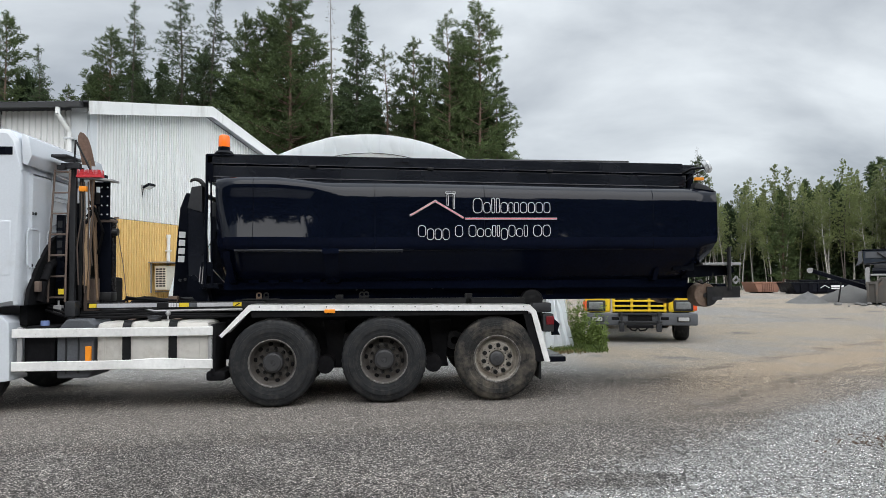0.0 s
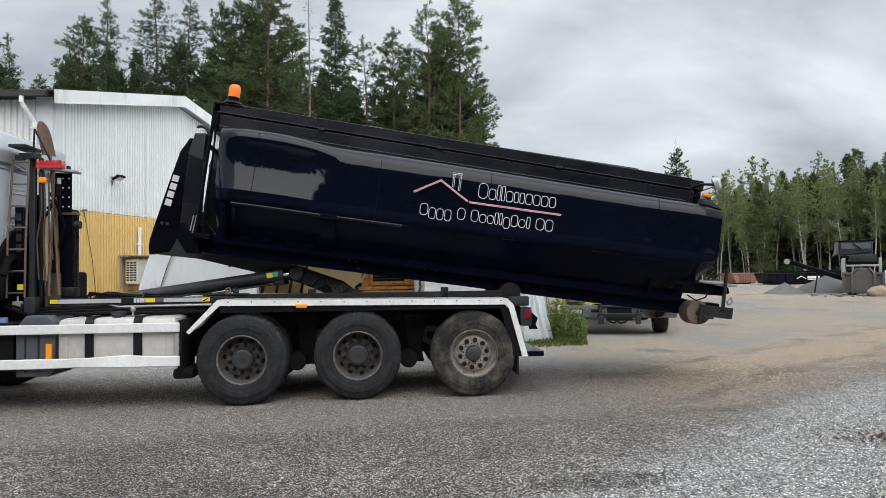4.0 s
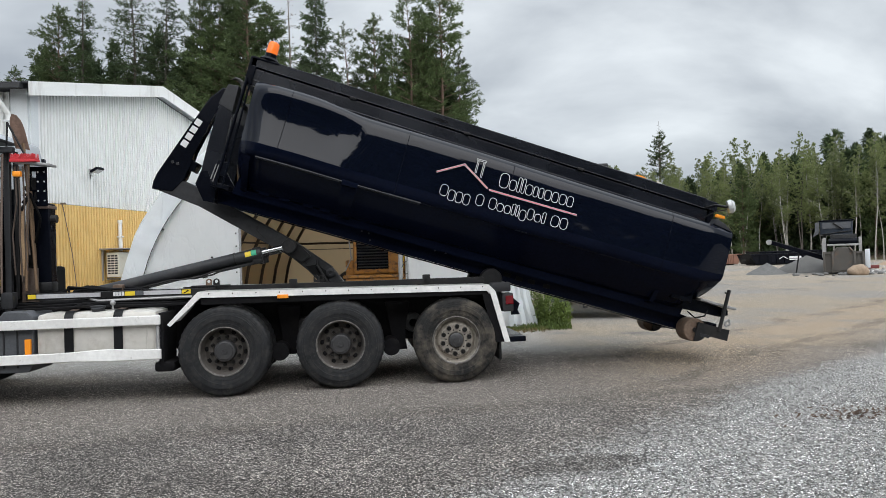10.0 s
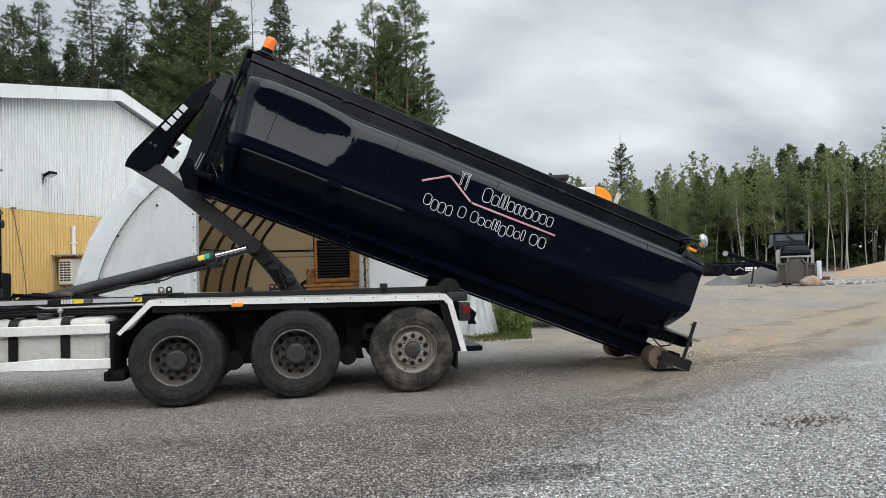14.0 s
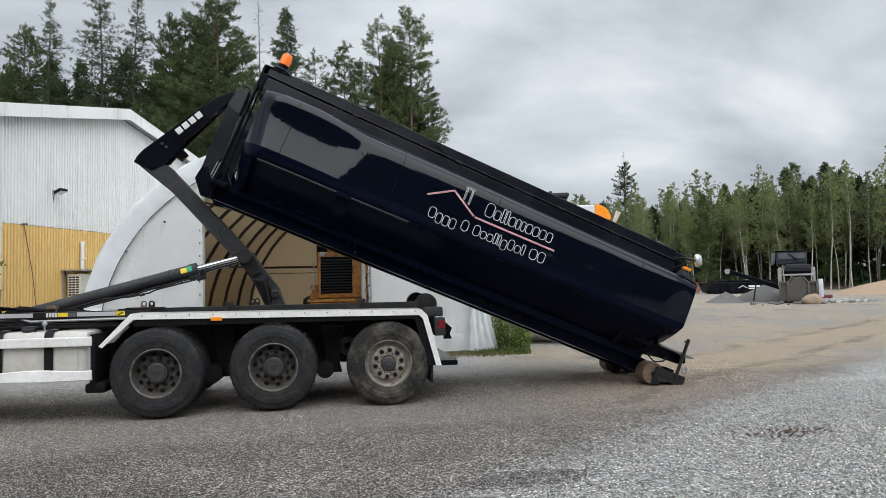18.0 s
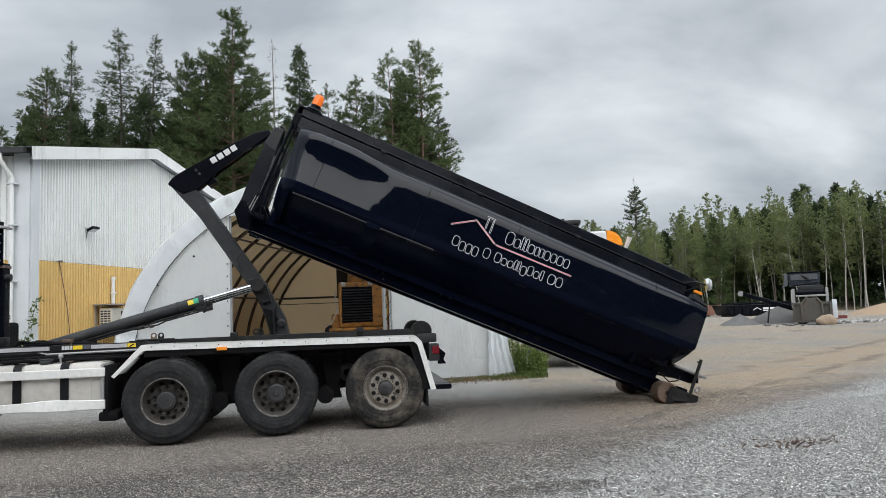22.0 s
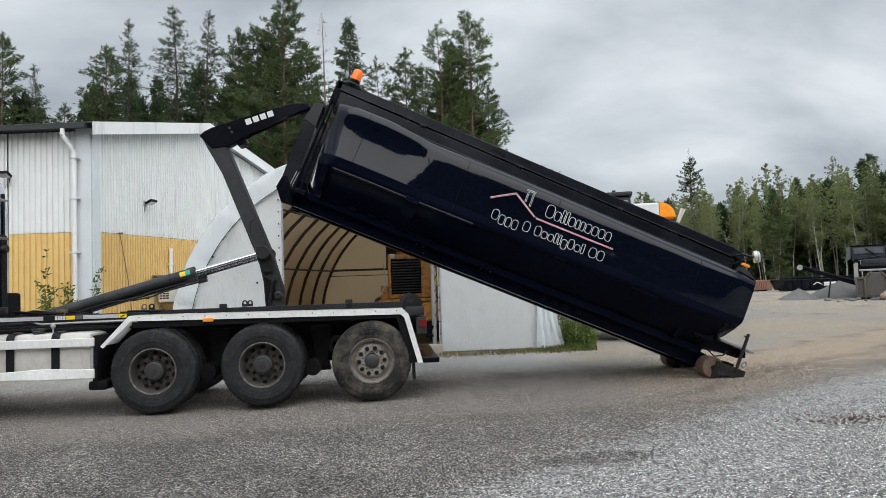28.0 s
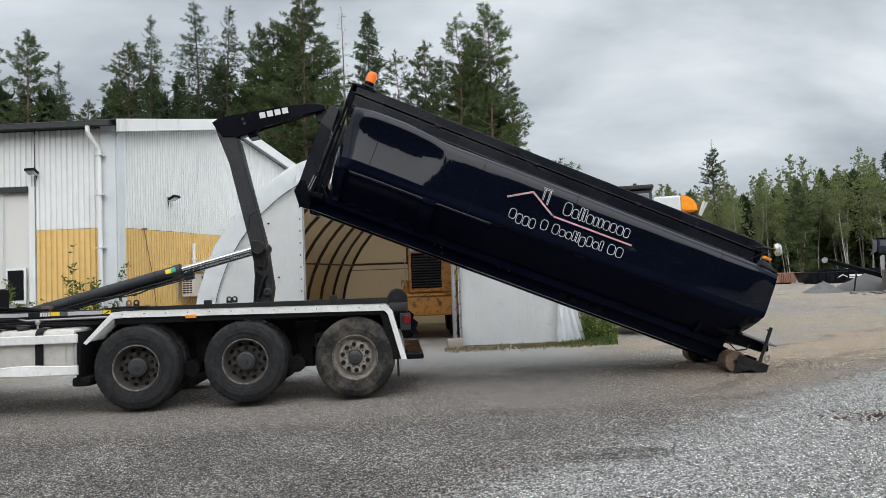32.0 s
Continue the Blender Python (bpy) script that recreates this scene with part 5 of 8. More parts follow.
def guard_side(y0, y1, edge):
    s = Shape().grid([[(x, y0, z) for x, z in GUARD], [(x, y1, z) for x, z in GUARD]])
    bmesh.ops.solidify(s.bm, geom=s.bm.faces[:], thickness=0.012)
    g = part("mudguard", s, ALU, TRUCK, "scuffed aluminium mudguard")
    low = [(-0.655, 0.835), (-0.30, 1.165), (3.15, 1.125), (3.2, 1.08), (3.36, 0.48)]
    s = Shape()
    for (a, b), (c, d) in zip(zip(GUARD, GUARD[1:]), zip(low, low[1:])):
        s.prism([a, b, d, c], edge - 0.012, edge + 0.012)
    part("edge_strip", s, ALU, g, "bright aluminium edge strip")
    for x in np.linspace(-0.2, 3.1, 13):
        z = 1.235 - 0.035 * (x + 0.33) / 3.5 - 0.025
        part("rivet", Shape().rod((x, edge - 0.016, z), (x, edge + 0.01, z), 0.008, seg=6), BLACK_STEEL, g)
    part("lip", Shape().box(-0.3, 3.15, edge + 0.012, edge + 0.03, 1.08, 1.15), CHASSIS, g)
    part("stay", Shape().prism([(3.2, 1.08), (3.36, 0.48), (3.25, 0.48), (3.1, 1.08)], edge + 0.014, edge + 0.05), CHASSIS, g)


guard_side(0.0, 0.62, 0.0)
guard_side(1.88, 2.5, 2.5)
part("deck_plate", Shape().box(-0.5, 3.2, 0.5, 0.72, 1.19, 1.215, 0.004), BLACK_STEEL, TRUCK)
part("side_indicator", Shape().box(0.6, 0.73, -0.035, 0.0, 1.125, 1.17, 0.008), AMBER, TRUCK, "orange side marker")
part("deck_rail", Shape().box(-0.62, 3.2, 0.5, 0.56, 1.2, 1.285, 0.006), BLACK_STEEL, TRUCK, "black rail along the deck")
part("bracket_foot", Shape().box(-0.52, -0.05, 0.47, 0.58, 1.28, 1.297, 0.004), BLACK_STEEL, TRUCK)
for x, y, m in ((-0.305, 0.5, BROWN_RUST), (-0.22, 0.54, BLACK_STEEL), (1.035, 0.5, BLACK_STEEL), (1.09, 0.58, BLACK_STEEL)):
    ring = [(x + 0.021 * math.cos(a), 1.342 + 0.021 * math.sin(a)) for a in np.linspace(0, 2 * math.pi, 17)[:-1]]
    rim = [(x + 0.037 * math.cos(a), 1.342 + 0.037 * math.sin(a)) if math.sin(a) > -0.3 else (x + 0.037 * (1 if math.cos(a) > 0 else -1) * min(1, abs(math.cos(a)) * 1.6), 1.29) for a in np.linspace(0, 2 * math.pi, 17)[:-1]]
    g = Shape()
    for y0 in (y, y + 0.022):
        g.grid([[(p, y0, q) for p, q in ring], [(p, y0, q) for p, q in rim]], close=True)
    g.grid([[(p, y, q) for p, q in rim], [(p, y + 0.022, q) for p, q in rim]], close=True)
    g.grid([[(p, y + 0.022, q) for p, q in ring], [(p, y, q) for p, q in ring]], close=True)
    part("guide_bracket", g, m, TRUCK, "upright guide bracket with a hole")
for x in (0.74, 2.45):
    part("stop_block", Shape().box(x - 0.05, x + 0.05, 0.5, 0.56, 1.2, 1.34, 0.012), BLACK_STEEL, TRUCK)
part("front_flap", Shape().box(-0.86, -0.62, 0.03, 0.6, 0.3, 0.42, 0.04).box(-0.80, -0.74, 0.03, 0.6, 0.35, 1.0, 0.01), CHASSIS, TRUCK)
part("rear_flap", Shape().box(3.3, 3.33, 0.06, 0.6, 0.25, 0.9, 0.01), RUBBER, TRUCK)
part("rear_step", Shape().box(3.42, 3.66, 0.1, 2.4, 0.46, 0.53, 0.02), BLACK_SATIN, TRUCK)
part("tail_bar", Shape().box(3.28, 3.4, 0.3, 2.2, 0.85, 1.1, 0.02), CHASSIS, TRUCK)
for y in (0.06, 2.24):
    tl = part("tail_lamp", Shape().box(3.36, 3.5, y, y + 0.2, 0.85, 1.08, 0.015), GREY_PLASTIC, TRUCK, "rear lamp cluster")
    part("lens", Shape().box(3.4, 3.5, y - 0.01, y + 0.17, 0.94, 1.05, 0.01), RED_LENS, tl, "red lamp lens")
    part("lamp_box", Shape().box(3.22, 3.47, y - 0.01, y + 0.14, 1.1, 1.22, 0.02), GREY_PLASTIC, TRUCK)
    part("corner_flap", Shape().prism([(3.48, 1.05), (3.6, 0.94), (3.57, 0.86), (3.6, 0.8), (3.49, 0.8)], y + 0.1, y + 0.13), BLACK_SATIN, TRUCK)
for y in (0.62, 1.72):
    part("guide_roller", Shape().lathe([(0.02, -0.01), (0.14, 0.0), (0.15, 0.02), (0.15, 0.12), (0.14, 0.14), (0.02, 0.15)], 3.33, 1.24, 32, y).disc(3.33, y - 0.006, 1.24, 0.12), BLACK_STEEL, TRUCK, "black guide roller")
    part("roller_bracket", Shape().box(3.2, 3.44, y + 0.16, y + 0.2, 1.0, 1.28, 0.01), BLACK_STEEL, TRUCK)

# side guard, tank and boxes
for y0, y1, x0 in ((0.0, 0.035, -3.16), (2.465, 2.5, -3.13)):
    part("side_guard_rail", Shape().box(x0, -0.77, y0, y1, 0.865, 0.975, 0.012), ALU, TRUCK, "white aluminium side guard rail")
    # the lower rail is knocked in and bent at one end
    s = Shape()
    rows = []
    for k in range(25):
        x = x0 + (-0.77 - x0) * k / 24
        g = math.exp(-((x + 1.42) / 0.3) ** 2)
        sag = 0.012 * math.exp(-((x + 1.8) / 0.3) ** 2)
        z0, z1 = 0.46 - 0.006 * g + sag, 0.575 + 0.022 * g
        push = 0.022 * g
        rows.append([(x, y0 + q * (y1 - y0) + push * p, z0 + (z1 - z0) * p) for q, p in ((0, 0.06), (0.25, 0), (0.9, 0), (1, 0.1), (1, 0.9), (0.9, 1), (0.25, 1), (0, 0.94), (0, 0.62), (0, 0.5))])
    s.grid(rows, close=True)
    for row in (0, -1):
        s.bm.verts.ensure_lookup_table()
        s.bm.faces.new([s.bm.verts[i] for i in (range(10) if row == 0 else range(240, 250))])
    part("side_guard_rail", s, ALU, TRUCK, "dented white aluminium side guard rail")
for x in (-3.08, -0.8):
    part("guard_post", Shape().box(x - 0.03, x + 0.03, 0.03, 0.06, 0.46, 0.99, 0.008), STEEL_POST, TRUCK)
tank = part("fuel_tank", Shape().box(-2.2, -0.82, 0.07, 0.68, 0.5, 1.04, 0.09), ALU_TANK, TRUCK, "dull aluminium fuel tank")
for x in (-1.82, -1.265):
    prof = []
    for cy, cz, a0 in ((0.15, 0.96, 90), (0.15, 0.58, 180), (0.6, 0.58, 270), (0.6, 0.96, 0)):
        prof += [(cy + 0.095 * math.cos(radians(a0 + a)), cz + 0.095 * math.sin(radians(a0 + a))) for a in (0, 22, 45, 68, 90)]
    s = Shape().grid([[(x + d, p, q) for d in (-0.052, 0.052)] for p, q in prof + prof[:1]])
    bmesh.ops.solidify(s.bm, geom=s.bm.faces[:], thickness=-0.006)
    part("strap", s, GREY_PLASTIC, tank, "wide dark tank strap")
    part("strap_buckle", Shape().box(x - 0.04, x + 0.04, 0.2, 0.3, 1.056, 1.066, 0.004), BRONZE_STEEL, tank)
part("filler_cap", Shape().rod((-1.54, 0.22, 1.03), (-1.54, 0.2, 1.09), 0.075, 0.07, 20).box(-1.63, -1.45, 0.19, 0.23, 1.08, 1.105, 0.01), GREY_PLASTIC, tank, "black filler cap")
part("tank_nozzle", Shape().rod((-1.40, 0.3, 1.03), (-1.40, 0.3, 1.12), 0.012).ball((-1.40, 0.3, 1.13), 0.034), STEEL_POST, tank, "small bright breather")
for x in (-2.08, -0.94):
    part("tank_seam", Shape().path([(x, 0.066, 0.58), (x, 0.066, 0.96)], 0.006, 5), ALU_TANK, tank)
b = part("battery_box", Shape().prism([(-2.66, 0.36), (-2.28, 0.36), (-2.22, 0.45), (-2.22, 1.0), (-2.3, 1.08), (-2.55, 1.08), (-2.66, 0.95)], 0.08, 0.7, 0.02), SLATE_PLASTIC, TRUCK, "dark slate battery box")
for x in (-2.55, -2.4):
    part("rib", Shape().box(x - 0.008, x + 0.008, 0.068, 0.09, 0.42, 0.95), GREY_PLASTIC, b)
part("side_indicator", Shape().box(-2.31, -2.245, 0.045, 0.085, 0.57, 0.75, 0.008), AMBER, TRUCK, "orange side marker")
a = part("additive_tank", Shape().box(-3.08, -2.7, 0.12, 0.7, 0.42, 1.0, 0.05), CHASSIS, TRUCK)
part("blue_cap", Shape().rod((-2.86, 0.2, 1.0), (-2.86, 0.2, 1.06), 0.05, seg=16), surface("blue_cap_plastic", (0.16, 0.22, 0.42), 0.5, var=0.1), a, "pale blue filler cap")
for k, (y, z) in enumerate(((0.3, 1.08), (0.36, 1.11), (0.42, 1.14), (0.46, 1.1))):
    part("hose", Shape().path([(-3.0, y + 0.2, z + 0.1), (-2.6, y, z), (-1.7, y + 0.02 * k, z + 0.015), (-0.9, y + 0.05, z - 0.01 * k), (-0.4, y + 0.2, z)], 0.017, 6), CHASSIS, TRUCK)
part("air_dryer", Shape().box(-2.66, -2.52, 0.25, 0.4, 1.1, 1.3, 0.03).rod((-2.59, 0.32, 1.05), (-2.59, 0.32, 1.12), 0.05), GREY_STEEL, TRUCK)
strip = part("name_strip", Shape().box(-2.46, -0.22, 0.44, 0.5, 1.185, 1.268, 0.006), BLACK_STEEL, TRUCK)
for x0, x1, m in ((-2.433, -2.341, YELLOW_LABEL), (-2.335, -1.588, SILVER_STRIP), (-1.30, -1.182, YELLOW_LABEL), (-1.18, -1.084, SLATE_PLASTIC), (-1.077, -0.625, SILVER_STRIP), (-0.619, -0.514, YELLOW_LABEL)):
    part("label", Shape().box(x0, x1, 0.432, 0.4405, 1.205, 1.256), m, strip)
for k in range(4):
    part("mark", Shape().box(-1.437 + 0.034 * k, -1.410 + 0.034 * k, 0.432, 0.4405, 1.203, 1.256, 0.002), WHITE_INK, strip, "white maker's mark as bars")
part("mark", Shape().prism([(-0.60, 1.215), (-0.585, 1.21), (-0.53, 1.24), (-0.545, 1.247)], 0.428, 0.4315), CHASSIS, strip)
part("long_pipe", Shape().path([(-1.75, 0.47, 1.19), (-1.62, 0.44, 1.155), (-0.5, 0.44, 1.165)], 0.016, 8), STEEL_POST, TRUCK, "grey pipe under the strip")
part("looped_hose", Shape().path([(-2.3, 0.4, 1.12), (-1.95, 0.36, 1.06), (-1.75, 0.36, 1.13), (-1.6, 0.38, 1.08), (-1.45, 0.34, 1.09)], 0.02, 8), CHASSIS, TRUCK)
# crumpled rubber sheet and hoses on the frame
rows = []
for j in range(9):
    v = j / 8
    rows.append([(-2.0 + 0.42 * u + 0.03 * noise.noise((u * 5, v * 3, 1)), 0.56 + 0.2 * v, 1.215 + (0.13 * math.sin(math.pi * (0.12 + 0.8 * u)) * math.sin(math.pi * (0.08 + 0.84 * v)) + 0.022 * noise.noise((u * 7, v * 6, 3)))) for u in np.linspace(0, 1, 16)])
s = Shape().grid(rows)
bmesh.ops.solidify(s.bm, geom=s.bm.faces[:], thickness=0.008)
part("rubber_sheet", s, CHASSIS, TRUCK, "crumpled black rubber sheet")
for k in range(4):
    part("hose", Shape().path([(-2.14 + 0.05 * k, 0.54, 1.26), (-2.0, 0.54 - 0.008 * k, 1.30 + 0.012 * k), (-1.7 + 0.05 * k, 0.55, 1.33 - 0.015 * k), (-1.5 + 0.04 * k, 0.58, 1.29)], 0.012, 7), CHASSIS, TRUCK)
part("rust_bracket", Shape().box(-1.5, -1.38, 0.6, 0.7, 1.2, 1.34, 0.01), BROWN_RUST, TRUCK, "rusty cylinder bracket")
part("valve_block", Shape().box(-1.75, -1.2, 0.7, 1.1, 1.2, 1.3, 0.03).path([(-1.9, 0.6, 1.25), (-1.5, 0.62, 1.29), (-1.1, 0.7, 1.26)], 0.014, 6).path([(-1.8, 0.75, 1.25), (-1.4, 0.7, 1.31), (-1.0, 0.75, 1.25)], 0.012, 6), CHASSIS, TRUCK)

# cab
CAB = -3.08
cab_side = [(CAB - 2.0, 0.95), (CAB - 0.9, 0.95), (CAB - 0.8, 1.25), (CAB, 1.25), (CAB, 2.9), (CAB - 0.03, 3.3), (CAB - 0.13, 3.43), (CAB - 1.3, 3.5), (CAB - 1.75, 3.2), (CAB - 2.05, 2.0)]
cab = part("cab", Shape().prism(cab_side, 0.0, 2.5, 0.07), WHITE_CAB, TRUCK, "white cab with black window band")
part("window_band", Shape().box(CAB - 0.5, CAB - 0.1, -0.008, 0.02, 3.1, 3.2, 0.006), BLACK_SATIN, cab)
part("door_frame", Shape().box(CAB - 0.7, CAB - 0.1, -0.006, 0.02, 1.62, 2.3, 0.02), WHITE_CAB, cab)
part("side_window", Shape().box(CAB - 1.7, CAB - 0.9, -0.006, 0.02, 2.05, 2.8, 0.05), GLASS_DARK, cab)
part("sleeper_panel", Shape().box(CAB - 0.005, CAB + 0.03, 0.2, 2.2, 1.4, 2.9, 0.05), WHITE_CAB, cab)
part("roof_wing", Shape().prism([(CAB - 0.02, 3.38), (CAB + 0.07, 3.34), (CAB + 0.12, 3.1), (CAB + 0.06, 2.97), (CAB, 3.0)], 0.03, 2.2, 0.02), WHITE_CAB, cab)
part("rear_shelf", Shape().box(-2.92, -2.72, 0.4, 0.85, 3.14, 3.18, 0.012), GREY_PLASTIC, cab)
part("rear_pleat", Shape().path([(CAB + 0.04, 0.25, 3.05), (CAB + 0.05, 0.9, 2.95), (CAB + 0.05, 1.6, 2.9)], 0.012, 6), WHITE_CAB, cab)


def pressed(y0, y1, z0, z1):
    """A rounded bead pressed into the rear panel."""
    pts = [(CAB + 0.03, y0 + 0.03, z0), (CAB + 0.03, y1 - 0.03, z0), (CAB + 0.03, y1, z0 + 0.04), (CAB + 0.03, y1, z1 - 0.04), (CAB + 0.03, y1 - 0.03, z1), (CAB + 0.03, y0 + 0.03, z1), (CAB + 0.03, y0, z1 - 0.04), (CAB + 0.03, y0, z0 + 0.04)]
    part("rear_bead", Shape().path(pts + pts[:1], 0.011, 6), WHITE_CAB, cab)


for y0, y1, z0, z1 in ((0.12, 0.42, 1.72, 2.2), (0.72, 1.3, 2.3, 2.62), (0.72, 1.3, 2.68, 2.95), (0.62, 1.6, 2.0, 2.2), (0.3, 1.9, 2.98, 3.1)):
    pressed(y0, y1, z0, z1)
# black underside of the cab rear, rising towards the middle
s = Shape()
edge = [(0.06, 1.26), (0.1, 1.44), (0.3, 1.72), (0.52, 1.95), (0.72, 2.12), (1.0, 2.2), (1.7, 2.2), (2.1, 1.9), (2.3, 1.5), (2.35, 1.26)]
fs = [s.bm.faces.new([s.bm.verts.new((CAB + d, p, q)) for p, q in edge]) for d in (0.03, 0.075)]
for i in range(len(edge)):
    j = (i + 1) % len(edge)
    s.bm.faces.new((fs[0].verts[i], fs[0].verts[j], fs[1].verts[j], fs[1].verts[i]))
part("engine_shroud", s, CHASSIS, cab, "black engine shroud under the cab rear")
part("air_hose", Shape().path([(CAB + 0.1, 0.3, 1.3), (CAB + 0.14, 0.32, 1.55), (CAB + 0.12, 0.5, 1.75), (CAB + 0.1, 0.7, 1.8)], 0.05, 10), CHASSIS, cab)
part("coupling", Shape().box(CAB + 0.08, CAB + 0.14, 0.2, 0.28, 1.42, 1.55, 0.01), BRONZE_STEEL, cab)
for y, z in ((0.22, 2.4), (0.3, 2.4), (0.22, 1.75), (0.6, 3.02)):
    part("plug", Shape().rod((CAB + 0.02, y, z), (CAB + 0.045, y, z), 0.02, seg=10), GREY_PLASTIC, cab)
for y0, y1 in ((-0.005, 0.42), (2.08, 2.505)):
    part("front_mudguard", Shape().prism([(-3.34, 0.33), (-3.17, 0.35), (-3.19, 1.05), (-3.3, 1.14), (-4.1, 1.18), (-4.1, 1.1), (-3.42, 1.04), (-3.36, 0.9)], y0, y1, 0.015), WHITE_CAB, TRUCK, "white front mudguard")
part("cab_step", Shape().box(-4.9, -3.95, 0.02, 0.5, 0.35, 0.9, 0.05), GREY_PLASTIC, TRUCK)
part("rear_cover", Shape().prism([(-3.2, 1.0), (-3.1, 1.0), (-3.1, 1.7), (-3.18, 1.9)], 0.25, 2.3, 0.01), CHASSIS, TRUCK)
part("engine_tunnel", Shape().box(-3.2, -2.5, 0.75, 1.75, 0.9, 1.6, 0.05), CHASSIS, TRUCK)

# ladder and tool rack behind the cab
y = 0.55
lad = part("ladder", Shape().path([(-3.0, y, 1.28), (-2.99, y, 2.0), (-2.93, y, 3.0)], 0.014).path([(-2.785, y, 1.28), (-2.775, y, 2.0), (-2.74, y, 3.0)], 0.014), BRONZE_STEEL, TRUCK, "brown-grey steel ladder")
for k in range(7):
    z = 1.34 + 0.272 * k
    u = max(z - 2.0, 0)
    part("rung", Shape().rod((-2.995 + 0.06 * u, y, z), (-2.78 + 0.036 * u, y, z), 0.012, seg=8), BRONZE_STEEL, lad)
part("label", Shape().box(-2.86, -2.79, y - 0.03, y - 0.02, 1.38, 1.45), YELLOW_LABEL, lad, "yellow warning label")
part("rack_post", Shape().box(-2.775, -2.70, 0.62, 0.68, 1.2, 3.05, 0.008), GREY_STEEL, TRUCK, "dark grey rack post")
part("rack_post", Shape().box(-2.69, -2.64, 0.7, 0.74, 1.2, 3.05, 0.008), BLACK_STEEL, TRUCK)
part("rack_head", Shape().box(-2.86, -2.62, 0.54, 0.62, 3.02, 3.09, 0.01).box(-2.9, -2.8, 0.52, 0.6, 3.0, 3.06, 0.008), GREY_STEEL, TRUCK)
part("wood_board", Shape().prism([(-2.59, 1.5), (-2.54, 1.48), (-2.515, 1.9), (-2.53, 2.36), (-2.57, 2.36), (-2.58, 1.9)], 0.6, 0.63, 0.004), surface("pale_worn_board", (0.30, 0.2, 0.115), 0.7, var=0.3, coarse=5, fine=60, bump=0.15), TRUCK, "pale worn wooden board")
part("back_plate", Shape().box(-2.64, -2.5, 0.95, 0.98, 1.25, 2.75, 0.008), BLACK_STEEL, TRUCK)
part("connector", Shape().box(-2.91, -2.81, 0.5, 0.58, 1.13, 1.24, 0.012).rod((-2.86, 0.54, 1.24), (-2.86, 0.54, 1.3), 0.012), STEEL_POST, TRUCK, "small grey hanging connector")
part("rack_post", Shape().box(-2.78, -2.74, 1.7, 1.76, 1.2, 3.1, 0.008), BLACK_SATIN, TRUCK)
part("rack_panel", Shape().box(-2.43, -2.30, 0.72, 0.74, 2.36, 2.86, 0.006).box(-2.5, -2.43, 0.72, 0.74, 2.8, 2.86).box(-2.5, -2.43, 0.72, 0.74, 2.36, 2.42).box(-2.5, -2.485, 0.72, 0.74, 2.36, 2.8).box(-2.485, -2.43, 0.72, 0.74, 2.54, 2.57).box(-2.47, -2.455, 0.72, 0.74, 2.42, 2.56), BLACK_SATIN, TRUCK, "black drilled rack plate")
for k in range(4):
    for xb in (-2.405, -2.33):
        part("bolt", Shape().rod((xb, 0.714, 2.43 + 0.12 * k), (xb, 0.722, 2.43 + 0.12 * k), 0.011, seg=8), SILVER_STRIP, TRUCK)
part("oil_tank", Shape().box(-2.49, -2.29, 0.76, 0.94, 1.36, 2.40, 0.02), BLACK_SATIN, TRUCK, "black hydraulic oil cooler")
part("cooler_top", Shape().box(-2.52, -2.28, 0.74, 0.95, 2.33, 2.37, 0.006), BRONZE_STEEL, TRUCK)
part("cooler_stub", Shape().rod((-2.29, 0.8, 2.2), (-2.22, 0.8, 2.2), 0.05, seg=14), BLACK_STEEL, TRUCK)
part("ladder_back", Shape().box(-2.95, -2.84, 0.64, 0.69, 1.30, 2.42, 0.01), BLACK_SATIN, TRUCK, "black plate behind the ladder")
for k in range(4):
    part("mark", Shape().box(-2.93, -2.87, 0.633, 0.639, 1.86 + 0.13 * k, 1.95 + 0.13 * k, 0.0), GREY_STEEL, TRUCK)
part("cooler_foot", Shape().box(-2.55, -2.27, 0.72, 0.92, 1.28, 1.4, 0.02), BLACK_STEEL, TRUCK)
part("tool_shelf", Shape().prism([(-2.66, 2.9), (-2.21, 2.85), (-2.21, 2.88), (-2.66, 2.94)], 0.58, 0.8, 0.006), STEEL_POST, TRUCK, "grey tool shelf")
part("shelf_lamp", Shape().box(-2.64, -2.54, 0.56, 0.66, 2.72, 2.79, 0.015), AMBER, TRUCK, "orange marker lamp")
part("broom_handle", Shape().rod((-2.52, 0.6, 1.3), (-2.47, 0.62, 2.9), 0.016), WOOD, TRUCK)
s = Shape().box(-2.66, -2.35, 0.54, 0.66, 2.9, 2.93, 0.005)
for k in range(24):
    x = -2.65 + 0.0127 * k
    for j in range(4):
        s.rod((x, 0.55 + 0.03 * j, 2.93), (x + 0.006 * math.sin(k * 7 + j), 0.55 + 0.03 * j, 3.0 + 0.006 * math.cos(5 * k + j)), 0.006, 0.004, 5)
part("broom_head", s, RED_BRUSH, TRUCK, "red bristle broom head")
sh = part("shovel_handle", Shape().rod((-2.42, 0.66, 1.3), (-2.55, 0.68, 3.15), 0.017), WOOD, TRUCK)
rows = []
for j in range(9):
    z = 3.08 + 0.055 * j
    hw = 0.105 * math.sqrt(max(1 - (j / 8.0) ** 6, 0.1))
    rows.append([(-2.58 - 0.012 * j + hw * u * 0.55, 0.68 + 0.05 * u * u + hw * u * 0.6, z) for u in np.linspace(-1, 1, 7)])
s = Shape().grid(rows)
bmesh.ops.solidify(s.bm, geom=s.bm.faces[:], thickness=0.006)
part("shovel_blade", s, SHOVEL, sh, "brown rusty shovel blade")
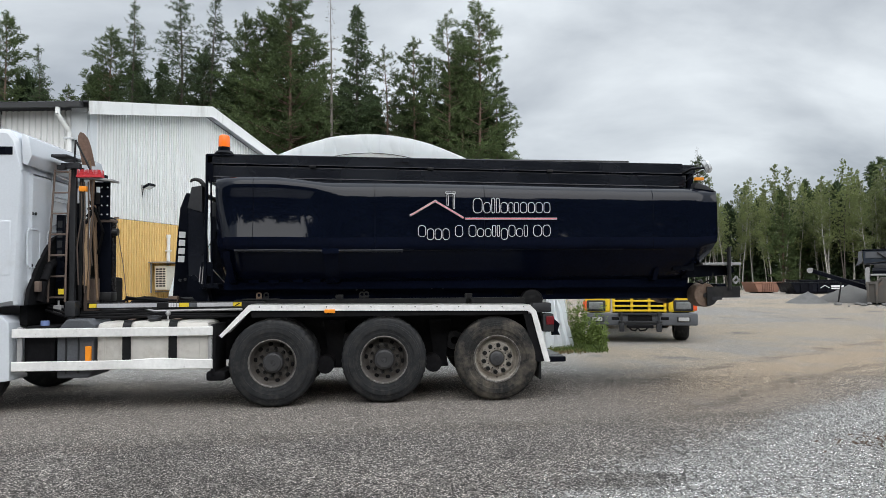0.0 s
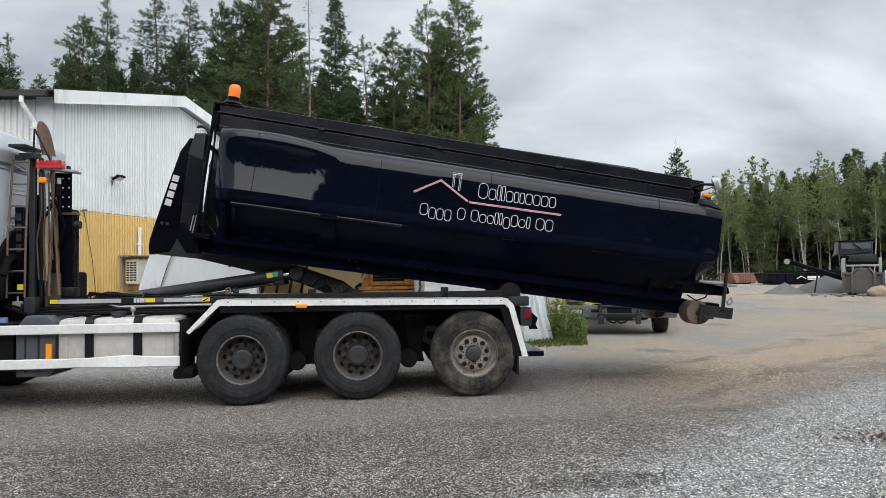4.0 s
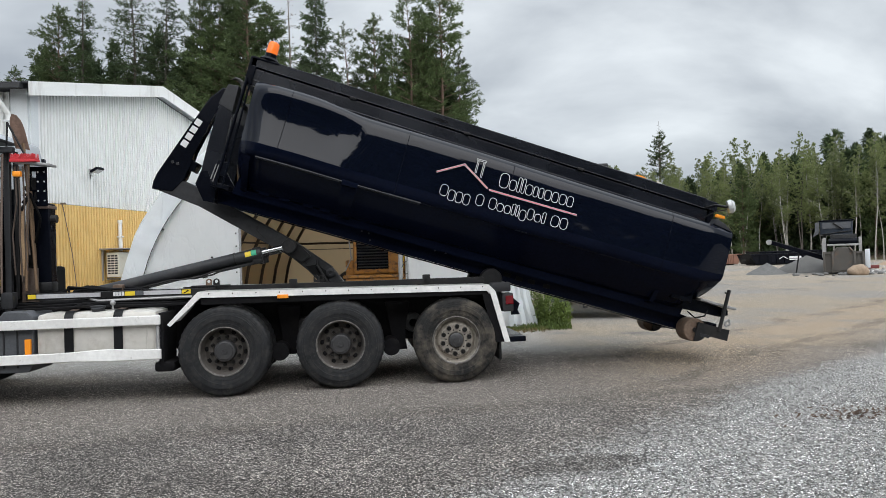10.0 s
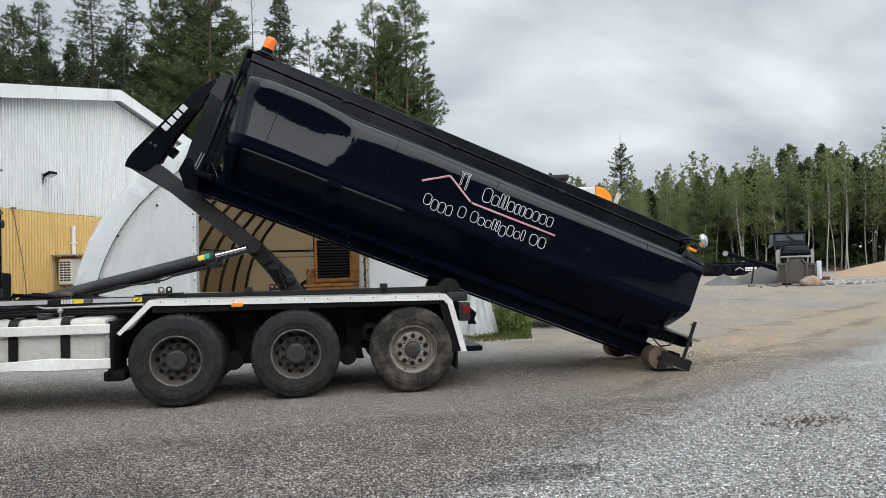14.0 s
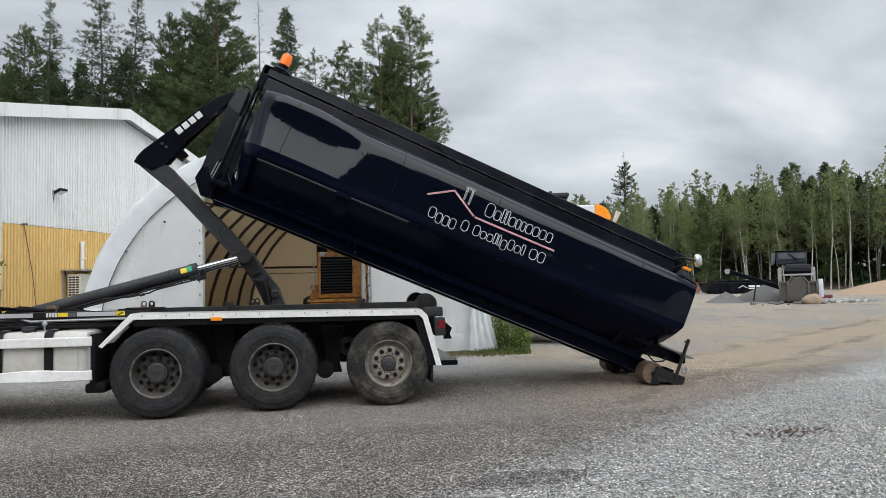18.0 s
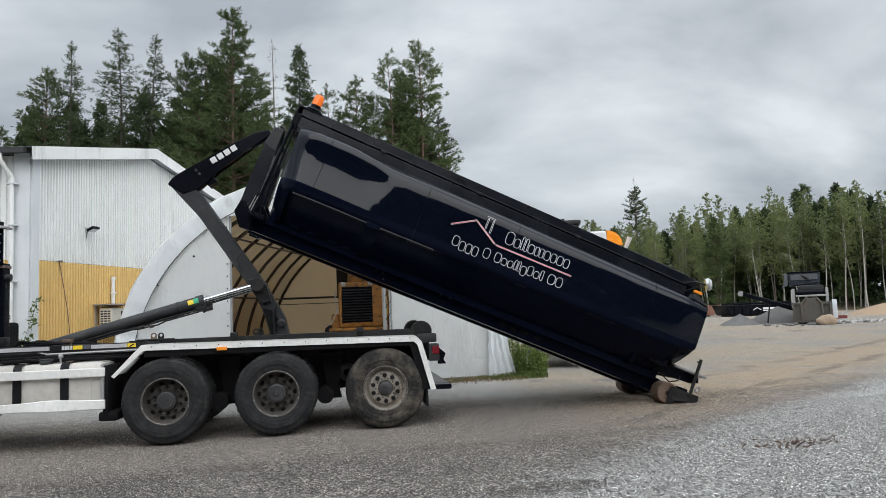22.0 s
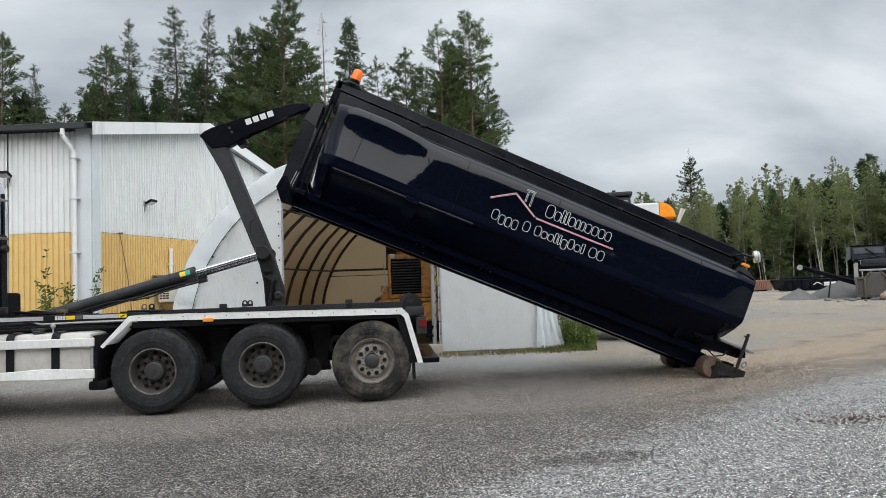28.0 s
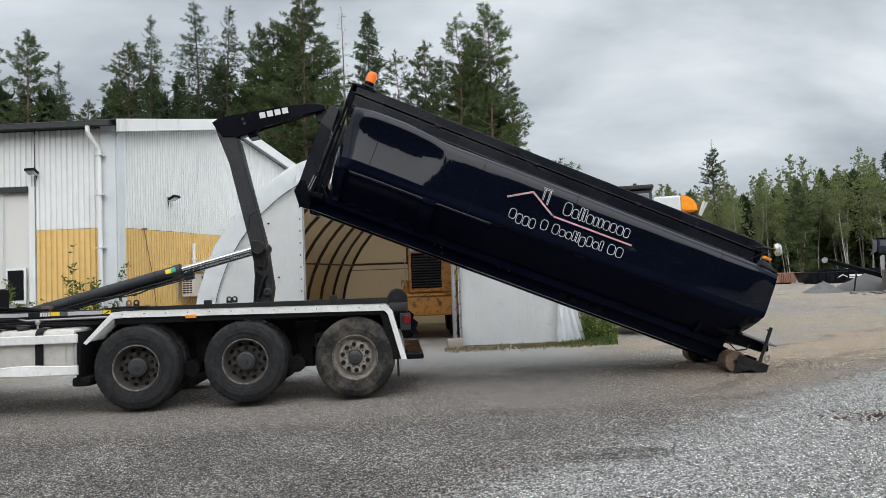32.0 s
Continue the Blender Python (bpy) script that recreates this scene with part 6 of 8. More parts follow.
part("spade_handle", Shape().rod((-2.45, 0.7, 1.55), (-2.5, 0.72, 2.55), 0.022), WOOD, TRUCK)
s = Shape().grid([[(-2.5 + 0.2 * u, 0.66 + 0.03 * u * u, 1.58 - 0.42 * v + 0.0) for u in np.linspace(-0.5, 0.5, 6)] for v in np.linspace(0, 1, 6)])
bmesh.ops.solidify(s.bm, geom=s.bm.faces[:], thickness=0.006)
part("spade_blade", s, BRONZE_STEEL, TRUCK, "dull brown spade blade")
part("panel_board", Shape().path([(-2.72, 0.6, 2.92), (-2.70, 0.6, 3.40), (-2.47, 0.6, 2.93)], 0.013, 6), BLACK_STEEL, TRUCK, "thin black triangular frame")
for k in range(4):
    part("strap", Shape().path([(-2.56, 0.6 + 0.04 * k, 2.3 + 0.1 * k), (-2.45, 0.6, 2.5), (-2.36, 0.66, 2.2), (-2.44, 0.7, 1.9)], 0.018, 6), CHASSIS, TRUCK)
for k, (xa, xb, zb) in enumerate(((-2.58, -2.56, 1.4), (-2.53, -2.5, 1.55), (-2.48, -2.47, 1.75), (-2.62, -2.64, 1.5))):
    part("hanging_strap", Shape().path([(xa, 0.6, 2.85), (xa + 0.02, 0.58, 2.4), (xb - 0.02, 0.59, 2.0), (xb, 0.6, zb)], 0.010, 6), STRAP_BROWN, TRUCK, "dusty brown hanging strap")
part("letter_panel", Shape().box(-2.94, -2.76, 0.9, 0.94, 1.6, 2.6, 0.01), BLACK_SATIN, TRUCK)

# hook arm: main beam and upright jib, turning about its rear pivot
px, pz = ARM_PIVOT[0], ARM_PIVOT[2]
ARM = part("hook_arm", Shape().prism([(px + 0.1, pz - 0.1), (px + 0.12, pz + 0.02), (px + 0.06, pz + 0.1), (px - 0.32, pz + 0.255), (px - 0.9, pz + 0.31), (-1.2, pz + 0.31), (-1.38, pz + 0.26), (-1.54, pz + 0.22), (-1.55, pz + 0.02), (-1.36, pz + 0.04), (-0.9, pz + 0.1), (px - 0.85, pz + 0.1), (px - 0.55, pz + 0.07), (px - 0.12, pz - 0.09)], 1.1, 1.4, 0.02),
           GREY_STEEL, TRUCK, "dusty dark grey hook lift arm", at=ARM_PIVOT)
part("recess", Shape().prism([(px - 0.62, pz + 0.085), (px - 0.5, pz + 0.18), (px - 0.36, pz + 0.17), (px - 0.22, pz + 0.05), (px - 0.2, pz - 0.04), (px - 0.5, pz + 0.05)], 1.085, 1.099), CHASSIS, ARM, "grimy open recess")
for u, w in ((0.0, 0.16), (0.62, 0.12)):
    part("weld_edge", Shape().path([(px - 0.62 - u, 1.1, pz + 0.12 + 0.02 * u), (px - 0.7 - u - w, 1.098, pz + 0.2), (px - 0.72 - u - w, 1.1, pz + 0.29)], 0.008, 6), BLACK_STEEL, ARM)
part("lock_hub", Shape().lathe([(0.06, 0.03), (0.06, -0.005), (0.05, -0.012), (0.026, -0.012), (0.022, 0.0), (0.001, 0.0)], 1.06, 1.27, 24, 1.075), GREY_STEEL, ARM, "round lock hub")
jib = part("jib", Shape().prism([(-1.55, pz + 0.0), (-1.3, pz + 0.1), (-1.24, pz + 0.34), (-1.27, pz + 0.52), (-1.325, 1.8), (-1.335, 2.4), (-1.325, 2.66), (-1.345, 2.76), (-1.42, 2.76), (-1.5, 2.55), (-1.535, 2.1), (-1.59, 1.3), (-1.585, 1.2)], 1.085, 1.27, 0.02), BLACK_SATIN, ARM, "black jib with a white maker's mark")
for k in range(4):
    z = 1.80 + 0.112 * k
    xm = -1.478 + 0.02 * (z - 1.8) / 0.5
    part("mark", Shape().prism([(xm - 0.043, z), (xm + 0.043, z - 0.004), (xm + 0.047, z + 0.082), (xm - 0.039, z + 0.086)], 1.078, 1.0835, 0.002), WHITE_INK, ARM, "white maker's mark as bars")
for xb, zb in ((-1.49, 1.55), (-1.42, 1.56)):
    part("bolt", Shape().rod((xb, 1.07, zb), (xb, 1.1, zb), 0.02), GREY_STEEL, ARM)
part("stop_block", Shape().box(-1.33, -1.2, 1.12, 1.38, 1.56, 1.70, 0.015), BLACK_SATIN, ARM, "black stop block on the jib")
hk = [(-1.22, 1.2, 2.6), (-1.2, 1.2, 2.74), (-1.195, 1.2, 2.83), (-1.215, 1.2, 2.9), (-1.26, 1.2, 2.95), (-1.32, 1.2, 2.968), (-1.365, 1.2, 2.958), (-1.385, 1.2, 2.935)]
s = Shape()
for k, (a, b) in enumerate(zip(hk, hk[1:])):
    s.rod(a, b, 0.044 - 0.004 * k, 0.040 - 0.004 * k, 10).ball(b, 0.040 - 0.004 * k, sub=1)
part("hook", s.box(-1.38, -1.2, 1.16, 1.24, 2.58, 2.7, 0.02), BLACK_STEEL, ARM, "black steel hook with a curved tip")
part("arm_pin", Shape().rod((ARM_PIN[0], 0.93, ARM_PIN[2]), (ARM_PIN[0], 1.57, ARM_PIN[2]), 0.05, seg=20), BLACK_STEEL, ARM)
for y, sg in ((0.925, 1), (1.575, -1)):
    part("pin_boss", Shape().lathe([(0.095, 0.07), (0.095, 0.008), (0.085, 0.0), (0.062, 0.0), (0.056, 0.01), (0.04, 0.01), (0.036, 0.002), (0.001, 0.002)], ARM_PIN[0], ARM_PIN[2], 32, y, sg), BLACK_STEEL, ARM, "round pin boss with a raised rim")
part("pin_cheek", Shape().prism([(0.27, pz + 0.14), (0.33, pz + 0.3), (0.5, pz + 0.315), (0.72, pz + 0.24), (0.66, pz + 0.1), (0.45, pz + 0.1)], 1.03, 1.09, 0.012), BLACK_STEEL, ARM)
part("lock_lever", Shape().path([(0.82, 1.06, pz + 0.24), (0.86, 1.05, pz + 0.17), (1.12, 1.05, pz + 0.02), (1.22, 1.06, pz + 0.02)], 0.02, 8), BLACK_STEEL, ARM)
part("pivot_pin", Shape().rod((px, 0.98, pz), (px, 1.52, pz), 0.055, seg=20), GREY_STEEL, ARM)
part("pivot_tower", Shape().prism([(px - 0.2, 0.98), (px + 0.25, 0.98), (px + 0.12, pz + 0.1), (px - 0.1, pz + 0.1)], 0.94, 1.02, 0.01), BLACK_STEEL, TRUCK)

# lift cylinders
bx, bz = CYL_BASE[0], CYL_BASE[2]
for y in CYL_Y:
    br = part("cylinder_barrel", Shape().rod((bx, y, bz), (bx + 2.2, y, bz), 0.083, seg=28).rod((bx + 2.2, y, bz), (bx + 2.3, y, bz), 0.09, seg=28).rod((bx + 2.285, y, bz), (bx + 2.31, y, bz), 0.082, 0.06, seg=28).rod((bx, y - 0.1, bz), (bx, y + 0.1, bz), 0.09, seg=20),
              GREY_STEEL, TRUCK, "dusty dark grey lift cylinder", at=(bx, y, bz))
    part("cylinder_pipe", Shape().path([(bx + 0.3, y - 0.06, bz - 0.075), (bx + 1.1, y - 0.065, bz - 0.07), (bx + 1.25, y - 0.06, bz - 0.1), (bx + 1.5, y - 0.05, bz - 0.115), (bx + 1.62, y - 0.05, bz - 0.095), (bx + 2.24, y - 0.03, bz - 0.105)], 0.012, 7).rod((bx + 1.38, y - 0.05, bz - 0.112), (bx + 1.44, y - 0.05, bz - 0.114), 0.02, seg=8), BLACK_STEEL, br, "thin hydraulic pipe")
    part("pipe_clamp", Shape().rod((bx + 1.94, y, bz), (bx + 1.962, y, bz), 0.088, seg=28), BLACK_STEEL, br)
    part("port_block", Shape().box(bx + 2.17, bx + 2.3, y - 0.06, y + 0.04, bz - 0.13, bz - 0.06, 0.012), BLACK_STEEL, br)
    for u0, u1, m, nm in ((2.095, 2.175, YELLOW_LABEL, "yellow warning sticker"), (2.177, 2.245, GREEN_LABEL, "green sticker")):
        rr = 0.0845 if u1 < 2.2 else 0.0915
        rows = [[(bx + u, y - rr * math.cos(a), bz + rr * math.sin(a)) for u in (u0, u1)] for a in np.linspace(-0.12, 0.72, 7)]
        part("sticker", Shape().grid(rows), m, br, nm)
    BARRELS.append(br)
    rd = part("cylinder_rod", Shape().rod((ARM_PIN[0] - 1.7, y, ARM_PIN[2]), (ARM_PIN[0], y, ARM_PIN[2]), 0.042, seg=20), CHROME, TRUCK, "bright chrome cylinder rod", at=(ARM_PIN[0], y, ARM_PIN[2]))
    part("rod_eye", Shape().rod((ARM_PIN[0], y - 0.06, ARM_PIN[2]), (ARM_PIN[0], y + 0.06, ARM_PIN[2]), 0.09, seg=24), BLACK_STEEL, rd)
    RODS.append(rd)
part("cylinder_mount", Shape().box(bx - 0.12, bx + 0.1, 0.85, 1.65, 1.1, 1.24, 0.02), BLACK_STEEL, TRUCK)


# ---- black tipping box carried by the hook ----
BOX_AT = (2.4, 1.25, 1.27)
BOX = thing("dump_box", BOX_AT, "glossy black hook lift dump box with white outlined lettering", "container")
SIDE = [(0.6, 2.872), (0.2, 2.86), (0.12, 2.845), (0.065, 2.81), (0.03, 2.76), (0.012, 2.69), (0.003, 2.6), (0.0, 2.5), (0.0, 2.35), (0.0, 2.2), (0.002, 2.08), (0.012, 1.99), (0.03, 1.94), (0.055, 1.915),
        (0.075, 1.905), (0.15, 1.81), (0.3, 1.68), (0.45, 1.57), (0.6, 1.49), (0.74, 1.455)]


def box_section(x):
    """The near half of the section at x, from the top edge down to the rail."""
    drop = 0.075 * smoothstep(-0.1, 0.75, x) + 0.075 * smoothstep(0.8, 5.7, x)
    tuck = 0.36 * min(max((-0.4 - x) / 0.36, 0.0), 1.0) ** 2.4
    tail = smoothstep(5.3, 5.72, x)
    out = []
    for y, z in SIDE:
        f = min(max((z - 1.45) / 1.4, 0), 1)
        zz = z - drop * f * f
        yy = y + tuck * (0.35 + 0.65 * (1 - f)) + 0.06 * tail * tail
        # the lower hull rises towards the tail
        zz += 0.24 * min(max((x - 5.4) / 0.32, 0), 1) * max(0.0, 1 - f * 2.0)
        # dented front panel
        d = smoothstep(-0.8, -0.45, x) * (1 - smoothstep(0.15 + 0.4 * (z - 2.0), 0.85, x))
        lean = smoothstep(1.95, 2.2, z) * (0.01 + 0.148 * min(max(z - 2.05, 0), 0.42))
        yy += d * lean * (1 - smoothstep(2.55, 2.83, z))
        yy += 0.0035 * noise.noise((x * 1.3, zz * 1.6, 0.0)) if 1.95 < zz < 2.75 else 0
        out.append((x, yy, zz))
    return out


BODY_XS = list(np.concatenate([np.linspace(-0.76, -0.3, 16), np.linspace(-0.2, 1.2, 19), np.linspace(1.35, 5.0, 22), np.linspace(5.1, 5.72, 9)]))
FOLD = 10


def body_shape():
    """The glossy upper shell, from the fold over the top edge on either side."""
    s = Shape()
    near = [box_section(x)[:FOLD + 1] for x in BODY_XS]
    s.grid(near)
    s.grid([[(a, 2.5 - b, c) for a, b, c in row] for row in near])
    s.grid([[(x, 0.6, box_section(x)[0][2] - 0.01), (x, 1.9, box_section(x)[0][2] - 0.01)] for x in BODY_XS])
    return s


def hull_shape():
    """The dark lower hull between the folds, closed at both ends."""
    rows = []
    for x in BODY_XS:
        n = box_section(x)[FOLD:]
        rows.append(n + [(a, 2.5 - b, c) for a, b, c in n[::-1]])
    s = Shape().grid(rows)
    for x in (BODY_XS[0], BODY_XS[-1]):
        n = box_section(x)
        s.bm.faces.new([s.bm.verts.new(p) for p in n + [(a, 2.5 - b, c) for a, b, c in n[::-1]]])
    bmesh.ops.remove_doubles(s.bm, verts=s.bm.verts[:], dist=0.0008)
    return s


body = part("body", body_shape(), BLACK_PAINT, BOX, "glossy black curved box body")
part("hull", hull_shape(), HULL_PAINT, BOX, "dark lower hull")
# weld seams
for x in (-0.27, 1.25, 2.64, 4.84):
    pts = [(p[0], p[1] - 0.002, p[2]) for p in box_section(x)[3:13]]
    part("weld_seam", Shape().path(pts, 0.0035, 5), BLACK_SATIN, body)
# fold line and its bracket
pts = [(x, box_section(x)[13][1] - 0.002, box_section(x)[13][2] - 0.005) for x in np.linspace(-0.5, 1.6, 12)]
part("fold_bar", Shape().path(pts, 0.021, 10), RAIL_PAINT, body, "half-round bar along the fold")
pts = [(x, box_section(x)[13][1] - 0.004, box_section(x)[13][2]) for x in np.linspace(1.6, 5.0, 14)]
part("fold_bead", Shape().path(pts, 0.008, 6), BLACK_SATIN, body)
part("fold_bracket", Shape().box(0.58, 0.80, 0.03, 0.12, 1.86, 1.955, 0.02), HULL_PAINT, body)


def cross_plate(x0, x1, outline):
    """An outline across the box, in y and z, drawn out along x."""
    s = Shape()
    a = [s.bm.verts.new((x0, y, z)) for y, z in outline]
    b = [s.bm.verts.new((x1, y, z)) for y, z in outline]
    s.bm.faces.new(a)
    s.bm.faces.new(b[::-1])
    n = len(outline)
    for i in range(n):
        s.bm.faces.new((a[i], b[i], b[(i + 1) % n], a[(i + 1) % n]))
    return s


for x0, x1 in ((-0.64, -0.56), (0.60, 0.78)):
    part("gusset", cross_plate(x0, x1, [(0.06, 1.9), (0.1, 1.8), (0.44, 1.5), (0.72, 1.46), (0.3, 1.7), (0.14, 1.84)]), HULL_PAINT, BOX, "dark gusset under the fold")
part("gusset", cross_plate(4.96, 5.02, [(0.3, 1.66), (0.4, 1.5), (0.72, 1.46), (0.45, 1.6)]), HULL_PAINT, BOX)
for x in (-0.42, -0.16, 0.16, 0.38):
    part("step_plate", Shape().box(x, x + 0.14, 0.5, 0.6, 1.5, 1.62, 0.01), HULL_PAINT, BOX)
for x in (0.2, 1.7, 2.3, 4.1):
    part("drain_tab", Shape().box(x, x + 0.035, 0.5, 0.57, 1.56, 1.66, 0.006), GREY_STEEL, BOX)
part("latch_plate", Shape().box(-1.0, -0.86, 0.42, 0.47, 1.6, 1.78, 0.012).box(-0.99, -0.95, 0.41, 0.45, 1.5, 1.72, 0.008), BLACK_SATIN, BOX, "black latch plate")
part("latch_lever", Shape().rod((-0.985, 0.40, 1.5), (-0.965, 0.39, 1.72), 0.006).rod((-1.02, 0.41, 1.52), (-1.0, 0.4, 1.72), 0.007), STEEL_POST, BOX, "bare steel latch lever")
# small plates under the fold
for y0, y1 in ((0.56, 0.58), (1.92, 1.94)):
    part("skirt_plate", Shape().prism([(-0.75, 1.42), (5.5, 1.4), (5.52, 1.52), (5.4, 1.7), (-0.7, 1.72)], y0, y1), HULL_PAINT, BOX, "dark flat skirt plate")
for x in (-0.6, 0.1):
    part("step_plate", Shape().box(x, x + 0.28, 0.56, 0.66, 1.5, 1.6, 0.01), HULL_PAINT, BOX)
part("chain_box", Shape().box(5.2, 5.5, 0.3, 0.62, 1.62, 1.82, 0.02), BLACK_SATIN, BOX)
part("square_plate", Shape().box(5.38, 5.47, 0.6, 0.66, 1.47, 1.57, 0.008), GREY_STEEL, BOX)

# top rails with the rolled cover channel
for y0, sg in ((0.48, 1), (2.02, -1)):
    a, bb = sorted((y0, y0 + sg * 0.16))
    c, d = sorted((y0 + sg * 0.02, y0 + sg * 0.2))
    part("top_rail", Shape().prism([(-0.95, 3.07), (5.62, 2.94), (5.62, 3.07), (4.8, 3.09), (-0.95, 3.198)], a, bb, 0.012), RAIL_PAINT, BOX, "satin black top rail")
    part("lower_rail", Shape().prism([(-0.93, 2.83), (5.5, 2.68), (5.5, 2.925), (-0.93, 3.055)], c, d, 0.012), RAIL_PAINT, BOX)
    part("rail_gap", Shape().prism([(-0.91, 3.045), (5.48, 2.91), (5.48, 2.95), (-0.91, 3.08)], c + 0.03, d), CHASSIS, BOX)
    for za, zb, yb, r in ((3.196, 3.08, y0 + sg * 0.006, 0.007), (3.077, 2.945, y0 + sg * 0.004, 0.006), (3.053, 2.922, y0 + sg * 0.024, 0.006), (2.9, 2.77, y0 + sg * 0.022, 0.01)):
        part("rail_edge", Shape().rod((-0.91, yb, za), (5.44, yb, zb), r, seg=8), BLACK_PAINT, BOX, "glossy black rail edge")
    yy = y0 - sg * 0.003
    part("rail_tab", Shape().box(1.5, 1.7, min(yy, yy - sg * 0.006), max(yy, yy - sg * 0.006), 3.09, 3.098).box(1.5, 1.7, min(yy, yy - sg * 0.006), max(yy, yy - sg * 0.006), 3.07, 3.076), CHASSIS, BOX)
for x, z in ((0.42, 3.02), (1.98, 2.995), (3.6, 2.965)):
    part("latch", Shape().box(x - 0.04, x + 0.04, 0.465, 0.495, z, z + 0.035, 0.006), BLACK_STEEL, BOX)
part("front_header", Shape().box(-0.97, -0.87, 0.48, 2.02, 2.84, 3.196, 0.012), BLACK_SATIN, BOX)
part("rear_header", Shape().box(5.52, 5.6, 0.5, 2.0, 2.7, 3.06, 0.012), BLACK_SATIN, BOX)
part("cover_roll", Shape().grid([[(x, 0.64 + 1.22 * k / 12, 3.03 - 0.02 * x + 0.09 * math.sin(math.pi * k / 12)) for k in range(13)] for x in np.linspace(-0.85, 5.4, 9)]), BLACK_SATIN, BOX)
part("cover_rod", Shape().rod((1.1, 0.75, 3.185), (4.72, 0.75, 3.15), 0.02).box(4.66, 4.78, 0.73, 0.77, 3.08, 3.165, 0.01), BLACK_STEEL, BOX, "thin black cover rod")

# front frame with posts, bail and stays
for y0, y1 in ((0.58, 0.78), (1.72, 1.92)):
    post = part("front_post", Shape().prism([(-1.06, 1.24), (-0.92, 1.24), (-0.98, 1.55), (-1.03, 2.5), (-1.04, 2.785), (-1.165, 2.765), (-1.215, 2.5), (-1.21, 1.9), (-1.2, 1.42)], y0, y1, 0.015), RAIL_PAINT, BOX, "black front post")
    part("cap", Shape().prism([(-1.222, 2.5), (-1.025, 2.44), (-1.035, 2.795), (-1.17, 2.775)], y0 - 0.01, y1 + 0.01, 0.008), GREY_STEEL, post, "dusty grey post cap")
    part("foot_plate", Shape().prism([(-1.225, 1.42), (-1.2, 1.6), (-1.12, 1.62), (-0.95, 1.4), (-0.95, 1.24), (-1.07, 1.23)], y0 - 0.008, y0 + 0.004, 0.003), BLACK_SATIN, post, "folded foot plate")
    part("gusset", Shape().prism([(-1.0, 1.45), (-0.7, 1.45), (-1.02, 1.8)], y0 + 0.06, y1 - 0.06), BLACK_SATIN, post)
part("bail", Shape().rod((-1.12, 0.7, 2.72), (-1.12, 1.8, 2.72), 0.035, seg=16), BLACK_STEEL, BOX)
for y in (0.42, 2.08):
    part("front_stay", Shape().rod((-0.95, y, 1.46), (-0.93, y, 2.9), 0.02), BLACK_SATIN, BOX)
    part("front_strut", Shape().rod((-0.86, y, 1.46), (-0.88, y, 2.9), 0.012), BLACK_SATIN, BOX)
part("front_sill", Shape().box(-1.02, -0.78, 0.42, 2.08, 1.44, 1.5, 0.01), BLACK_SATIN, BOX)

# under-rails, rollers and tail gear
for y0, y1 in ((0.72, 0.9), (1.6, 1.78)):
    rail = part("under_rail", Shape().prism([(-1.07, 1.26), (5.95, 1.235), (5.95, 1.41), (5.6, 1.455), (-1.12, 1.465)], y0, y1, 0.008), HULL_PAINT, BOX, "black steel under-rail")
    for x, z in ((3.05, 1.345), (3.22, 1.335), (3.4, 1.34), (3.62, 1.335)):
        part("rail_slot", Shape().box(x - 0.05, x + 0.05, y0 - 0.006, y0 + 0.004, z - 0.03, z + 0.03, 0.004), CHASSIS, rail)
    for x, z in ((0.98, 1.40), (1.08, 1.395), (1.12, 1.31), (2.0, 1.41), (2.15, 1.41)):
        part("bolt", Shape().rod((x, y0 - 0.012, z), (x, y0 + 0.01, z), 0.014, seg=10), GREY_STEEL, rail)
for y0, y1 in ((0.42, 0.68), (1.82, 2.08)):
    r = part("ground_roller", Shape().lathe([(0.03, 0), (0.15, 0.0), (0.16, 0.012), (0.16, 0.248), (0.15, 0.26), (0.03, 0.26)], 5.7, 1.285, 40, y0), BROWN_RUST, BOX, "rust-brown steel ground roller")
    part("roller_pin", Shape().rod((5.7, y0 - 0.03, 1.285), (5.7, y1 + 0.06, 1.285), 0.035), BLACK_STEEL, r)
    arc = [(5.7 + 0.15 * math.cos(a), 1.285 + 0.15 * math.sin(a)) for a in np.linspace(-math.pi / 2, -0.25, 9)]
    part("roller_plate", Shape().prism([(5.7, 1.4)] + arc[:1] + arc[1:] + [(6.16, 1.25), (6.16, 1.4)], y0 - 0.05, y0 - 0.025), BLACK_STEEL, BOX, "worn black roller plate")
    part("grease_nipple", Shape().box(5.76, 5.9, y0 - 0.06, y0 - 0.05, 1.22, 1.26, 0.004), GREY_STEEL, BOX)
    part("roller_block", Shape().box(5.86, 6.14, y0 - 0.02, y0 + 0.3, 1.26, 1.38, 0.02), BLACK_SATIN, BOX)
part("tail_beam", Shape().box(5.85, 5.98, 0.4, 2.1, 1.3, 1.44, 0.015), BLACK_SATIN, BOX)
part("tail_pipe", Shape().rod((6.05, 0.42, 1.63), (6.05, 2.08, 1.63), 0.05, seg=16), BLACK_SATIN, BOX)
part("tail_arm", Shape().prism([(5.4, 1.7), (6.12, 1.68), (6.16, 1.6), (6.05, 1.55), (5.4, 1.52)], 0.5, 0.58, 0.01), BLACK_SATIN, BOX)
part("tail_ledge", Shape().box(5.66, 6.2, 0.4, 0.6, 1.69, 1.725, 0.008), STEEL_POST, BOX)
pole = part("tail_pole", Shape().rod((6.01, 0.36, 1.36), (6.01, 0.36, 1.93), 0.025).rod((5.96, 0.36, 1.88), (6.03, 0.36, 1.88), 0.012), BLACK_STEEL, BOX, "short black support pole")
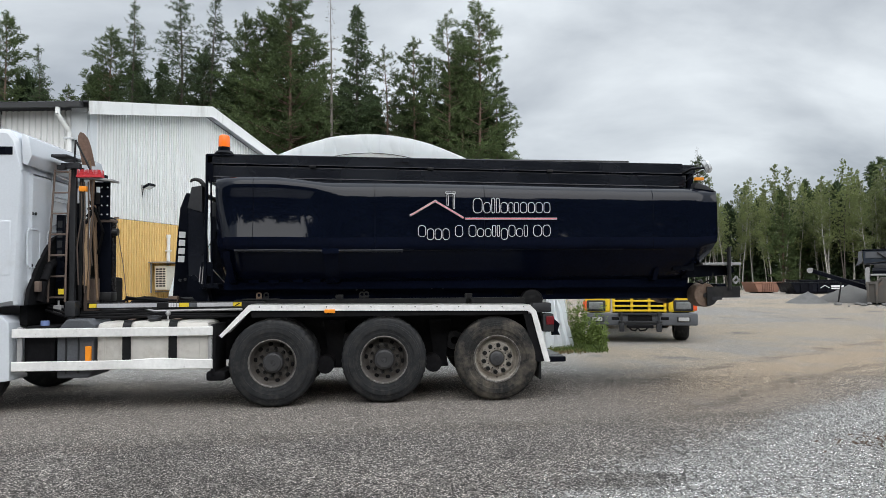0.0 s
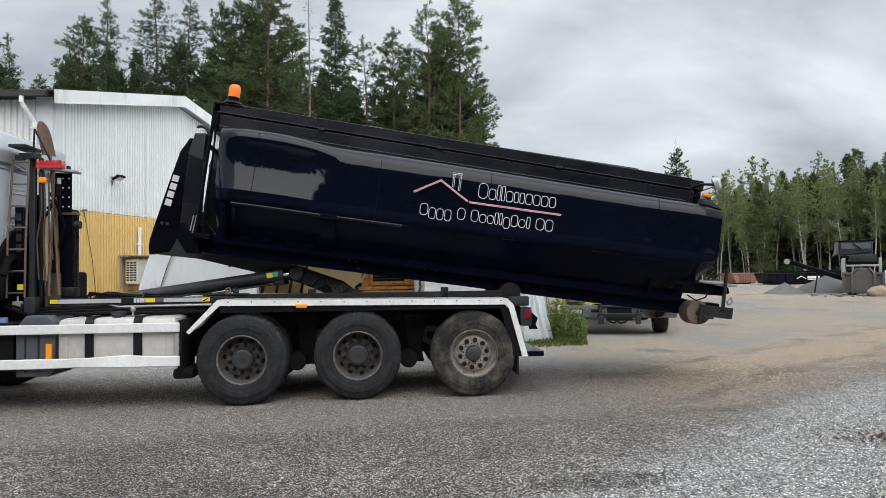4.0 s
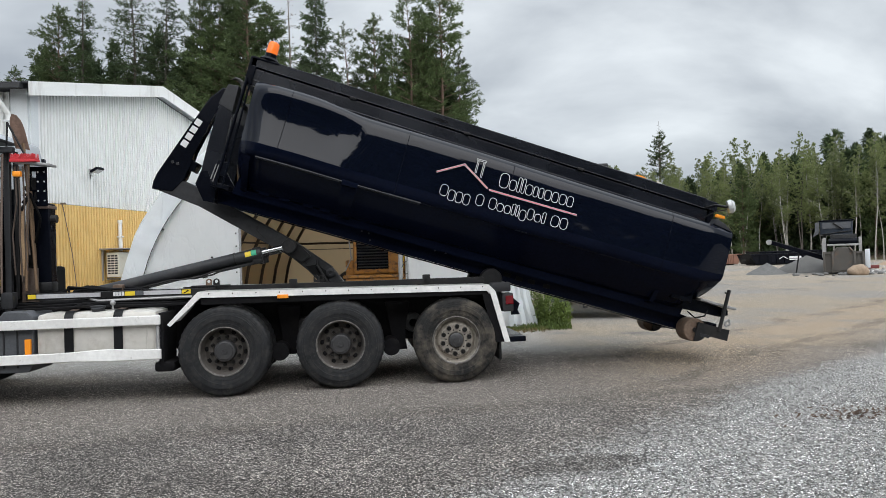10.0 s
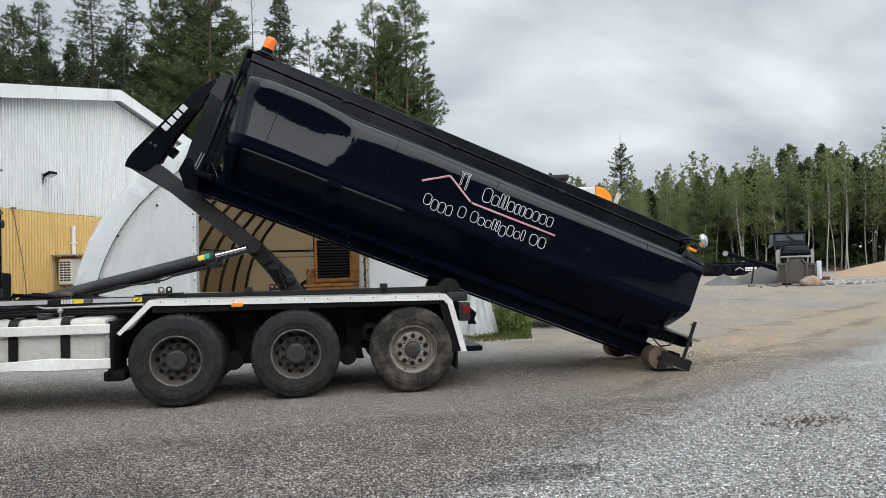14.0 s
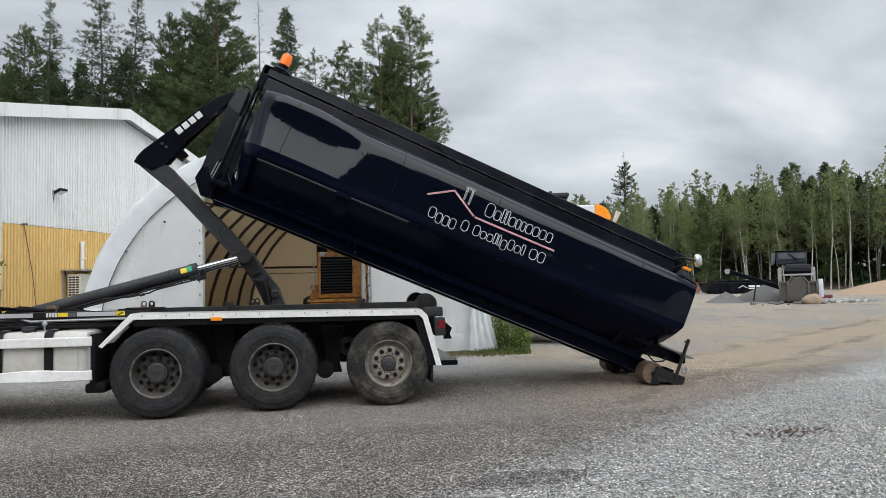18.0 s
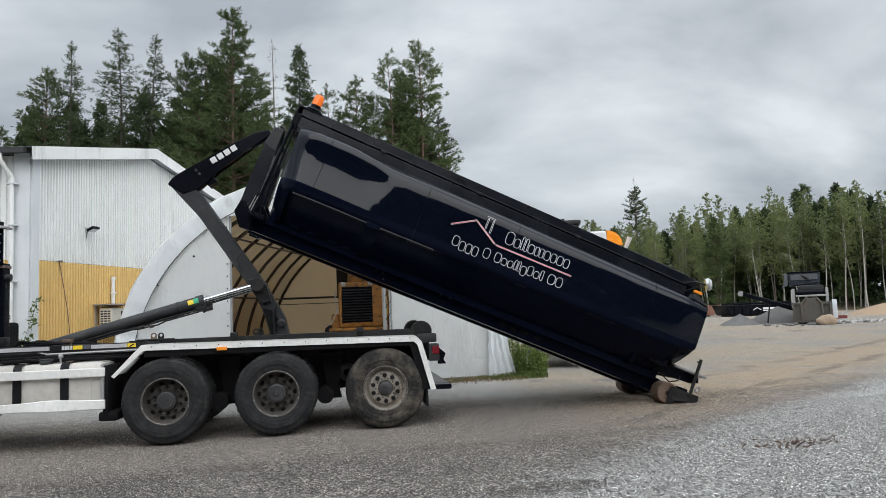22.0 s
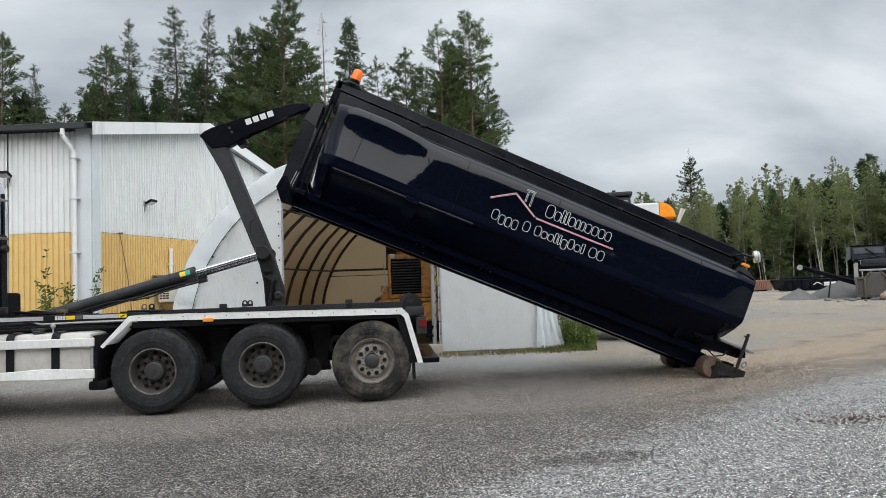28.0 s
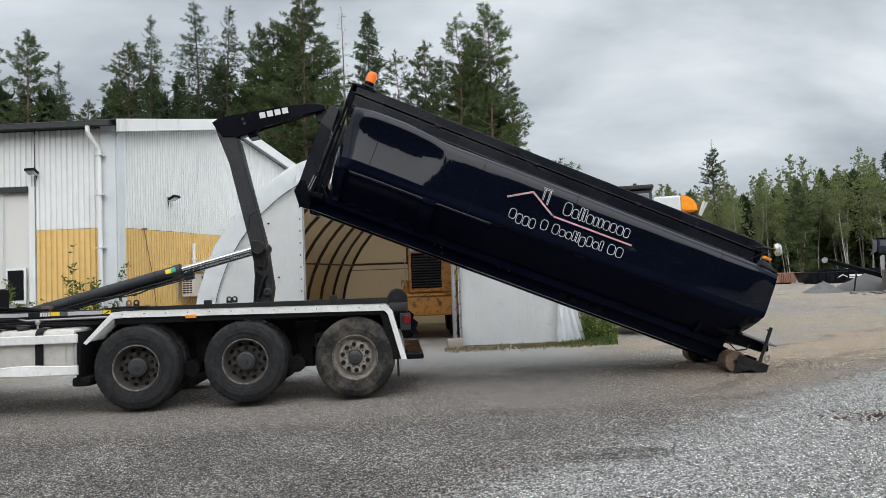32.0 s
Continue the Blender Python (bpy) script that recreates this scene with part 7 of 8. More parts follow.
part("shackle", Shape().path([(6.08, 0.35, 1.44), (6.13, 0.35, 1.48), (6.1, 0.35, 1.54), (6.05, 0.35, 1.48), (6.08, 0.35, 1.44)], 0.014, 6), STEEL_POST, BOX)
part("tail_hose", Shape().path([(5.5, 0.36, 1.5), (5.62, 0.34, 1.44), (5.75, 0.35, 1.5), (5.8, 0.4, 1.58)], 0.01, 6), CHASSIS, BOX)
part("tail_gate", Shape().prism([(5.715, 2.1), (5.75, 2.1), (5.74, 2.66), (5.70, 2.68)], 0.12, 2.38, 0.01), BLACK_PAINT, BOX)
part("tail_light_bar", Shape().box(5.95, 5.99, 0.5, 0.7, 1.32, 1.38, 0.008), RED_LENS, BOX)

# beacon and rear work lamp
bc = part("beacon_base", Shape().rod((-0.745, 0.56, 3.16), (-0.745, 0.56, 3.215), 0.075, 0.125, 28).rod((-0.745, 0.56, 3.215), (-0.745, 0.56, 3.245), 0.125, 0.1, 28).rod((-0.745, 0.56, 3.24), (-0.745, 0.56, 3.3), 0.078, seg=28), BLACK_SATIN, BOX, "black beacon base")
part("beacon_bracket", Shape().box(-0.95, -0.6, 0.46, 0.7, 3.17, 3.2, 0.01), BLACK_SATIN, BOX)
s = Shape()
rings = [(0.072, 3.29), (0.074, 3.32), (0.073, 3.41), (0.068, 3.445), (0.05, 3.462), (0.001, 3.466)]
s.grid([[(-0.745 + r * math.cos(a), 0.56 + r * math.sin(a), z) for a in np.linspace(0, 2 * math.pi, 29)[:-1]] for r, z in rings], close=True)
part("beacon_lens", s, ORANGE_LENS, bc, "orange beacon lens")
wl = part("work_lamp", Shape().rod((5.6, 0.16, 2.98), (5.64, 0.145, 3.0), 0.085, 0.095, 24).rod((5.64, 0.145, 3.0), (5.67, 0.135, 3.015), 0.095, 0.07, 24), LAMP_GLASS, BOX, "round white rear work lamp")
part("lamp_arm", Shape().path([(5.45, 0.5, 2.95), (5.52, 0.35, 3.0), (5.6, 0.16, 2.98)], 0.018).path([(5.42, 0.4, 2.8), (5.5, 0.25, 2.9), (5.6, 0.17, 2.95)], 0.008), BLACK_STEEL, wl)
part("amber_marker", Shape().box(5.5, 5.62, 0.2, 0.26, 2.82, 2.86, 0.008), AMBER, BOX, "amber rear marker")
part("rear_fairing", Shape().prism([(5.44, 2.70), (5.72, 2.66), (5.6, 2.74), (5.46, 2.78)], 0.1, 0.25, 0.01), GREY_STEEL, BOX)


# lettering: outlined white bars, rose lines and a roof shape
def bar_frame(s, x0, x1, z0, z1, t=0.007, y=-0.016, soft=0.45):
    """An outlined bar with rounded corners on the side."""
    r = min(x1 - x0, z1 - z0) * soft
    rings = []
    for inset, rr in ((0.0, r), (t, max(r - t, 0.002))):
        ring = []
        for cx, cz, a0 in ((x1 - r, z1 - r, 0), (x0 + r, z1 - r, 90), (x0 + r, z0 + r, 180), (x1 - r, z0 + r, 270)):
            for k in range(5):
                a = radians(a0 + 22.5 * k)
                ring.append((cx + (r - inset) * math.cos(a), y, cz + (r - inset) * math.sin(a)))
        rings.append(ring)
    back = [[(px, y + 0.004, pz) for px, _, pz in ring] for ring in rings]
    s.grid([rings[0], rings[1], back[1], back[0], rings[0]], close=True)


def bar_row(x0, x1, z0, cap, widths, tall, low):
    """Bars as wide and high as the letters of one line."""
    gap = 0.012
    total = sum(widths) + gap * (len(widths) - 1)
    k = (x1 - x0) / total
    x = x0
    for n, w in enumerate(widths):
        if w > 0 and n not in low[1]:
            s = Shape()
            top = z0 + (cap if n in tall else cap * 0.72)
            bot = z0 - (cap * 0.25 if n in low[0] else 0)
            bar_frame(s, x, x + w * k, bot, top)
            part("letter_bar", s, WHITE_INK, BOX, "white outlined bar")
        x += (w + gap) * k


bar_row(2.49, 3.485, 2.365, 0.195, [0.12, 0.09, 0.045, 0.045, 0.09, 0.06, 0.06, 0.09, 0.085, 0.09, 0.085], {0, 2, 3}, (set(), set()))
bar_row(1.79, 3.485, 2.065, 0.15, [0.105, 0.09, 0.09, 0.09, 0.05, 0.105, 0.05, 0.1, 0.09, 0.085, 0.05, 0.04, 0.09, 0.09, 0.09, 0.05, 0.05, 0.115, 0.105], {0, 5, 7, 10, 11, 13, 15, 17, 18}, ({1, 2, 3, 12}, {4, 6, 16}))


def stroke(a, b, w, material, y, name):
    (ax, az), (bx, bz) = a, b
    d = Vector((bx - ax, bz - az)).normalized()
    n = Vector((-d.y, d.x)) * w / 2
    s = Shape().prism([(ax + n.x, az + n.y), (bx + n.x, bz + n.y), (bx - n.x, bz - n.y), (ax - n.x, az - n.y)], y, y + 0.004)
    part(name, s, material, BOX)


for a, b in (((1.69, 2.335), (2.015, 2.525)), ((2.005, 2.525), (2.37, 2.305)), ((2.39, 2.297), (3.57, 2.293))):
    stroke(a, b, 0.024, WHITE_INK, -0.015, "logo_stroke")
    stroke(a, b, 0.012, ROSE_INK, -0.019, "logo_line")
s = Shape()
bar_frame(s, 2.14, 2.27, 2.615, 2.64, 0.006, soft=0.1)
bar_frame(s, 2.155, 2.18, 2.46, 2.61, 0.006, soft=0.1)
bar_frame(s, 2.235, 2.26, 2.42, 2.61, 0.006, soft=0.1)
part("chimney_mark", s, WHITE_INK, BOX, "white outlined chimney mark")


# ---- yard clutter in the distance ----
def heap(name, cx, cy, r, h, material, label, category, seed, squash=1.0):
    rows = []
    for j in range(13):
        f = j / 12
        rows.append([])
        for i in range(40):
            a = 2 * math.pi * i / 40
            rr = r * (1 - f) * (1 + 0.12 * noise.noise((math.cos(a) * 2 + seed, math.sin(a) * 2, f * 2)))
            z = h * (f ** 0.9) * (1 + 0.05 * noise.noise((a, f * 5, seed))) - 0.02
            rows[-1].append((cx + rr * math.cos(a), cy + rr * squash * math.sin(a), z))
    return single(name, Shape().grid(rows, close=True), material, (cx, cy, 0), label, category)


heap("gravel_mound", 28.1, 30.5, 2.0, 1.12, STONE_FINE, "fine grey crushed stone pile under the conveyor", "stone pile", 1)
heap("gravel_mound", 24.75, 29.5, 1.1, 0.68, STONE_GREY, "small dark grey stone pile", "stone pile", 2)
heap("sand_heap", 45.5, 38.5, 6.5, 1.45, SAND, "wide pale sand heap before the forest", "sand heap", 3, 0.6)


def boulder(name, c, r, sq, seed, label, material=BOULDER):
    s = Shape().ball(c, r, sq, 3)
    for v in s.bm.verts:
        d = (v.co - Vector(c))
        v.co = Vector(c) + d * (1 + 0.28 * noise.noise(d * (1.5 / r) + Vector((seed, 0, 0))))
    return single(name, s, material, (c[0], c[1], 0), label, "stone")


boulder("boulder", (26.8, 24.7, 0.2), 0.5, (1.15, 0.8, 0.62), 5, "large tan boulder beside the crusher")
rng = np.random.default_rng(21)
for k in range(26):
    x, y, r = rng.uniform(23.8, 29.5), rng.uniform(24.6, 27.0), rng.uniform(0.05, 0.16)
    boulder("broken_stone", (x, y, r * 0.3), r, (1.2, 0.9, 0.65), k + 9, "broken grey stone lying by the crusher", STONE_GREY)


def crusher():
    """Built squarely about its front face, then turned to face the yard."""
    cx, cy = 26.8, 25.8
    t = thing("stone_crusher", (cx, cy, 0), "dark screening machine with rust-stained grey hopper and conveyor", "crusher")

    def bx(u0, u1, v0, v1, z0, z1, bev=0.0):
        return Shape().box(cx + u0, cx + u1, cy + v0, cy + v1, z0, z1, bev)

    def pr(pts, v0, v1, bev=0.0):
        return Shape().prism([(cx + u, z) for u, z in pts], cy + v0, cy + v1, bev)

    part("hopper", pr([(-0.94, 0.1), (0.94, 0.1), (0.94, 1.15), (0.5, 1.15), (0.28, 1.42), (-0.28, 1.42), (-0.5, 1.15), (-0.94, 1.15)], 0.06, 1.2, 0.03), CRUSHER_GREY, t, "rust-stained grey steel hopper")
    part("hopper_door", pr([(-0.45, 0.2), (0.45, 0.2), (0.45, 1.0), (0.22, 1.28), (-0.22, 1.28), (-0.45, 1.0)], 0.03, 0.07, 0.01), CRUSHER_GREY, t)
    for u in (-0.9, -0.5, 0.5, 0.9):
        part("hopper_rib", bx(u - 0.05, u + 0.05, -0.08, 0.07, 0.06, 1.2, 0.015), CRUSHER_GREY, t)
    for u0, u1 in ((-0.95, -0.45), (0.45, 0.95)):
        part("hopper_beam", bx(u0, u1, -0.05, 0.08, 1.08, 1.2, 0.015), CRUSHER_GREY, t)
    for sg in (-1, 1):
        part("hopper_stay", Shape().rod((cx + sg * 0.5, cy + 0.0, 1.12), (cx + sg * 0.26, cy + 0.0, 1.42), 0.05, seg=8), CRUSHER_GREY, t)
    part("cross_bar", bx(-0.75, 0.75, 0.15, 0.25, 1.5, 1.6, 0.02), STEEL_POST, t)
    part("feed_belt", pr([(-0.62, 1.58), (0.62, 1.58), (0.66, 2.12), (-0.58, 2.12)], 0.35, 1.6, 0.1), RUBBER, t, "black rubber feed belt")
    part("belt_drum", Shape().rod((cx - 0.66, cy + 0.34, 1.72), (cx + 0.66, cy + 0.34, 1.72), 0.17, seg=20), BLACK_SATIN, t)
    for u in (-0.92, 0.72):
        part("column", bx(u, u + 0.14, 0.3, 0.5, 0.0, 1.95, 0.01), STEEL_POST, t, "pale grey column")
    part("ladder_frame", bx(-0.98, -0.8, 0.25, 0.3, 0.9, 1.9, 0.01), STEEL_POST, t)
    part("screen_box", pr([(-1.05, 2.1), (0.5, 2.1), (0.54, 2.86), (-1.08, 2.86)], 1.5, 2.6, 0.04), BLUE_BLACK, t, "blue-black screen box")
    part("screen_top", bx(-1.12, 0.58, 1.44, 2.65, 2.84, 2.92, 0.02), BLACK_SATIN, t)
    part("screen_panel", bx(-0.95, 0.42, 1.46, 1.5, 2.45, 2.78, 0.01), SLATE_PLASTIC, t)
    part("screen_strut", Shape().rod((cx - 0.4, cy + 1.42, 2.75), (cx + 0.05, cy + 1.4, 2.4), 0.04), BLACK_STEEL, t)
    part("screen_strut", Shape().rod((cx - 0.95, cy + 1.42, 2.15), (cx + 0.45, cy + 1.42, 2.3), 0.03), BLACK_STEEL, t)
    part("screen_leg", bx(-0.95, -0.75, 1.6, 1.8, 1.0, 2.12, 0.02), BLACK_STEEL, t)
    part("screen_leg", bx(0.3, 0.5, 1.6, 1.8, 1.0, 2.12, 0.02), BLACK_STEEL, t)
    part("side_chute", pr([(-1.45, 2.0), (-1.1, 2.2), (-1.1, 2.82), (-1.3, 2.8), (-1.28, 2.3)], 1.3, 2.2, 0.02), SLATE_PLASTIC, t, "dusty side chute")
    part("undercarriage", bx(-0.85, 0.85, 1.2, 3.4, 0.02, 0.9, 0.15), CHASSIS, t)
    part("white_box", bx(0.98, 1.22, 0.3, 0.7, 0.3, 1.3, 0.04), WHITE_CAB, t, "white control box")
    conv = part("conveyor", pr([(-3.6, 1.72), (-3.55, 1.92), (-0.85, 0.95), (-0.9, 0.72)], 1.0, 1.45, 0.02), BLACK_SATIN, t, "dark sloping conveyor")
    part("belt", pr([(-3.6, 1.9), (-3.6, 1.95), (-0.85, 0.99), (-0.87, 0.95)], 1.05, 1.4), RUBBER, conv)
    part("head_drum", Shape().rod((cx - 3.6, cy + 0.95, 1.82), (cx - 3.6, cy + 1.5, 1.82), 0.15, seg=20), STEEL_POST, conv)
    part("conveyor_leg", Shape().rod((cx - 2.3, cy + 1.2, 0.0), (cx - 2.1, cy + 1.2, 1.25), 0.04), BLACK_STEEL, t)
    t.rotation_euler = (0, 0, radians(-35))


crusher()


def skip(name, x0, x1, y, h, material, label, marks):
    t = thing(name, ((x0 + x1) / 2, y, 0), label, "skip")
    part("shell", Shape().prism([(x0 + 0.4, 0.1), (x1 - 0.4, 0.1), (x1, h), (x0, h)], y - 1.2, y + 1.2, 0.04), material, t)
    part("rim", Shape().box(x0 - 0.06, x1 + 0.06, y - 1.28, y - 1.18, h - 0.12, h, 0.02), material, t)
    r0 = None
    for k in range(7):
        x = x0 + 0.8 + (x1 - x0 - 1.6) * k / 6
        part("rib", Shape().box(x - 0.05, x + 0.05, y - 1.27, y - 1.19, 0.15, h - 0.12, 0.01), material, t)
    part("skid", Shape().box(x0 + 0.5, x1 - 0.5, y - 0.6, y + 0.6, 0.0, 0.12), BLACK_STEEL, t)
    if marks:
        cx = x0 + (x1 - x0) * 0.56
        for a, b in ((0.55, 0.72), (0.4, 0.5)):
            part("mark", Shape().box(cx, cx + 1.1, y - 1.3, y - 1.285, h * a, h * b), WHITE_INK, t, "white mark as plain bars")
        part("mark", Shape().prism([(cx - 1.0, h * 0.5), (cx - 0.55, h * 0.76), (cx - 0.1, h * 0.5), (cx - 0.2, h * 0.5), (cx - 0.55, h * 0.69), (cx - 0.9, h * 0.5)], y - 1.3, y - 1.285), WHITE_INK, t)
        part("mark", Shape().box(cx + 2.4, cx + 2.75, y - 1.3, y - 1.285, h * 0.5, h * 0.72), WHITE_INK, t)


skip("black_skip", 34.8, 40.9, 49.6, 0.98, BLACK_SATIN, "low black steel skip standing by the forest edge", True)
skip("black_skip", 37.8, 44.3, 53.4, 1.15, BLACK_SATIN, "taller black steel skip behind another", False)
skip("rust_skip", 33.6, 36.2, 53.5, 1.0, RUST_SKIP, "rust-red steel skip standing by the forest edge", False)
DARK_RED = surface("dull_red_paint", (0.12, 0.018, 0.015), 0.6, var=0.3, coarse=4)
single("red_cutter", Shape().box(30.2, 31.0, 29.6, 30.2, 0.25, 0.6, 0.08).rod((30.4, 29.7, 0.2), (30.4, 29.9, 0.2), 0.2).rod((30.9, 29.7, 0.2), (30.9, 29.9, 0.2), 0.2).box(30.9, 31.9, 29.7, 30.0, 0.1, 0.3, 0.04), DARK_RED, (30.6, 29.9, 0), "small red machine lying among stones", "machine")
loose_stones("stone_spill", "grey crushed stone spilled beside the crusher", lambda r: (28.5 + abs(r.normal(0, 2.6)), 28.0 + r.normal(0, 1.4)), 3600, 0.02, 0.085, STONE_LIGHT, 31)


def bank():
    """The earth bank at the forest edge."""
    rows = []
    for j in range(12):
        f = j / 11
        row = []
        for i in range(50):
            u = i / 49
            x, y = 40 + 42 * u, 58 - 26 * u
            d = 3.0 + 16 * f
            z = 1.5 * smoothstep(0, 0.7, f) * smoothstep(0.0, 0.2, u) + 0.25 * noise.noise((x * 0.5, d * 0.5, 0)) * f - 0.03
            row.append((x + d * 0.45, y + d * 0.9, z))
        rows.append(row)
    tagged(new("earth_bank", raw_mesh("earth_bank", [p for r in rows for p in r], [(j * 50 + i, j * 50 + i + 1, j * 50 + i + 51, j * 50 + i + 50) for j in range(11) for i in range(49)], BANK_SOIL, True)),
           "brown earth bank with patchy grass under the trees", "bank", kind="structure")


bank()


# ---- trees ----
def sprays(c, d, size, per, rng, width=0.14, spread=0.55):
    """Narrow pointed leaves or needle sprays about many twig ends, as vertices and faces."""
    c = np.repeat(np.asarray(c, float), per, axis=0)
    a = np.repeat(np.asarray(d, float), per, axis=0)
    n = len(c)
    a = a / (np.linalg.norm(a, axis=1, keepdims=True) + 1e-6) + rng.normal(0, spread, (n, 3))
    a = a / (np.linalg.norm(a, axis=1, keepdims=True) + 1e-6) * size * (0.5 + 0.9 * rng.random((n, 1)))
    b = np.cross(a, rng.normal(0, 1, (n, 3)))
    b = b / (np.linalg.norm(b, axis=1, keepdims=True) + 1e-6) * size * width
    o = c + rng.normal(0, size * 0.3, (n, 3))
    v = np.stack([o - b * 0.5, o + a * 0.5 - b, o + a, o + a * 0.45 + b], axis=1).reshape(-1, 3)
    return v, np.arange(4 * n).reshape(-1, 4)


def tuft(verts, faces, c, d, size, rng, n=3, width=0.2):
    v, f = sprays([c], [d], size, n, rng, width)
    k = len(verts)
    verts += v.tolist()
    faces += (f + k).tolist()


def limb(verts, faces, a, b, r0, r1, seg=5):
    a, b = np.array(a, float), np.array(b, float)
    d = b - a
    d = d / (np.linalg.norm(d) + 1e-9)
    u = np.cross(d, (0.3, 0.9, 0.1))
    u /= np.linalg.norm(u)
    v = np.cross(d, u)
    k = len(verts)
    for p, r in ((a, r0), (b, r1)):
        for i in range(seg):
            t = 2 * math.pi * i / seg
            verts.append((p + r * (math.cos(t) * u + math.sin(t) * v)).tolist())
    for i in range(seg):
        j = (i + 1) % seg
        faces.append((k + i, k + j, k + seg + j, k + seg + i))


# crown base, whorl step, branches a whorl, rise at the foot and at the top, taper, first leafy part of a branch, twig step, spray size, sprays a twig
HABIT = {
    "spruce": (0.10, 0.36, 7, -0.32, 0.35, 0.85, 0.10, 0.20, 0.27, 11),
    "pine": (0.12, 0.50, 6, -0.02, 0.55, 0.74, 0.28, 0.18, 0.26, 14),
    "open": (0.30, 0.60, 5, -0.05, 0.45, 0.45, 0.40, 0.24, 0.25, 13),
    "thin": (0.14, 0.45, 7, -0.30, 0.25, 0.70, 0.08, 0.22, 0.27, 9),
    "bare": (0.15, 0.55, 4, -0.25, 0.20, 0.70, 0.20, 0.50, 0.16, 2),
}


def conifer(h, radius, seed, kind, coarse=1.0):
    """Trunk and crown meshes of a spruce, a pine, a thin or a dead conifer; coarse gives fewer, larger sprays."""
    rng = np.random.default_rng(seed)
    base, step, per, low, high, taper, bald, twig, size, count = HABIT[kind]
    tv, tf, cs, ds = [], [], [], []
    bend = rng.normal(0, 0.012, 2)
    axis = lambda z: np.array([bend[0] * z * math.sin(z * 0.3), bend[1] * z * math.cos(z * 0.25), z])
    n, r0 = 12, h * 0.0105
    for k in range(n):
        a, b = h * k / n, h * (k + 1) / n
        limb(tv, tf, axis(a), axis(b), r0 * (1 - 0.95 * k / n), r0 * (1 - 0.95 * (k + 1) / n), 6)
    z = h * base
    lump = rng.random(3) * 6.28
    while z < h * 0.985:
        f = (z - h * base) / (h * (1 - base))
        swell = 0.8 + 0.2 * math.sin(f * 9 + lump[0]) + 0.12 * math.sin(f * 23 + lump[1])
        if kind in ("pine", "open"):
            swell *= 0.75 + 0.25 * min(f / 0.2, 1)
        for _ in range(per):
            if rng.random() < 0.14:
                continue
            az = rng.random() * 6.283
            L = radius * (1 - f) ** taper * swell * (0.45 + 0.7 * rng.random()) + 0.15
            rise = (low + (high - low) * f) * L + rng.normal(0, 0.08 * L)
            p0 = axis(z + rng.normal(0, 0.12))
            out = np.array([math.cos(az), math.sin(az), 0.0])
            side = np.array([-out[1], out[0], 0.0])
            p1 = p0 + out * L + np.array([0, 0, rise])
            if L > 0.5:
                limb(tv, tf, p0, p0 * 0.3 + p1 * 0.7, 0.01 + 0.011 * L, 0.006, 3)
            m = max(2, int(L / (twig * coarse)))
            for q in range(m):
                s = bald + (1.02 - bald) * (q + rng.random()) / m
                fan = rng.normal(0, 0.26) * L * (1.15 - s)
                hang = -0.25 * abs(fan) if low < -0.2 else 0.12 * abs(fan)
                cs.append(p0 + (p1 - p0) * s + side * fan + np.array([0, 0, hang + 0.10 * L * (s * s - s) + rng.normal(0, 0.05)]))
                ds.append(out + side * fan * 1.2 + np.array([0, 0, -0.35 if low < -0.2 else 0.45]))
        z += step * (0.7 + 0.6 * rng.random()) * (1 - 0.3 * f) * max(1.0, coarse * 0.5)
    for q in range(8):
        cs.append(axis(h * (0.955 + 0.006 * q)))
        ds.append(np.array([0, 0, 1.0]))
    return (tv, tf), sprays(cs, ds, size * coarse ** 0.8, count, rng, 0.13)


def leafy_tree(h, radius, seed, dens=1.0, base=0.3):
    """A slender birch or aspen with a bare lower stem and a loose crown of leafy sprays."""
    rng = np.random.default_rng(seed)
    tv, tf, cs, ds = [], [], [], []
    stems = 1 if rng.random() < 0.5 else 2
    for st in range(stems):
        lean = rng.normal(0, 0.03, 2)
        axis = lambda z: np.array([lean[0] * z + 0.12 * math.sin(z * 0.6 + st), lean[1] * z + 0.1 * math.cos(z * 0.5), z])
        n = 12
        r0 = h * 0.0058
        hh = h * (1 - 0.16 * st)
        for k in range(n):
            limb(tv, tf, axis(hh * k / n), axis(hh * (k + 1) / n), r0 * (1 - 0.9 * k / n), r0 * (1 - 0.9 * (k + 1) / n), 5)
        z = hh * (base + 0.1 * rng.random())
        while z < hh * 0.995:
            f = z / hh
            g = (f - base) / (1 - base)
            reach = radius * (0.12 + 1.15 * max(1 - g, 0) ** 0.75 * smoothstep(-0.1, 0.35, g))
            for _ in range(2):
                az = rng.random() * 6.283
                L = reach * (0.4 + 0.8 * rng.random())
                p0 = axis(z)
                p1 = p0 + np.array([math.cos(az) * L, math.sin(az) * L, L * (0.35 + 0.6 * rng.random())])
                limb(tv, tf, p0, p1, 0.009 + 0.004 * L, 0.003, 3)
                for q in range(int(dens * (4 + 9 * L) * smoothstep(-0.3, 0.4, g) * (0.5 + rng.random()))):
                    s = 0.3 + 0.75 * rng.random()
                    cs.append(p0 + (p1 - p0) * s + rng.normal(0, 0.1 * L + 0.07, 3))
                    ds.append(rng.normal(0, 1, 3) + np.array([0, 0, -0.6]))
            z += 0.3 * (0.7 + 0.6 * rng.random())
    return (tv, tf), sprays(cs, ds, 0.092, 21, rng, 0.34, 1.2)


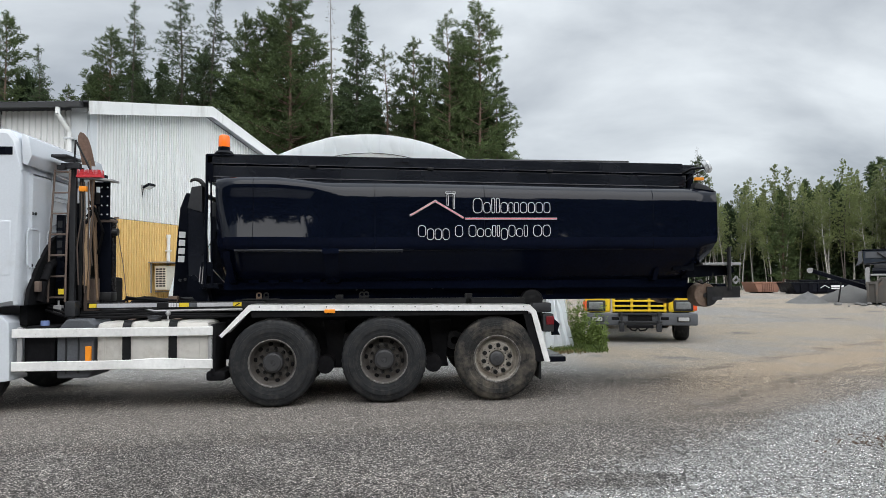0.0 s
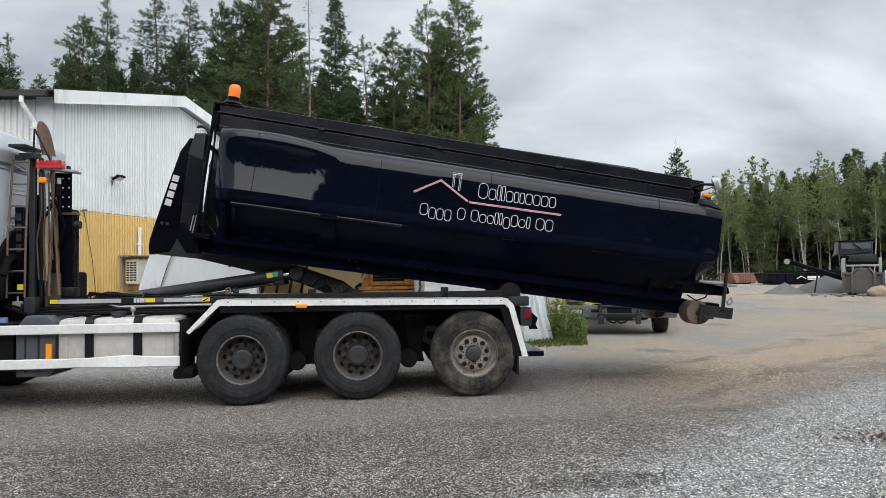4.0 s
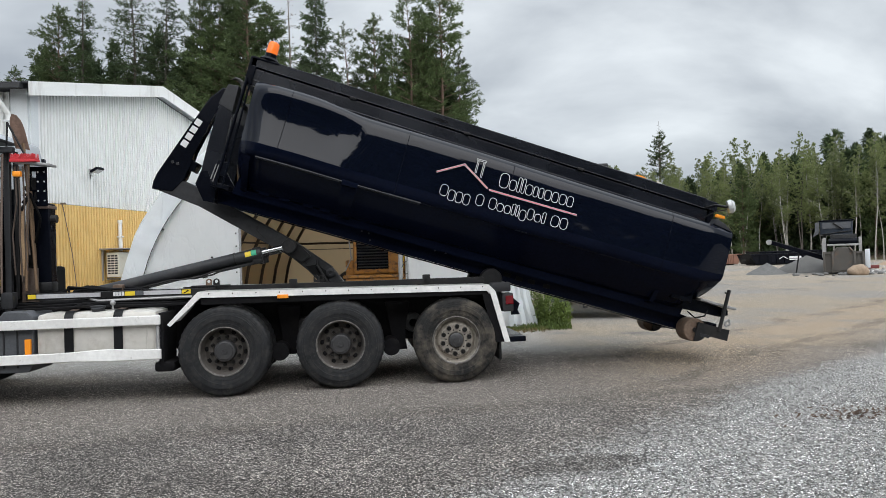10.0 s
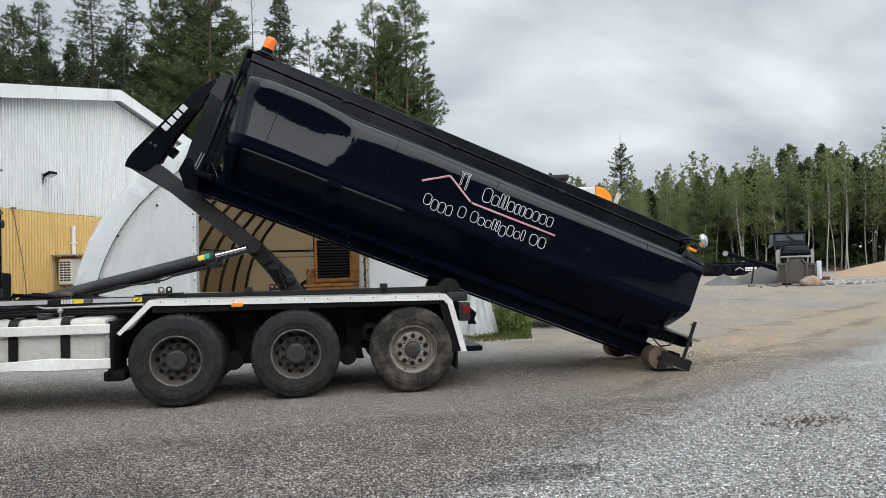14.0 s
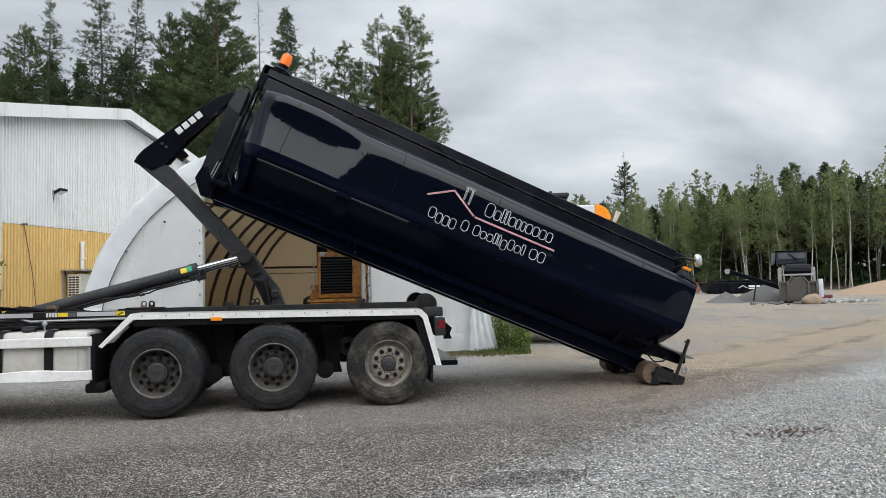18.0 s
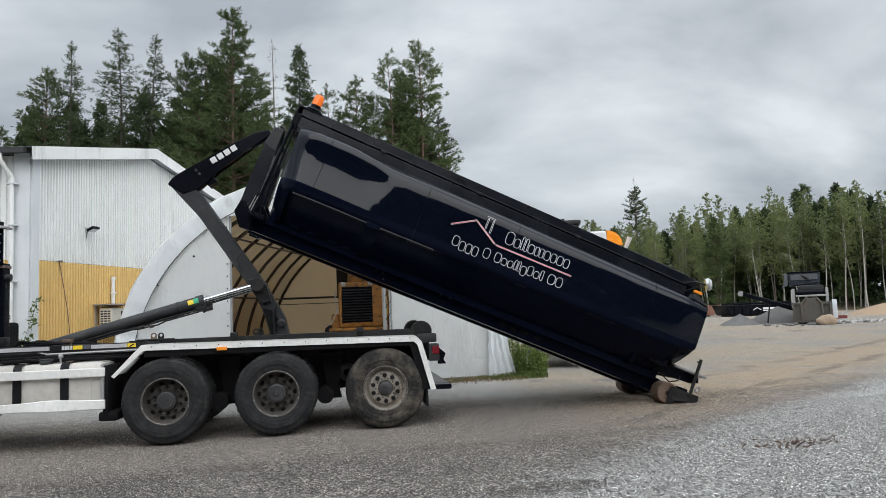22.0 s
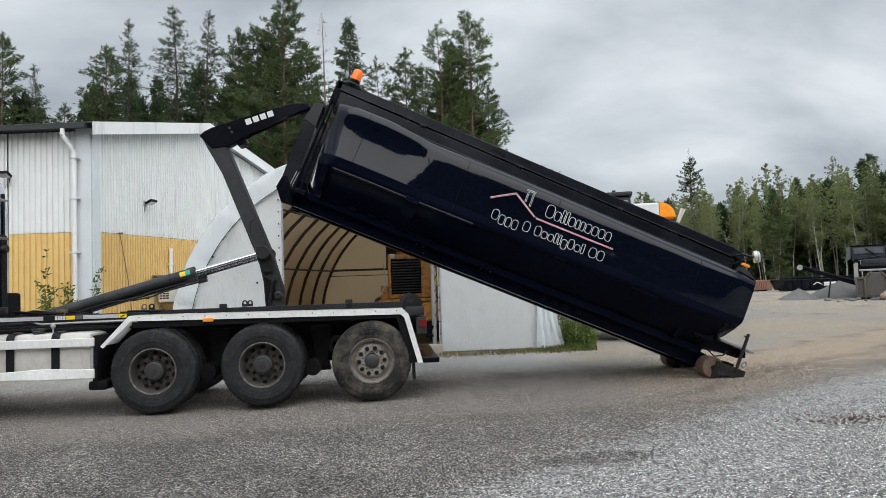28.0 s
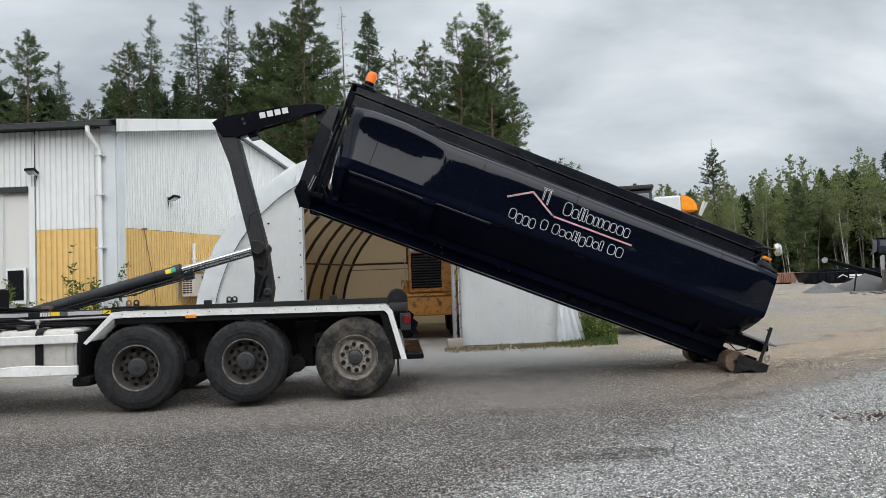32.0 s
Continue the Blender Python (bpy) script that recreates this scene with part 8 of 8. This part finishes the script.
def tree_thing(name, meshes, bark, leaf, label, group):
    t = thing(name, (0, 0, 0), label, "tree", group)
    for nm, (v, f), m in (("trunk", meshes[0], bark), ("crown", meshes[1], leaf)):
        v, f = np.asarray(v).tolist(), np.asarray(f).tolist()
        ob = new(nm, raw_mesh(nm, v, f, m, nm == "trunk"))
        ob.parent = t
    return t


BACK, EDGE = "conifers behind the warehouse", "trees at the forest edge"
HEIGHT, TREES, PLACED = {}, {}, set()


def species(key, h, name, meshes, bark, leaf, label, group):
    HEIGHT[key] = h
    TREES[key] = tree_thing(name, meshes, bark, leaf, label, group)


species("spruce_a", 21.5, "spruce", conifer(21.5, 4.3, 1, "spruce"), BARK, SPRUCE_GREEN, "dense dark green spruce behind the warehouse", BACK)
species("spruce_b", 19, "spruce", conifer(19, 3.4, 2, "spruce", 1.3), BARK, SPRUCE_GREEN, "dark green spruce behind the warehouse", BACK)
species("big_pine", 24.5, "pine", conifer(24.5, 8.2, 31, "pine", 0.85), PINE_BARK, PINE_GREEN, "tall broad pine with layered green branches", BACK)
species("pine_a", 22, "pine", conifer(22, 6.6, 33, "pine", 0.85), PINE_BARK, PINE_GREEN, "tall pine with reddish trunk and spreading crown", BACK)
species("pine_b", 20, "pine", conifer(20, 4.6, 4, "pine", 0.85), PINE_BARK, PINE_GREEN, "slim pine with reddish trunk", BACK)
species("open_pine", 21, "pine", conifer(21, 4.2, 5, "open", 0.85), PINE_BARK, PINE_GREEN, "open pine with bare lower trunk", BACK)
species("thin_a", 20, "thin_spruce", conifer(20, 3.0, 6, "thin", 0.5), BARK, SPRUCE_GREEN, "thin half-bare spruce with a dark trunk", BACK)
species("thin_b", 22, "thin_spruce", conifer(22, 4.6, 16, "thin", 0.42), BARK, SPRUCE_GREEN, "ragged tall spruce with sparse branches", BACK)
species("bare", 20, "bare_spruce", conifer(20, 1.5, 7, "bare"), GREY_TWIG, GREY_TWIG, "thin dead grey spruce", BACK)
species("birch_a", 12, "birch", leafy_tree(12, 1.6, 8, 1.0, 0.3), BIRCH_BARK, BIRCH_GREEN, "slender birch with a pale trunk and green leaves", EDGE)
species("birch_b", 11, "birch", leafy_tree(11, 1.35, 9, 1.0, 0.2), BIRCH_BARK, BIRCH_GREEN, "slender birch leafy almost down to the ground", EDGE)
species("birch_c", 13, "birch", leafy_tree(13, 1.7, 10, 0.9, 0.42), BIRCH_BARK, BIRCH_GREEN, "tall birch with a bare pale trunk and green crown", EDGE)
species("aspen", 12, "aspen", leafy_tree(12, 1.3, 13, 0.55, 0.35), BARK, BIRCH_GREEN, "thin grey-stemmed aspen with sparse leaves", EDGE)
species("pole_birch", 11, "birch", leafy_tree(11, 1.0, 19, 0.7, 0.6), BIRCH_BARK, BIRCH_GREEN, "thin pale birch stem with a small high crown", EDGE)
species("fir", 12, "young_spruce", conifer(12, 2.5, 14, "spruce", 1.6), BARK, SPRUCE_GREEN, "young dark spruce among birches", EDGE)
species("low_pine", 13, "young_pine", conifer(13, 3.2, 15, "pine", 1.3), PINE_BARK, PINE_GREEN, "young pine among birches", EDGE)
species("wood_fir", 12, "forest_spruce", conifer(12, 4.2, 25, "spruce", 5.0), BARK, SPRUCE_GREEN, "dark spruce at the far side of the yard", "trees across the yard")
species("dark_fir", 12, "forest_spruce", conifer(12, 2.9, 24, "spruce", 3.4), BARK, SPRUCE_GREEN, "dark spruce deep in the forest", "trees in the forest")


def plant(kind, x, y, h, turn):
    """Stand a tree at a place, grown to a height."""
    s = h / HEIGHT[kind]
    m = Matrix.LocRotScale((x, y, -0.02), Euler((0, 0, turn)), None)
    if kind in PLACED:
        t = copy_thing(TREES[kind], m)
    else:
        t = TREES[kind]
        PLACED.add(kind)
        t.matrix_basis = m
    t.scale = (s, s, s)


for k, (kind, x, h, back) in enumerate((
        ("pine_a", -31.0, 21.5, 0), ("pine_b", -27.5, 21.3, 1), ("thin_a", -24.8, 18.6, 0), ("pine_b", -22.4, 13.0, -1),
        ("pine_b", -20.4, 17.5, 1), ("pine_a", -19.5, 19.9, 0), ("thin_a", -17.6, 21.6, -1), ("spruce_b", -16.6, 14.5, 1), ("thin_b", -14.4, 23.0, 0), ("pine_b", -14.6, 16.5, 1), ("thin_a", -11.9, 22.6, 0), ("spruce_b", -12.3, 14.0, 2),
        ("pine_b", -9.8, 21.5, 1), ("pine_a", -8.7, 19.0, 0), ("big_pine", -6.2, 24.8, 0), ("pine_a", -4.2, 16.5, 1), ("bare", -3.1, 22.0, -1), ("spruce_a", -1.2, 21.8, 0), ("open_pine", 0.9, 18.8, 1), ("spruce_b", 0.2, 15.0, 2),
        ("pine_a", -8.4, 21.5, 1), ("pine_a", -4.6, 20.5, 2), ("spruce_b", -16.2, 18.0, 2), ("pine_b", -13.2, 18.5, 2), ("pine_a", 6.9, 20.3, 1), ("pine_b", 4.5, 18.8, 2), ("spruce_b", -8.0, 16.5, 2), ("pine_b", -11.0, 17.0, 2), ("spruce_b", -18.5, 15.0, 2), ("spruce_b", -2.3, 17.0, 3), ("pine_b", 2.2, 16.5, 2), ("pine_b", 9.9, 17.0, 2), ("pine_b", 3.2, 19.5, 0), ("open_pine", 5.7, 21.2, 0), ("pine_b", 6.3, 18.0, 2), ("pine_a", 8.2, 22.3, 0), ("spruce_b", -18.3, 18.0, 2), ("pine_b", -13.3, 19.3, 3), ("spruce_b", -10.6, 18.2, 2), ("pine_b", -7.3, 20.6, 2), ("spruce_b", -21.4, 16.8, 2), ("pine_a", -6.9, 22.0, 3))):
    plant(kind, x, 45.0 + 0.9 * back, h * 1.03, k * 1.7)
# second line, lower, behind the roof
rng = np.random.default_rng(77)
for k in range(30):
    plant(("spruce_b", "dark_fir", "fir", "dark_fir")[k % 4], -36 + 1.6 * k + rng.uniform(-0.8, 0.8), 50 + rng.uniform(-2, 3), rng.uniform(13.5, 18.5), rng.uniform(0, 6))
for k in range(28):
    plant(("spruce_b", "pine_b", "dark_fir")[k % 3], -30 + 1.45 * k + rng.uniform(-0.6, 0.6), 48 + rng.uniform(-1.0, 1.5), rng.uniform(14.0, 17.5), rng.uniform(0, 6))
# forest edge to the east
edge = [(16, 96), (24, 84), (34, 72), (43, 63), (50, 55), (57, 47), (66, 38), (78, 28)]


def edge_point(u):
    f = u * (len(edge) - 1)
    i = min(int(f), len(edge) - 2)
    f -= i
    return edge[i][0] * (1 - f) + edge[i + 1][0] * f, edge[i][1] * (1 - f) + edge[i + 1][1] * f


kinds = ["birch_a", "birch_b", "pole_birch", "aspen", "birch_a", "low_pine", "birch_c", "birch_a"]
for row, count in enumerate((44, 46, 42, 40, 40)):
    for k in range(count):
        x, y = edge_point((k + rng.uniform(0.1, 0.9)) / count)
        x, y = x + row * 1.9 + rng.uniform(-0.9, 0.9), y + row * 3.0 + rng.uniform(-1.2, 1.2)
        if row < 2:
            kind, h = kinds[int(rng.integers(0, 8))], rng.uniform(8.6, 12.4)
        else:
            kind, h = ("dark_fir", "fir", "dark_fir", "low_pine", "dark_fir", "birch_c")[int(rng.integers(0, 6))], rng.uniform(7.8, 11.2)
        plant(kind, x, y, h * (0.92 + 0.14 * smoothstep(25, 42, x) + 0.18 * smoothstep(50, 70, x)), rng.uniform(0, 6))
# taller leafy trees that close the gaps behind the front rows
for row, count in enumerate((40, 38)):
    for k in range(count):
        x, y = edge_point((k + rng.uniform(0.1, 0.9)) / count)
        x, y = x + 2.6 + row * 3.4 + rng.uniform(-0.9, 0.9), y + 4.2 + row * 5.2 + rng.uniform(-1.2, 1.2)
        kind = ("birch_a", "birch_c", "birch_b", "low_pine", "birch_a")[int(rng.integers(0, 5))]
        plant(kind, x, y, rng.uniform(8.8, 13.4) * (0.92 + 0.14 * smoothstep(25, 42, x) + 0.18 * smoothstep(50, 70, x)), rng.uniform(0, 6))
plant("pine_a", 45.4, 90, 18.8, 0.4)
plant("bare", 45.5, 90.2, 20.4, 0.4)
plant("fir", 59.3, 72, 14.8, 1.0)
plant("aspen", 54.3, 72, 15.4, 2.0)
plant("fir", 64.9, 72, 15.5, 1.0)
plant("low_pine", 65.8, 71, 14.0, 1.7)
plant("aspen", 71.5, 70.0, 19.0, 2.0)
plant("aspen", 75.0, 66.0, 19.0, 3.0)
plant("birch_c", 72.5, 66.0, 17.0, 2.5)
# woods behind the camera and beyond the cab
for k in range(112):
    plant("wood_fir", -55 + 1.05 * k + rng.uniform(-0.4, 0.4), -28 - 2.5 * (k % 2) + rng.uniform(-0.8, 0.8), rng.uniform(12.0, 13.2), rng.uniform(0, 6))


def understory():
    """Bushes and young growth under the forest edge, too dense to count."""
    r = np.random.default_rng(5)
    cs = []
    for k in range(2600):
        x, y = edge_point(r.random())
        d = r.uniform(3.5, 12)
        h = r.uniform(0.3, 1.6) * (1 + 0.12 * d)
        for q in range(3):
            cs.append((x + 0.55 * d + r.normal(0, 0.6), y + 0.85 * d + r.normal(0, 0.6), h * r.random()))
    v, f = sprays(cs, np.tile((0, 0, 0.6), (len(cs), 1)), 0.32, 4, r, 0.2)
    tagged(new("forest_understory", raw_mesh("forest_understory", v.tolist(), f.tolist(), SPRUCE_GREEN)), "dark green undergrowth below the birches", "undergrowth", kind="stuff")


understory()


# ---- weeds ----
def weed_clump(name, cx, cy, w, d, h, count, seed, label, material=WEED_GREEN, size=0.07):
    r = np.random.default_rng(seed)
    sv, sf, v, f = [], [], [], []
    for k in range(count):
        p = np.array([cx + r.normal(0, w), cy + r.normal(0, d), 0.0])
        hh = h * (1.0 if k == 0 else r.uniform(0.4, 1.0))
        lean = r.normal(0, 0.16, 2)
        q = p + np.array([lean[0] * hh, lean[1] * hh, hh])
        limb(sv, sf, p, q, 0.007, 0.003, 4)
        for j in range(int(8 + 16 * hh)):
            s = 0.12 + 0.88 * r.random()
            az = r.random() * 6.28
            tuft(v, f, p + (q - p) * s, np.array([math.cos(az), math.sin(az), 0.35]), size * (1.25 - 0.5 * s), r, 2)
    t = thing(name, (cx, cy, 0), label, "plant")
    for nm, vv, ff, m in (("stem", sv, sf, GREY_TWIG if material is DRY_GRASS else WEED_GREEN), ("leaf", v, f, material)):
        ob = tagged(new(nm, raw_mesh(nm, [(a - cx, b - cy, c) for a, b, c in vv], ff, m)), kind="stuff")
        ob.parent = t


weed_clump("weed_bush", 5.5, 6.2, 0.13, 0.2, 1.05, 34, 1, "leafy green weeds at the tent corner", size=0.09)
weed_clump("weed_bush", 5.85, 6.4, 0.12, 0.25, 0.7, 20, 2, "leafy green weeds at the tent corner", size=0.1)
weed_clump("tall_weed", -5.95, 6.3, 0.06, 0.08, 2.55, 7, 3, "tall willowherb weeds against the yellow wall", size=0.13)
weed_clump("tall_weed", -5.3, 6.3, 0.12, 0.1, 2.15, 9, 4, "tall willowherb weeds against the yellow wall", size=0.13)
weed_clump("tall_weed", -5.62, 6.35, 0.1, 0.1, 1.95, 6, 9, "tall willowherb weeds against the yellow wall", size=0.13)
weed_clump("tall_weed", -6.85, 6.3, 0.18, 0.12, 1.85, 8, 6, "tall willowherb weeds against the yellow wall", size=0.13)


def verge():
    r = np.random.default_rng(8)
    v, f = [], []
    for k in range(1500):
        x = 2.4 + 3.5 * r.random() ** 0.7
        c = np.array([x, 5.75 + r.normal(0, 0.22) + 0.06 * (x - 3), 0.0])
        if r.random() > 0.15 + 0.85 * smoothstep(4.2, 5.4, x):
            continue
        tuft(v, f, c, np.array([0, 0, 2.2]), 0.05 + 0.07 * r.random() * smoothstep(4.5, 5.6, x), r, 3)
    tagged(new("grass_verge", raw_mesh("grass_verge", v, f, WEED_GREEN)), "low patchy green grass along the tent foot", "grass", kind="stuff")
    v, f = [], []
    for k in range(700):
        c = np.array([2.2 + 3.2 * r.random(), 5.6 + r.normal(0, 0.25), 0.0])
        tuft(v, f, c, np.array([0, 0, 1.2]), 0.055, r, 2)
    tagged(new("dry_weeds", raw_mesh("dry_weeds", v, f, DRY_GRASS)), "dry brown weeds on the gravel edge", "grass", kind="stuff")
    v, f = [], []
    for k in range(170):
        c = np.array([6.05 + r.normal(0, 0.35), -2.7 + r.normal(0, 0.12), 0.012])
        tuft(v, f, c, np.array([1.0, 0.2, 0.05]), 0.05, r, 1)
    tagged(new("fallen_leaves", raw_mesh("fallen_leaves", v, f, surface("dead_leaf_brown", (0.1, 0.065, 0.045), 0.9, var=0.5))), "dead brown leaves lying on gravel", "leaves", kind="stuff")


verge()


# ---- what moves ----
# seconds; the truck: x, y, z and turn; the box: x, y, z and tilt; turn of the hook arm
MOVES = [
    (0, 0.030, 1.250, 0.000, -0.40, 2.400, 1.250, 1.270, 0.00, 0.00),
    (1, 0.030, 1.250, 0.000, -0.40, 2.411, 1.262, 1.288, -0.42, -1.01),
    (1.5, 0.030, 1.250, 0.000, -0.40, 2.450, 1.268, 1.315, -1.91, -3.76),
    (2, 0.030, 1.250, 0.000, -0.40, 2.480, 1.273, 1.334, -3.16, -5.97),
    (2.5, 0.030, 1.250, 0.000, -0.40, 2.516, 1.279, 1.349, -4.57, -8.42),
    (3, 0.030, 1.250, 0.000, -0.40, 2.554, 1.285, 1.365, -5.85, -10.74),
    (3.5, 0.030, 1.250, 0.000, -0.40, 2.589, 1.291, 1.375, -6.92, -12.67),
    (5.5, 0.030, 1.250, 0.000, -0.40, 2.697, 1.314, 1.400, -10.13, -18.53),
    (6.5, 0.030, 1.250, 0.000, -0.40, 2.751, 1.325, 1.410, -11.50, -21.14),
    (7.5, 0.030, 1.250, 0.000, -0.40, 2.808, 1.335, 1.411, -12.87, -23.70),
    (8.5, 0.027, 1.253, 0.000, -0.38, 2.866, 1.345, 1.413, -14.36, -26.41),
    (9.5, 0.021, 1.259, 0.000, -0.34, 2.935, 1.355, 1.410, -16.18, -29.67),
    (10.5, 0.015, 1.265, 0.000, -0.30, 2.994, 1.365, 1.397, -17.68, -32.32),
    (11.5, 0.009, 1.271, 0.000, -0.26, 3.066, 1.375, 1.388, -19.45, -35.50),
    (12.5, 0.003, 1.277, 0.000, -0.22, 3.127, 1.386, 1.372, -20.69, -37.82),
    (13, 0.000, 1.280, 0.000, -0.20, 3.152, 1.392, 1.369, -21.10, -38.64),
    (13.5, 0.003, 1.277, 0.000, -0.22, 3.169, 1.398, 1.375, -21.37, -39.26),
    (14, -0.011, 1.274, 0.000, -0.24, 3.187, 1.404, 1.386, -21.51, -40.01),
    (14.5, -0.037, 1.271, 0.000, -0.26, 3.188, 1.410, 1.397, -21.73, -40.82),
    (16.5, -0.168, 1.259, 0.000, -0.34, 3.234, 1.434, 1.420, -22.51, -44.92),
    (17.5, -0.260, 1.253, 0.000, -0.38, 3.243, 1.445, 1.436, -22.88, -47.22),
    (18.5, -0.348, 1.250, 0.000, -0.37, 3.250, 1.454, 1.445, -23.06, -49.08),
    (20, -0.506, 1.250, 0.000, -0.27, 3.267, 1.468, 1.461, -23.34, -52.47),
    (21.5, -0.647, 1.250, 0.000, -0.17, 3.282, 1.481, 1.469, -23.59, -55.43),
    (23, -0.816, 1.250, 0.000, -0.07, 3.283, 1.487, 1.469, -23.72, -58.64),
    (24.5, -0.996, 1.234, 0.001, 0.07, 3.285, 1.488, 1.466, -23.71, -61.99),
    (25.5, -1.139, 1.201, 0.003, 0.21, 3.269, 1.489, 1.461, -23.62, -64.34),
    (27.5, -1.459, 1.136, 0.007, 0.48, 3.195, 1.490, 1.446, -23.30, -68.2),
    (28.5, -1.580, 1.100, 0.009, 0.62, 3.169, 1.490, 1.437, -23.26, -69.85),
    (29.5, -1.656, 1.060, 0.013, 0.78, 3.176, 1.490, 1.428, -23.05, -71.25),
    (30.5, -1.811, 1.030, 0.015, 0.92, 3.174, 1.491, 1.414, -22.75, -73.9),
    (31.5, -1.966, 1.010, 0.017, 1.07, 3.155, 1.491, 1.411, -22.33, -76.1),
    (32, -2.031, 1.000, 0.018, 1.15, 3.155, 1.491, 1.391, -22.12, -77.25),
]


def motions():
    truck_rows, box_rows, arm_rows = [], [], []
    barrel_rows, rod_rows, wheel_rows = [], [], []
    for t, tx, ty, tz, yaw, x, y, z, tilt, turn in MOVES:
        truck_rows.append((t, pose(tx, ty, tz, 0, 0, yaw)))
        box_rows.append((t, pose(x, y, z, 0, -tilt, 0)))
        arm_rows.append((t, pose(*(Vector(ARM_PIVOT) - Vector(TRUCK_AT)), 0, -turn, 0)))
        a = math.radians(turn)
        dx, dz = ARM_PIN[0] - ARM_PIVOT[0], ARM_PIN[2] - ARM_PIVOT[2]
        px, pz = ARM_PIVOT[0] + dx * math.cos(a) - dz * math.sin(a), ARM_PIVOT[2] + dx * math.sin(a) + dz * math.cos(a)
        aim = math.degrees(math.atan2(pz - CYL_BASE[2], px - CYL_BASE[0]))
        for n, cy in enumerate(CYL_Y):
            barrel_rows.append((n, t, pose(CYL_BASE[0] - TRUCK_AT[0], cy - TRUCK_AT[1], CYL_BASE[2] - TRUCK_AT[2], 0, -aim, 0)))
            rod_rows.append((n, t, pose(px - TRUCK_AT[0], cy - TRUCK_AT[1], pz - TRUCK_AT[2], 0, -aim, 0)))
        wheel_rows.append((t, (tx - MOVES[0][1]) / TYRE_R))
    walk(TRUCK, truck_rows)
    walk(BOX, box_rows)
    walk(ARM, arm_rows)
    for n in (0, 1):
        walk(BARRELS[n], [(t, m) for k, t, m in barrel_rows if k == n])
        walk(RODS[n], [(t, m) for k, t, m in rod_rows if k == n])
    for w in WHEELS:
        rest = w.location.copy()
        walk(w, [(t, pose(*rest, 0, math.degrees(a), 0)) for t, a in wheel_rows])


motions()
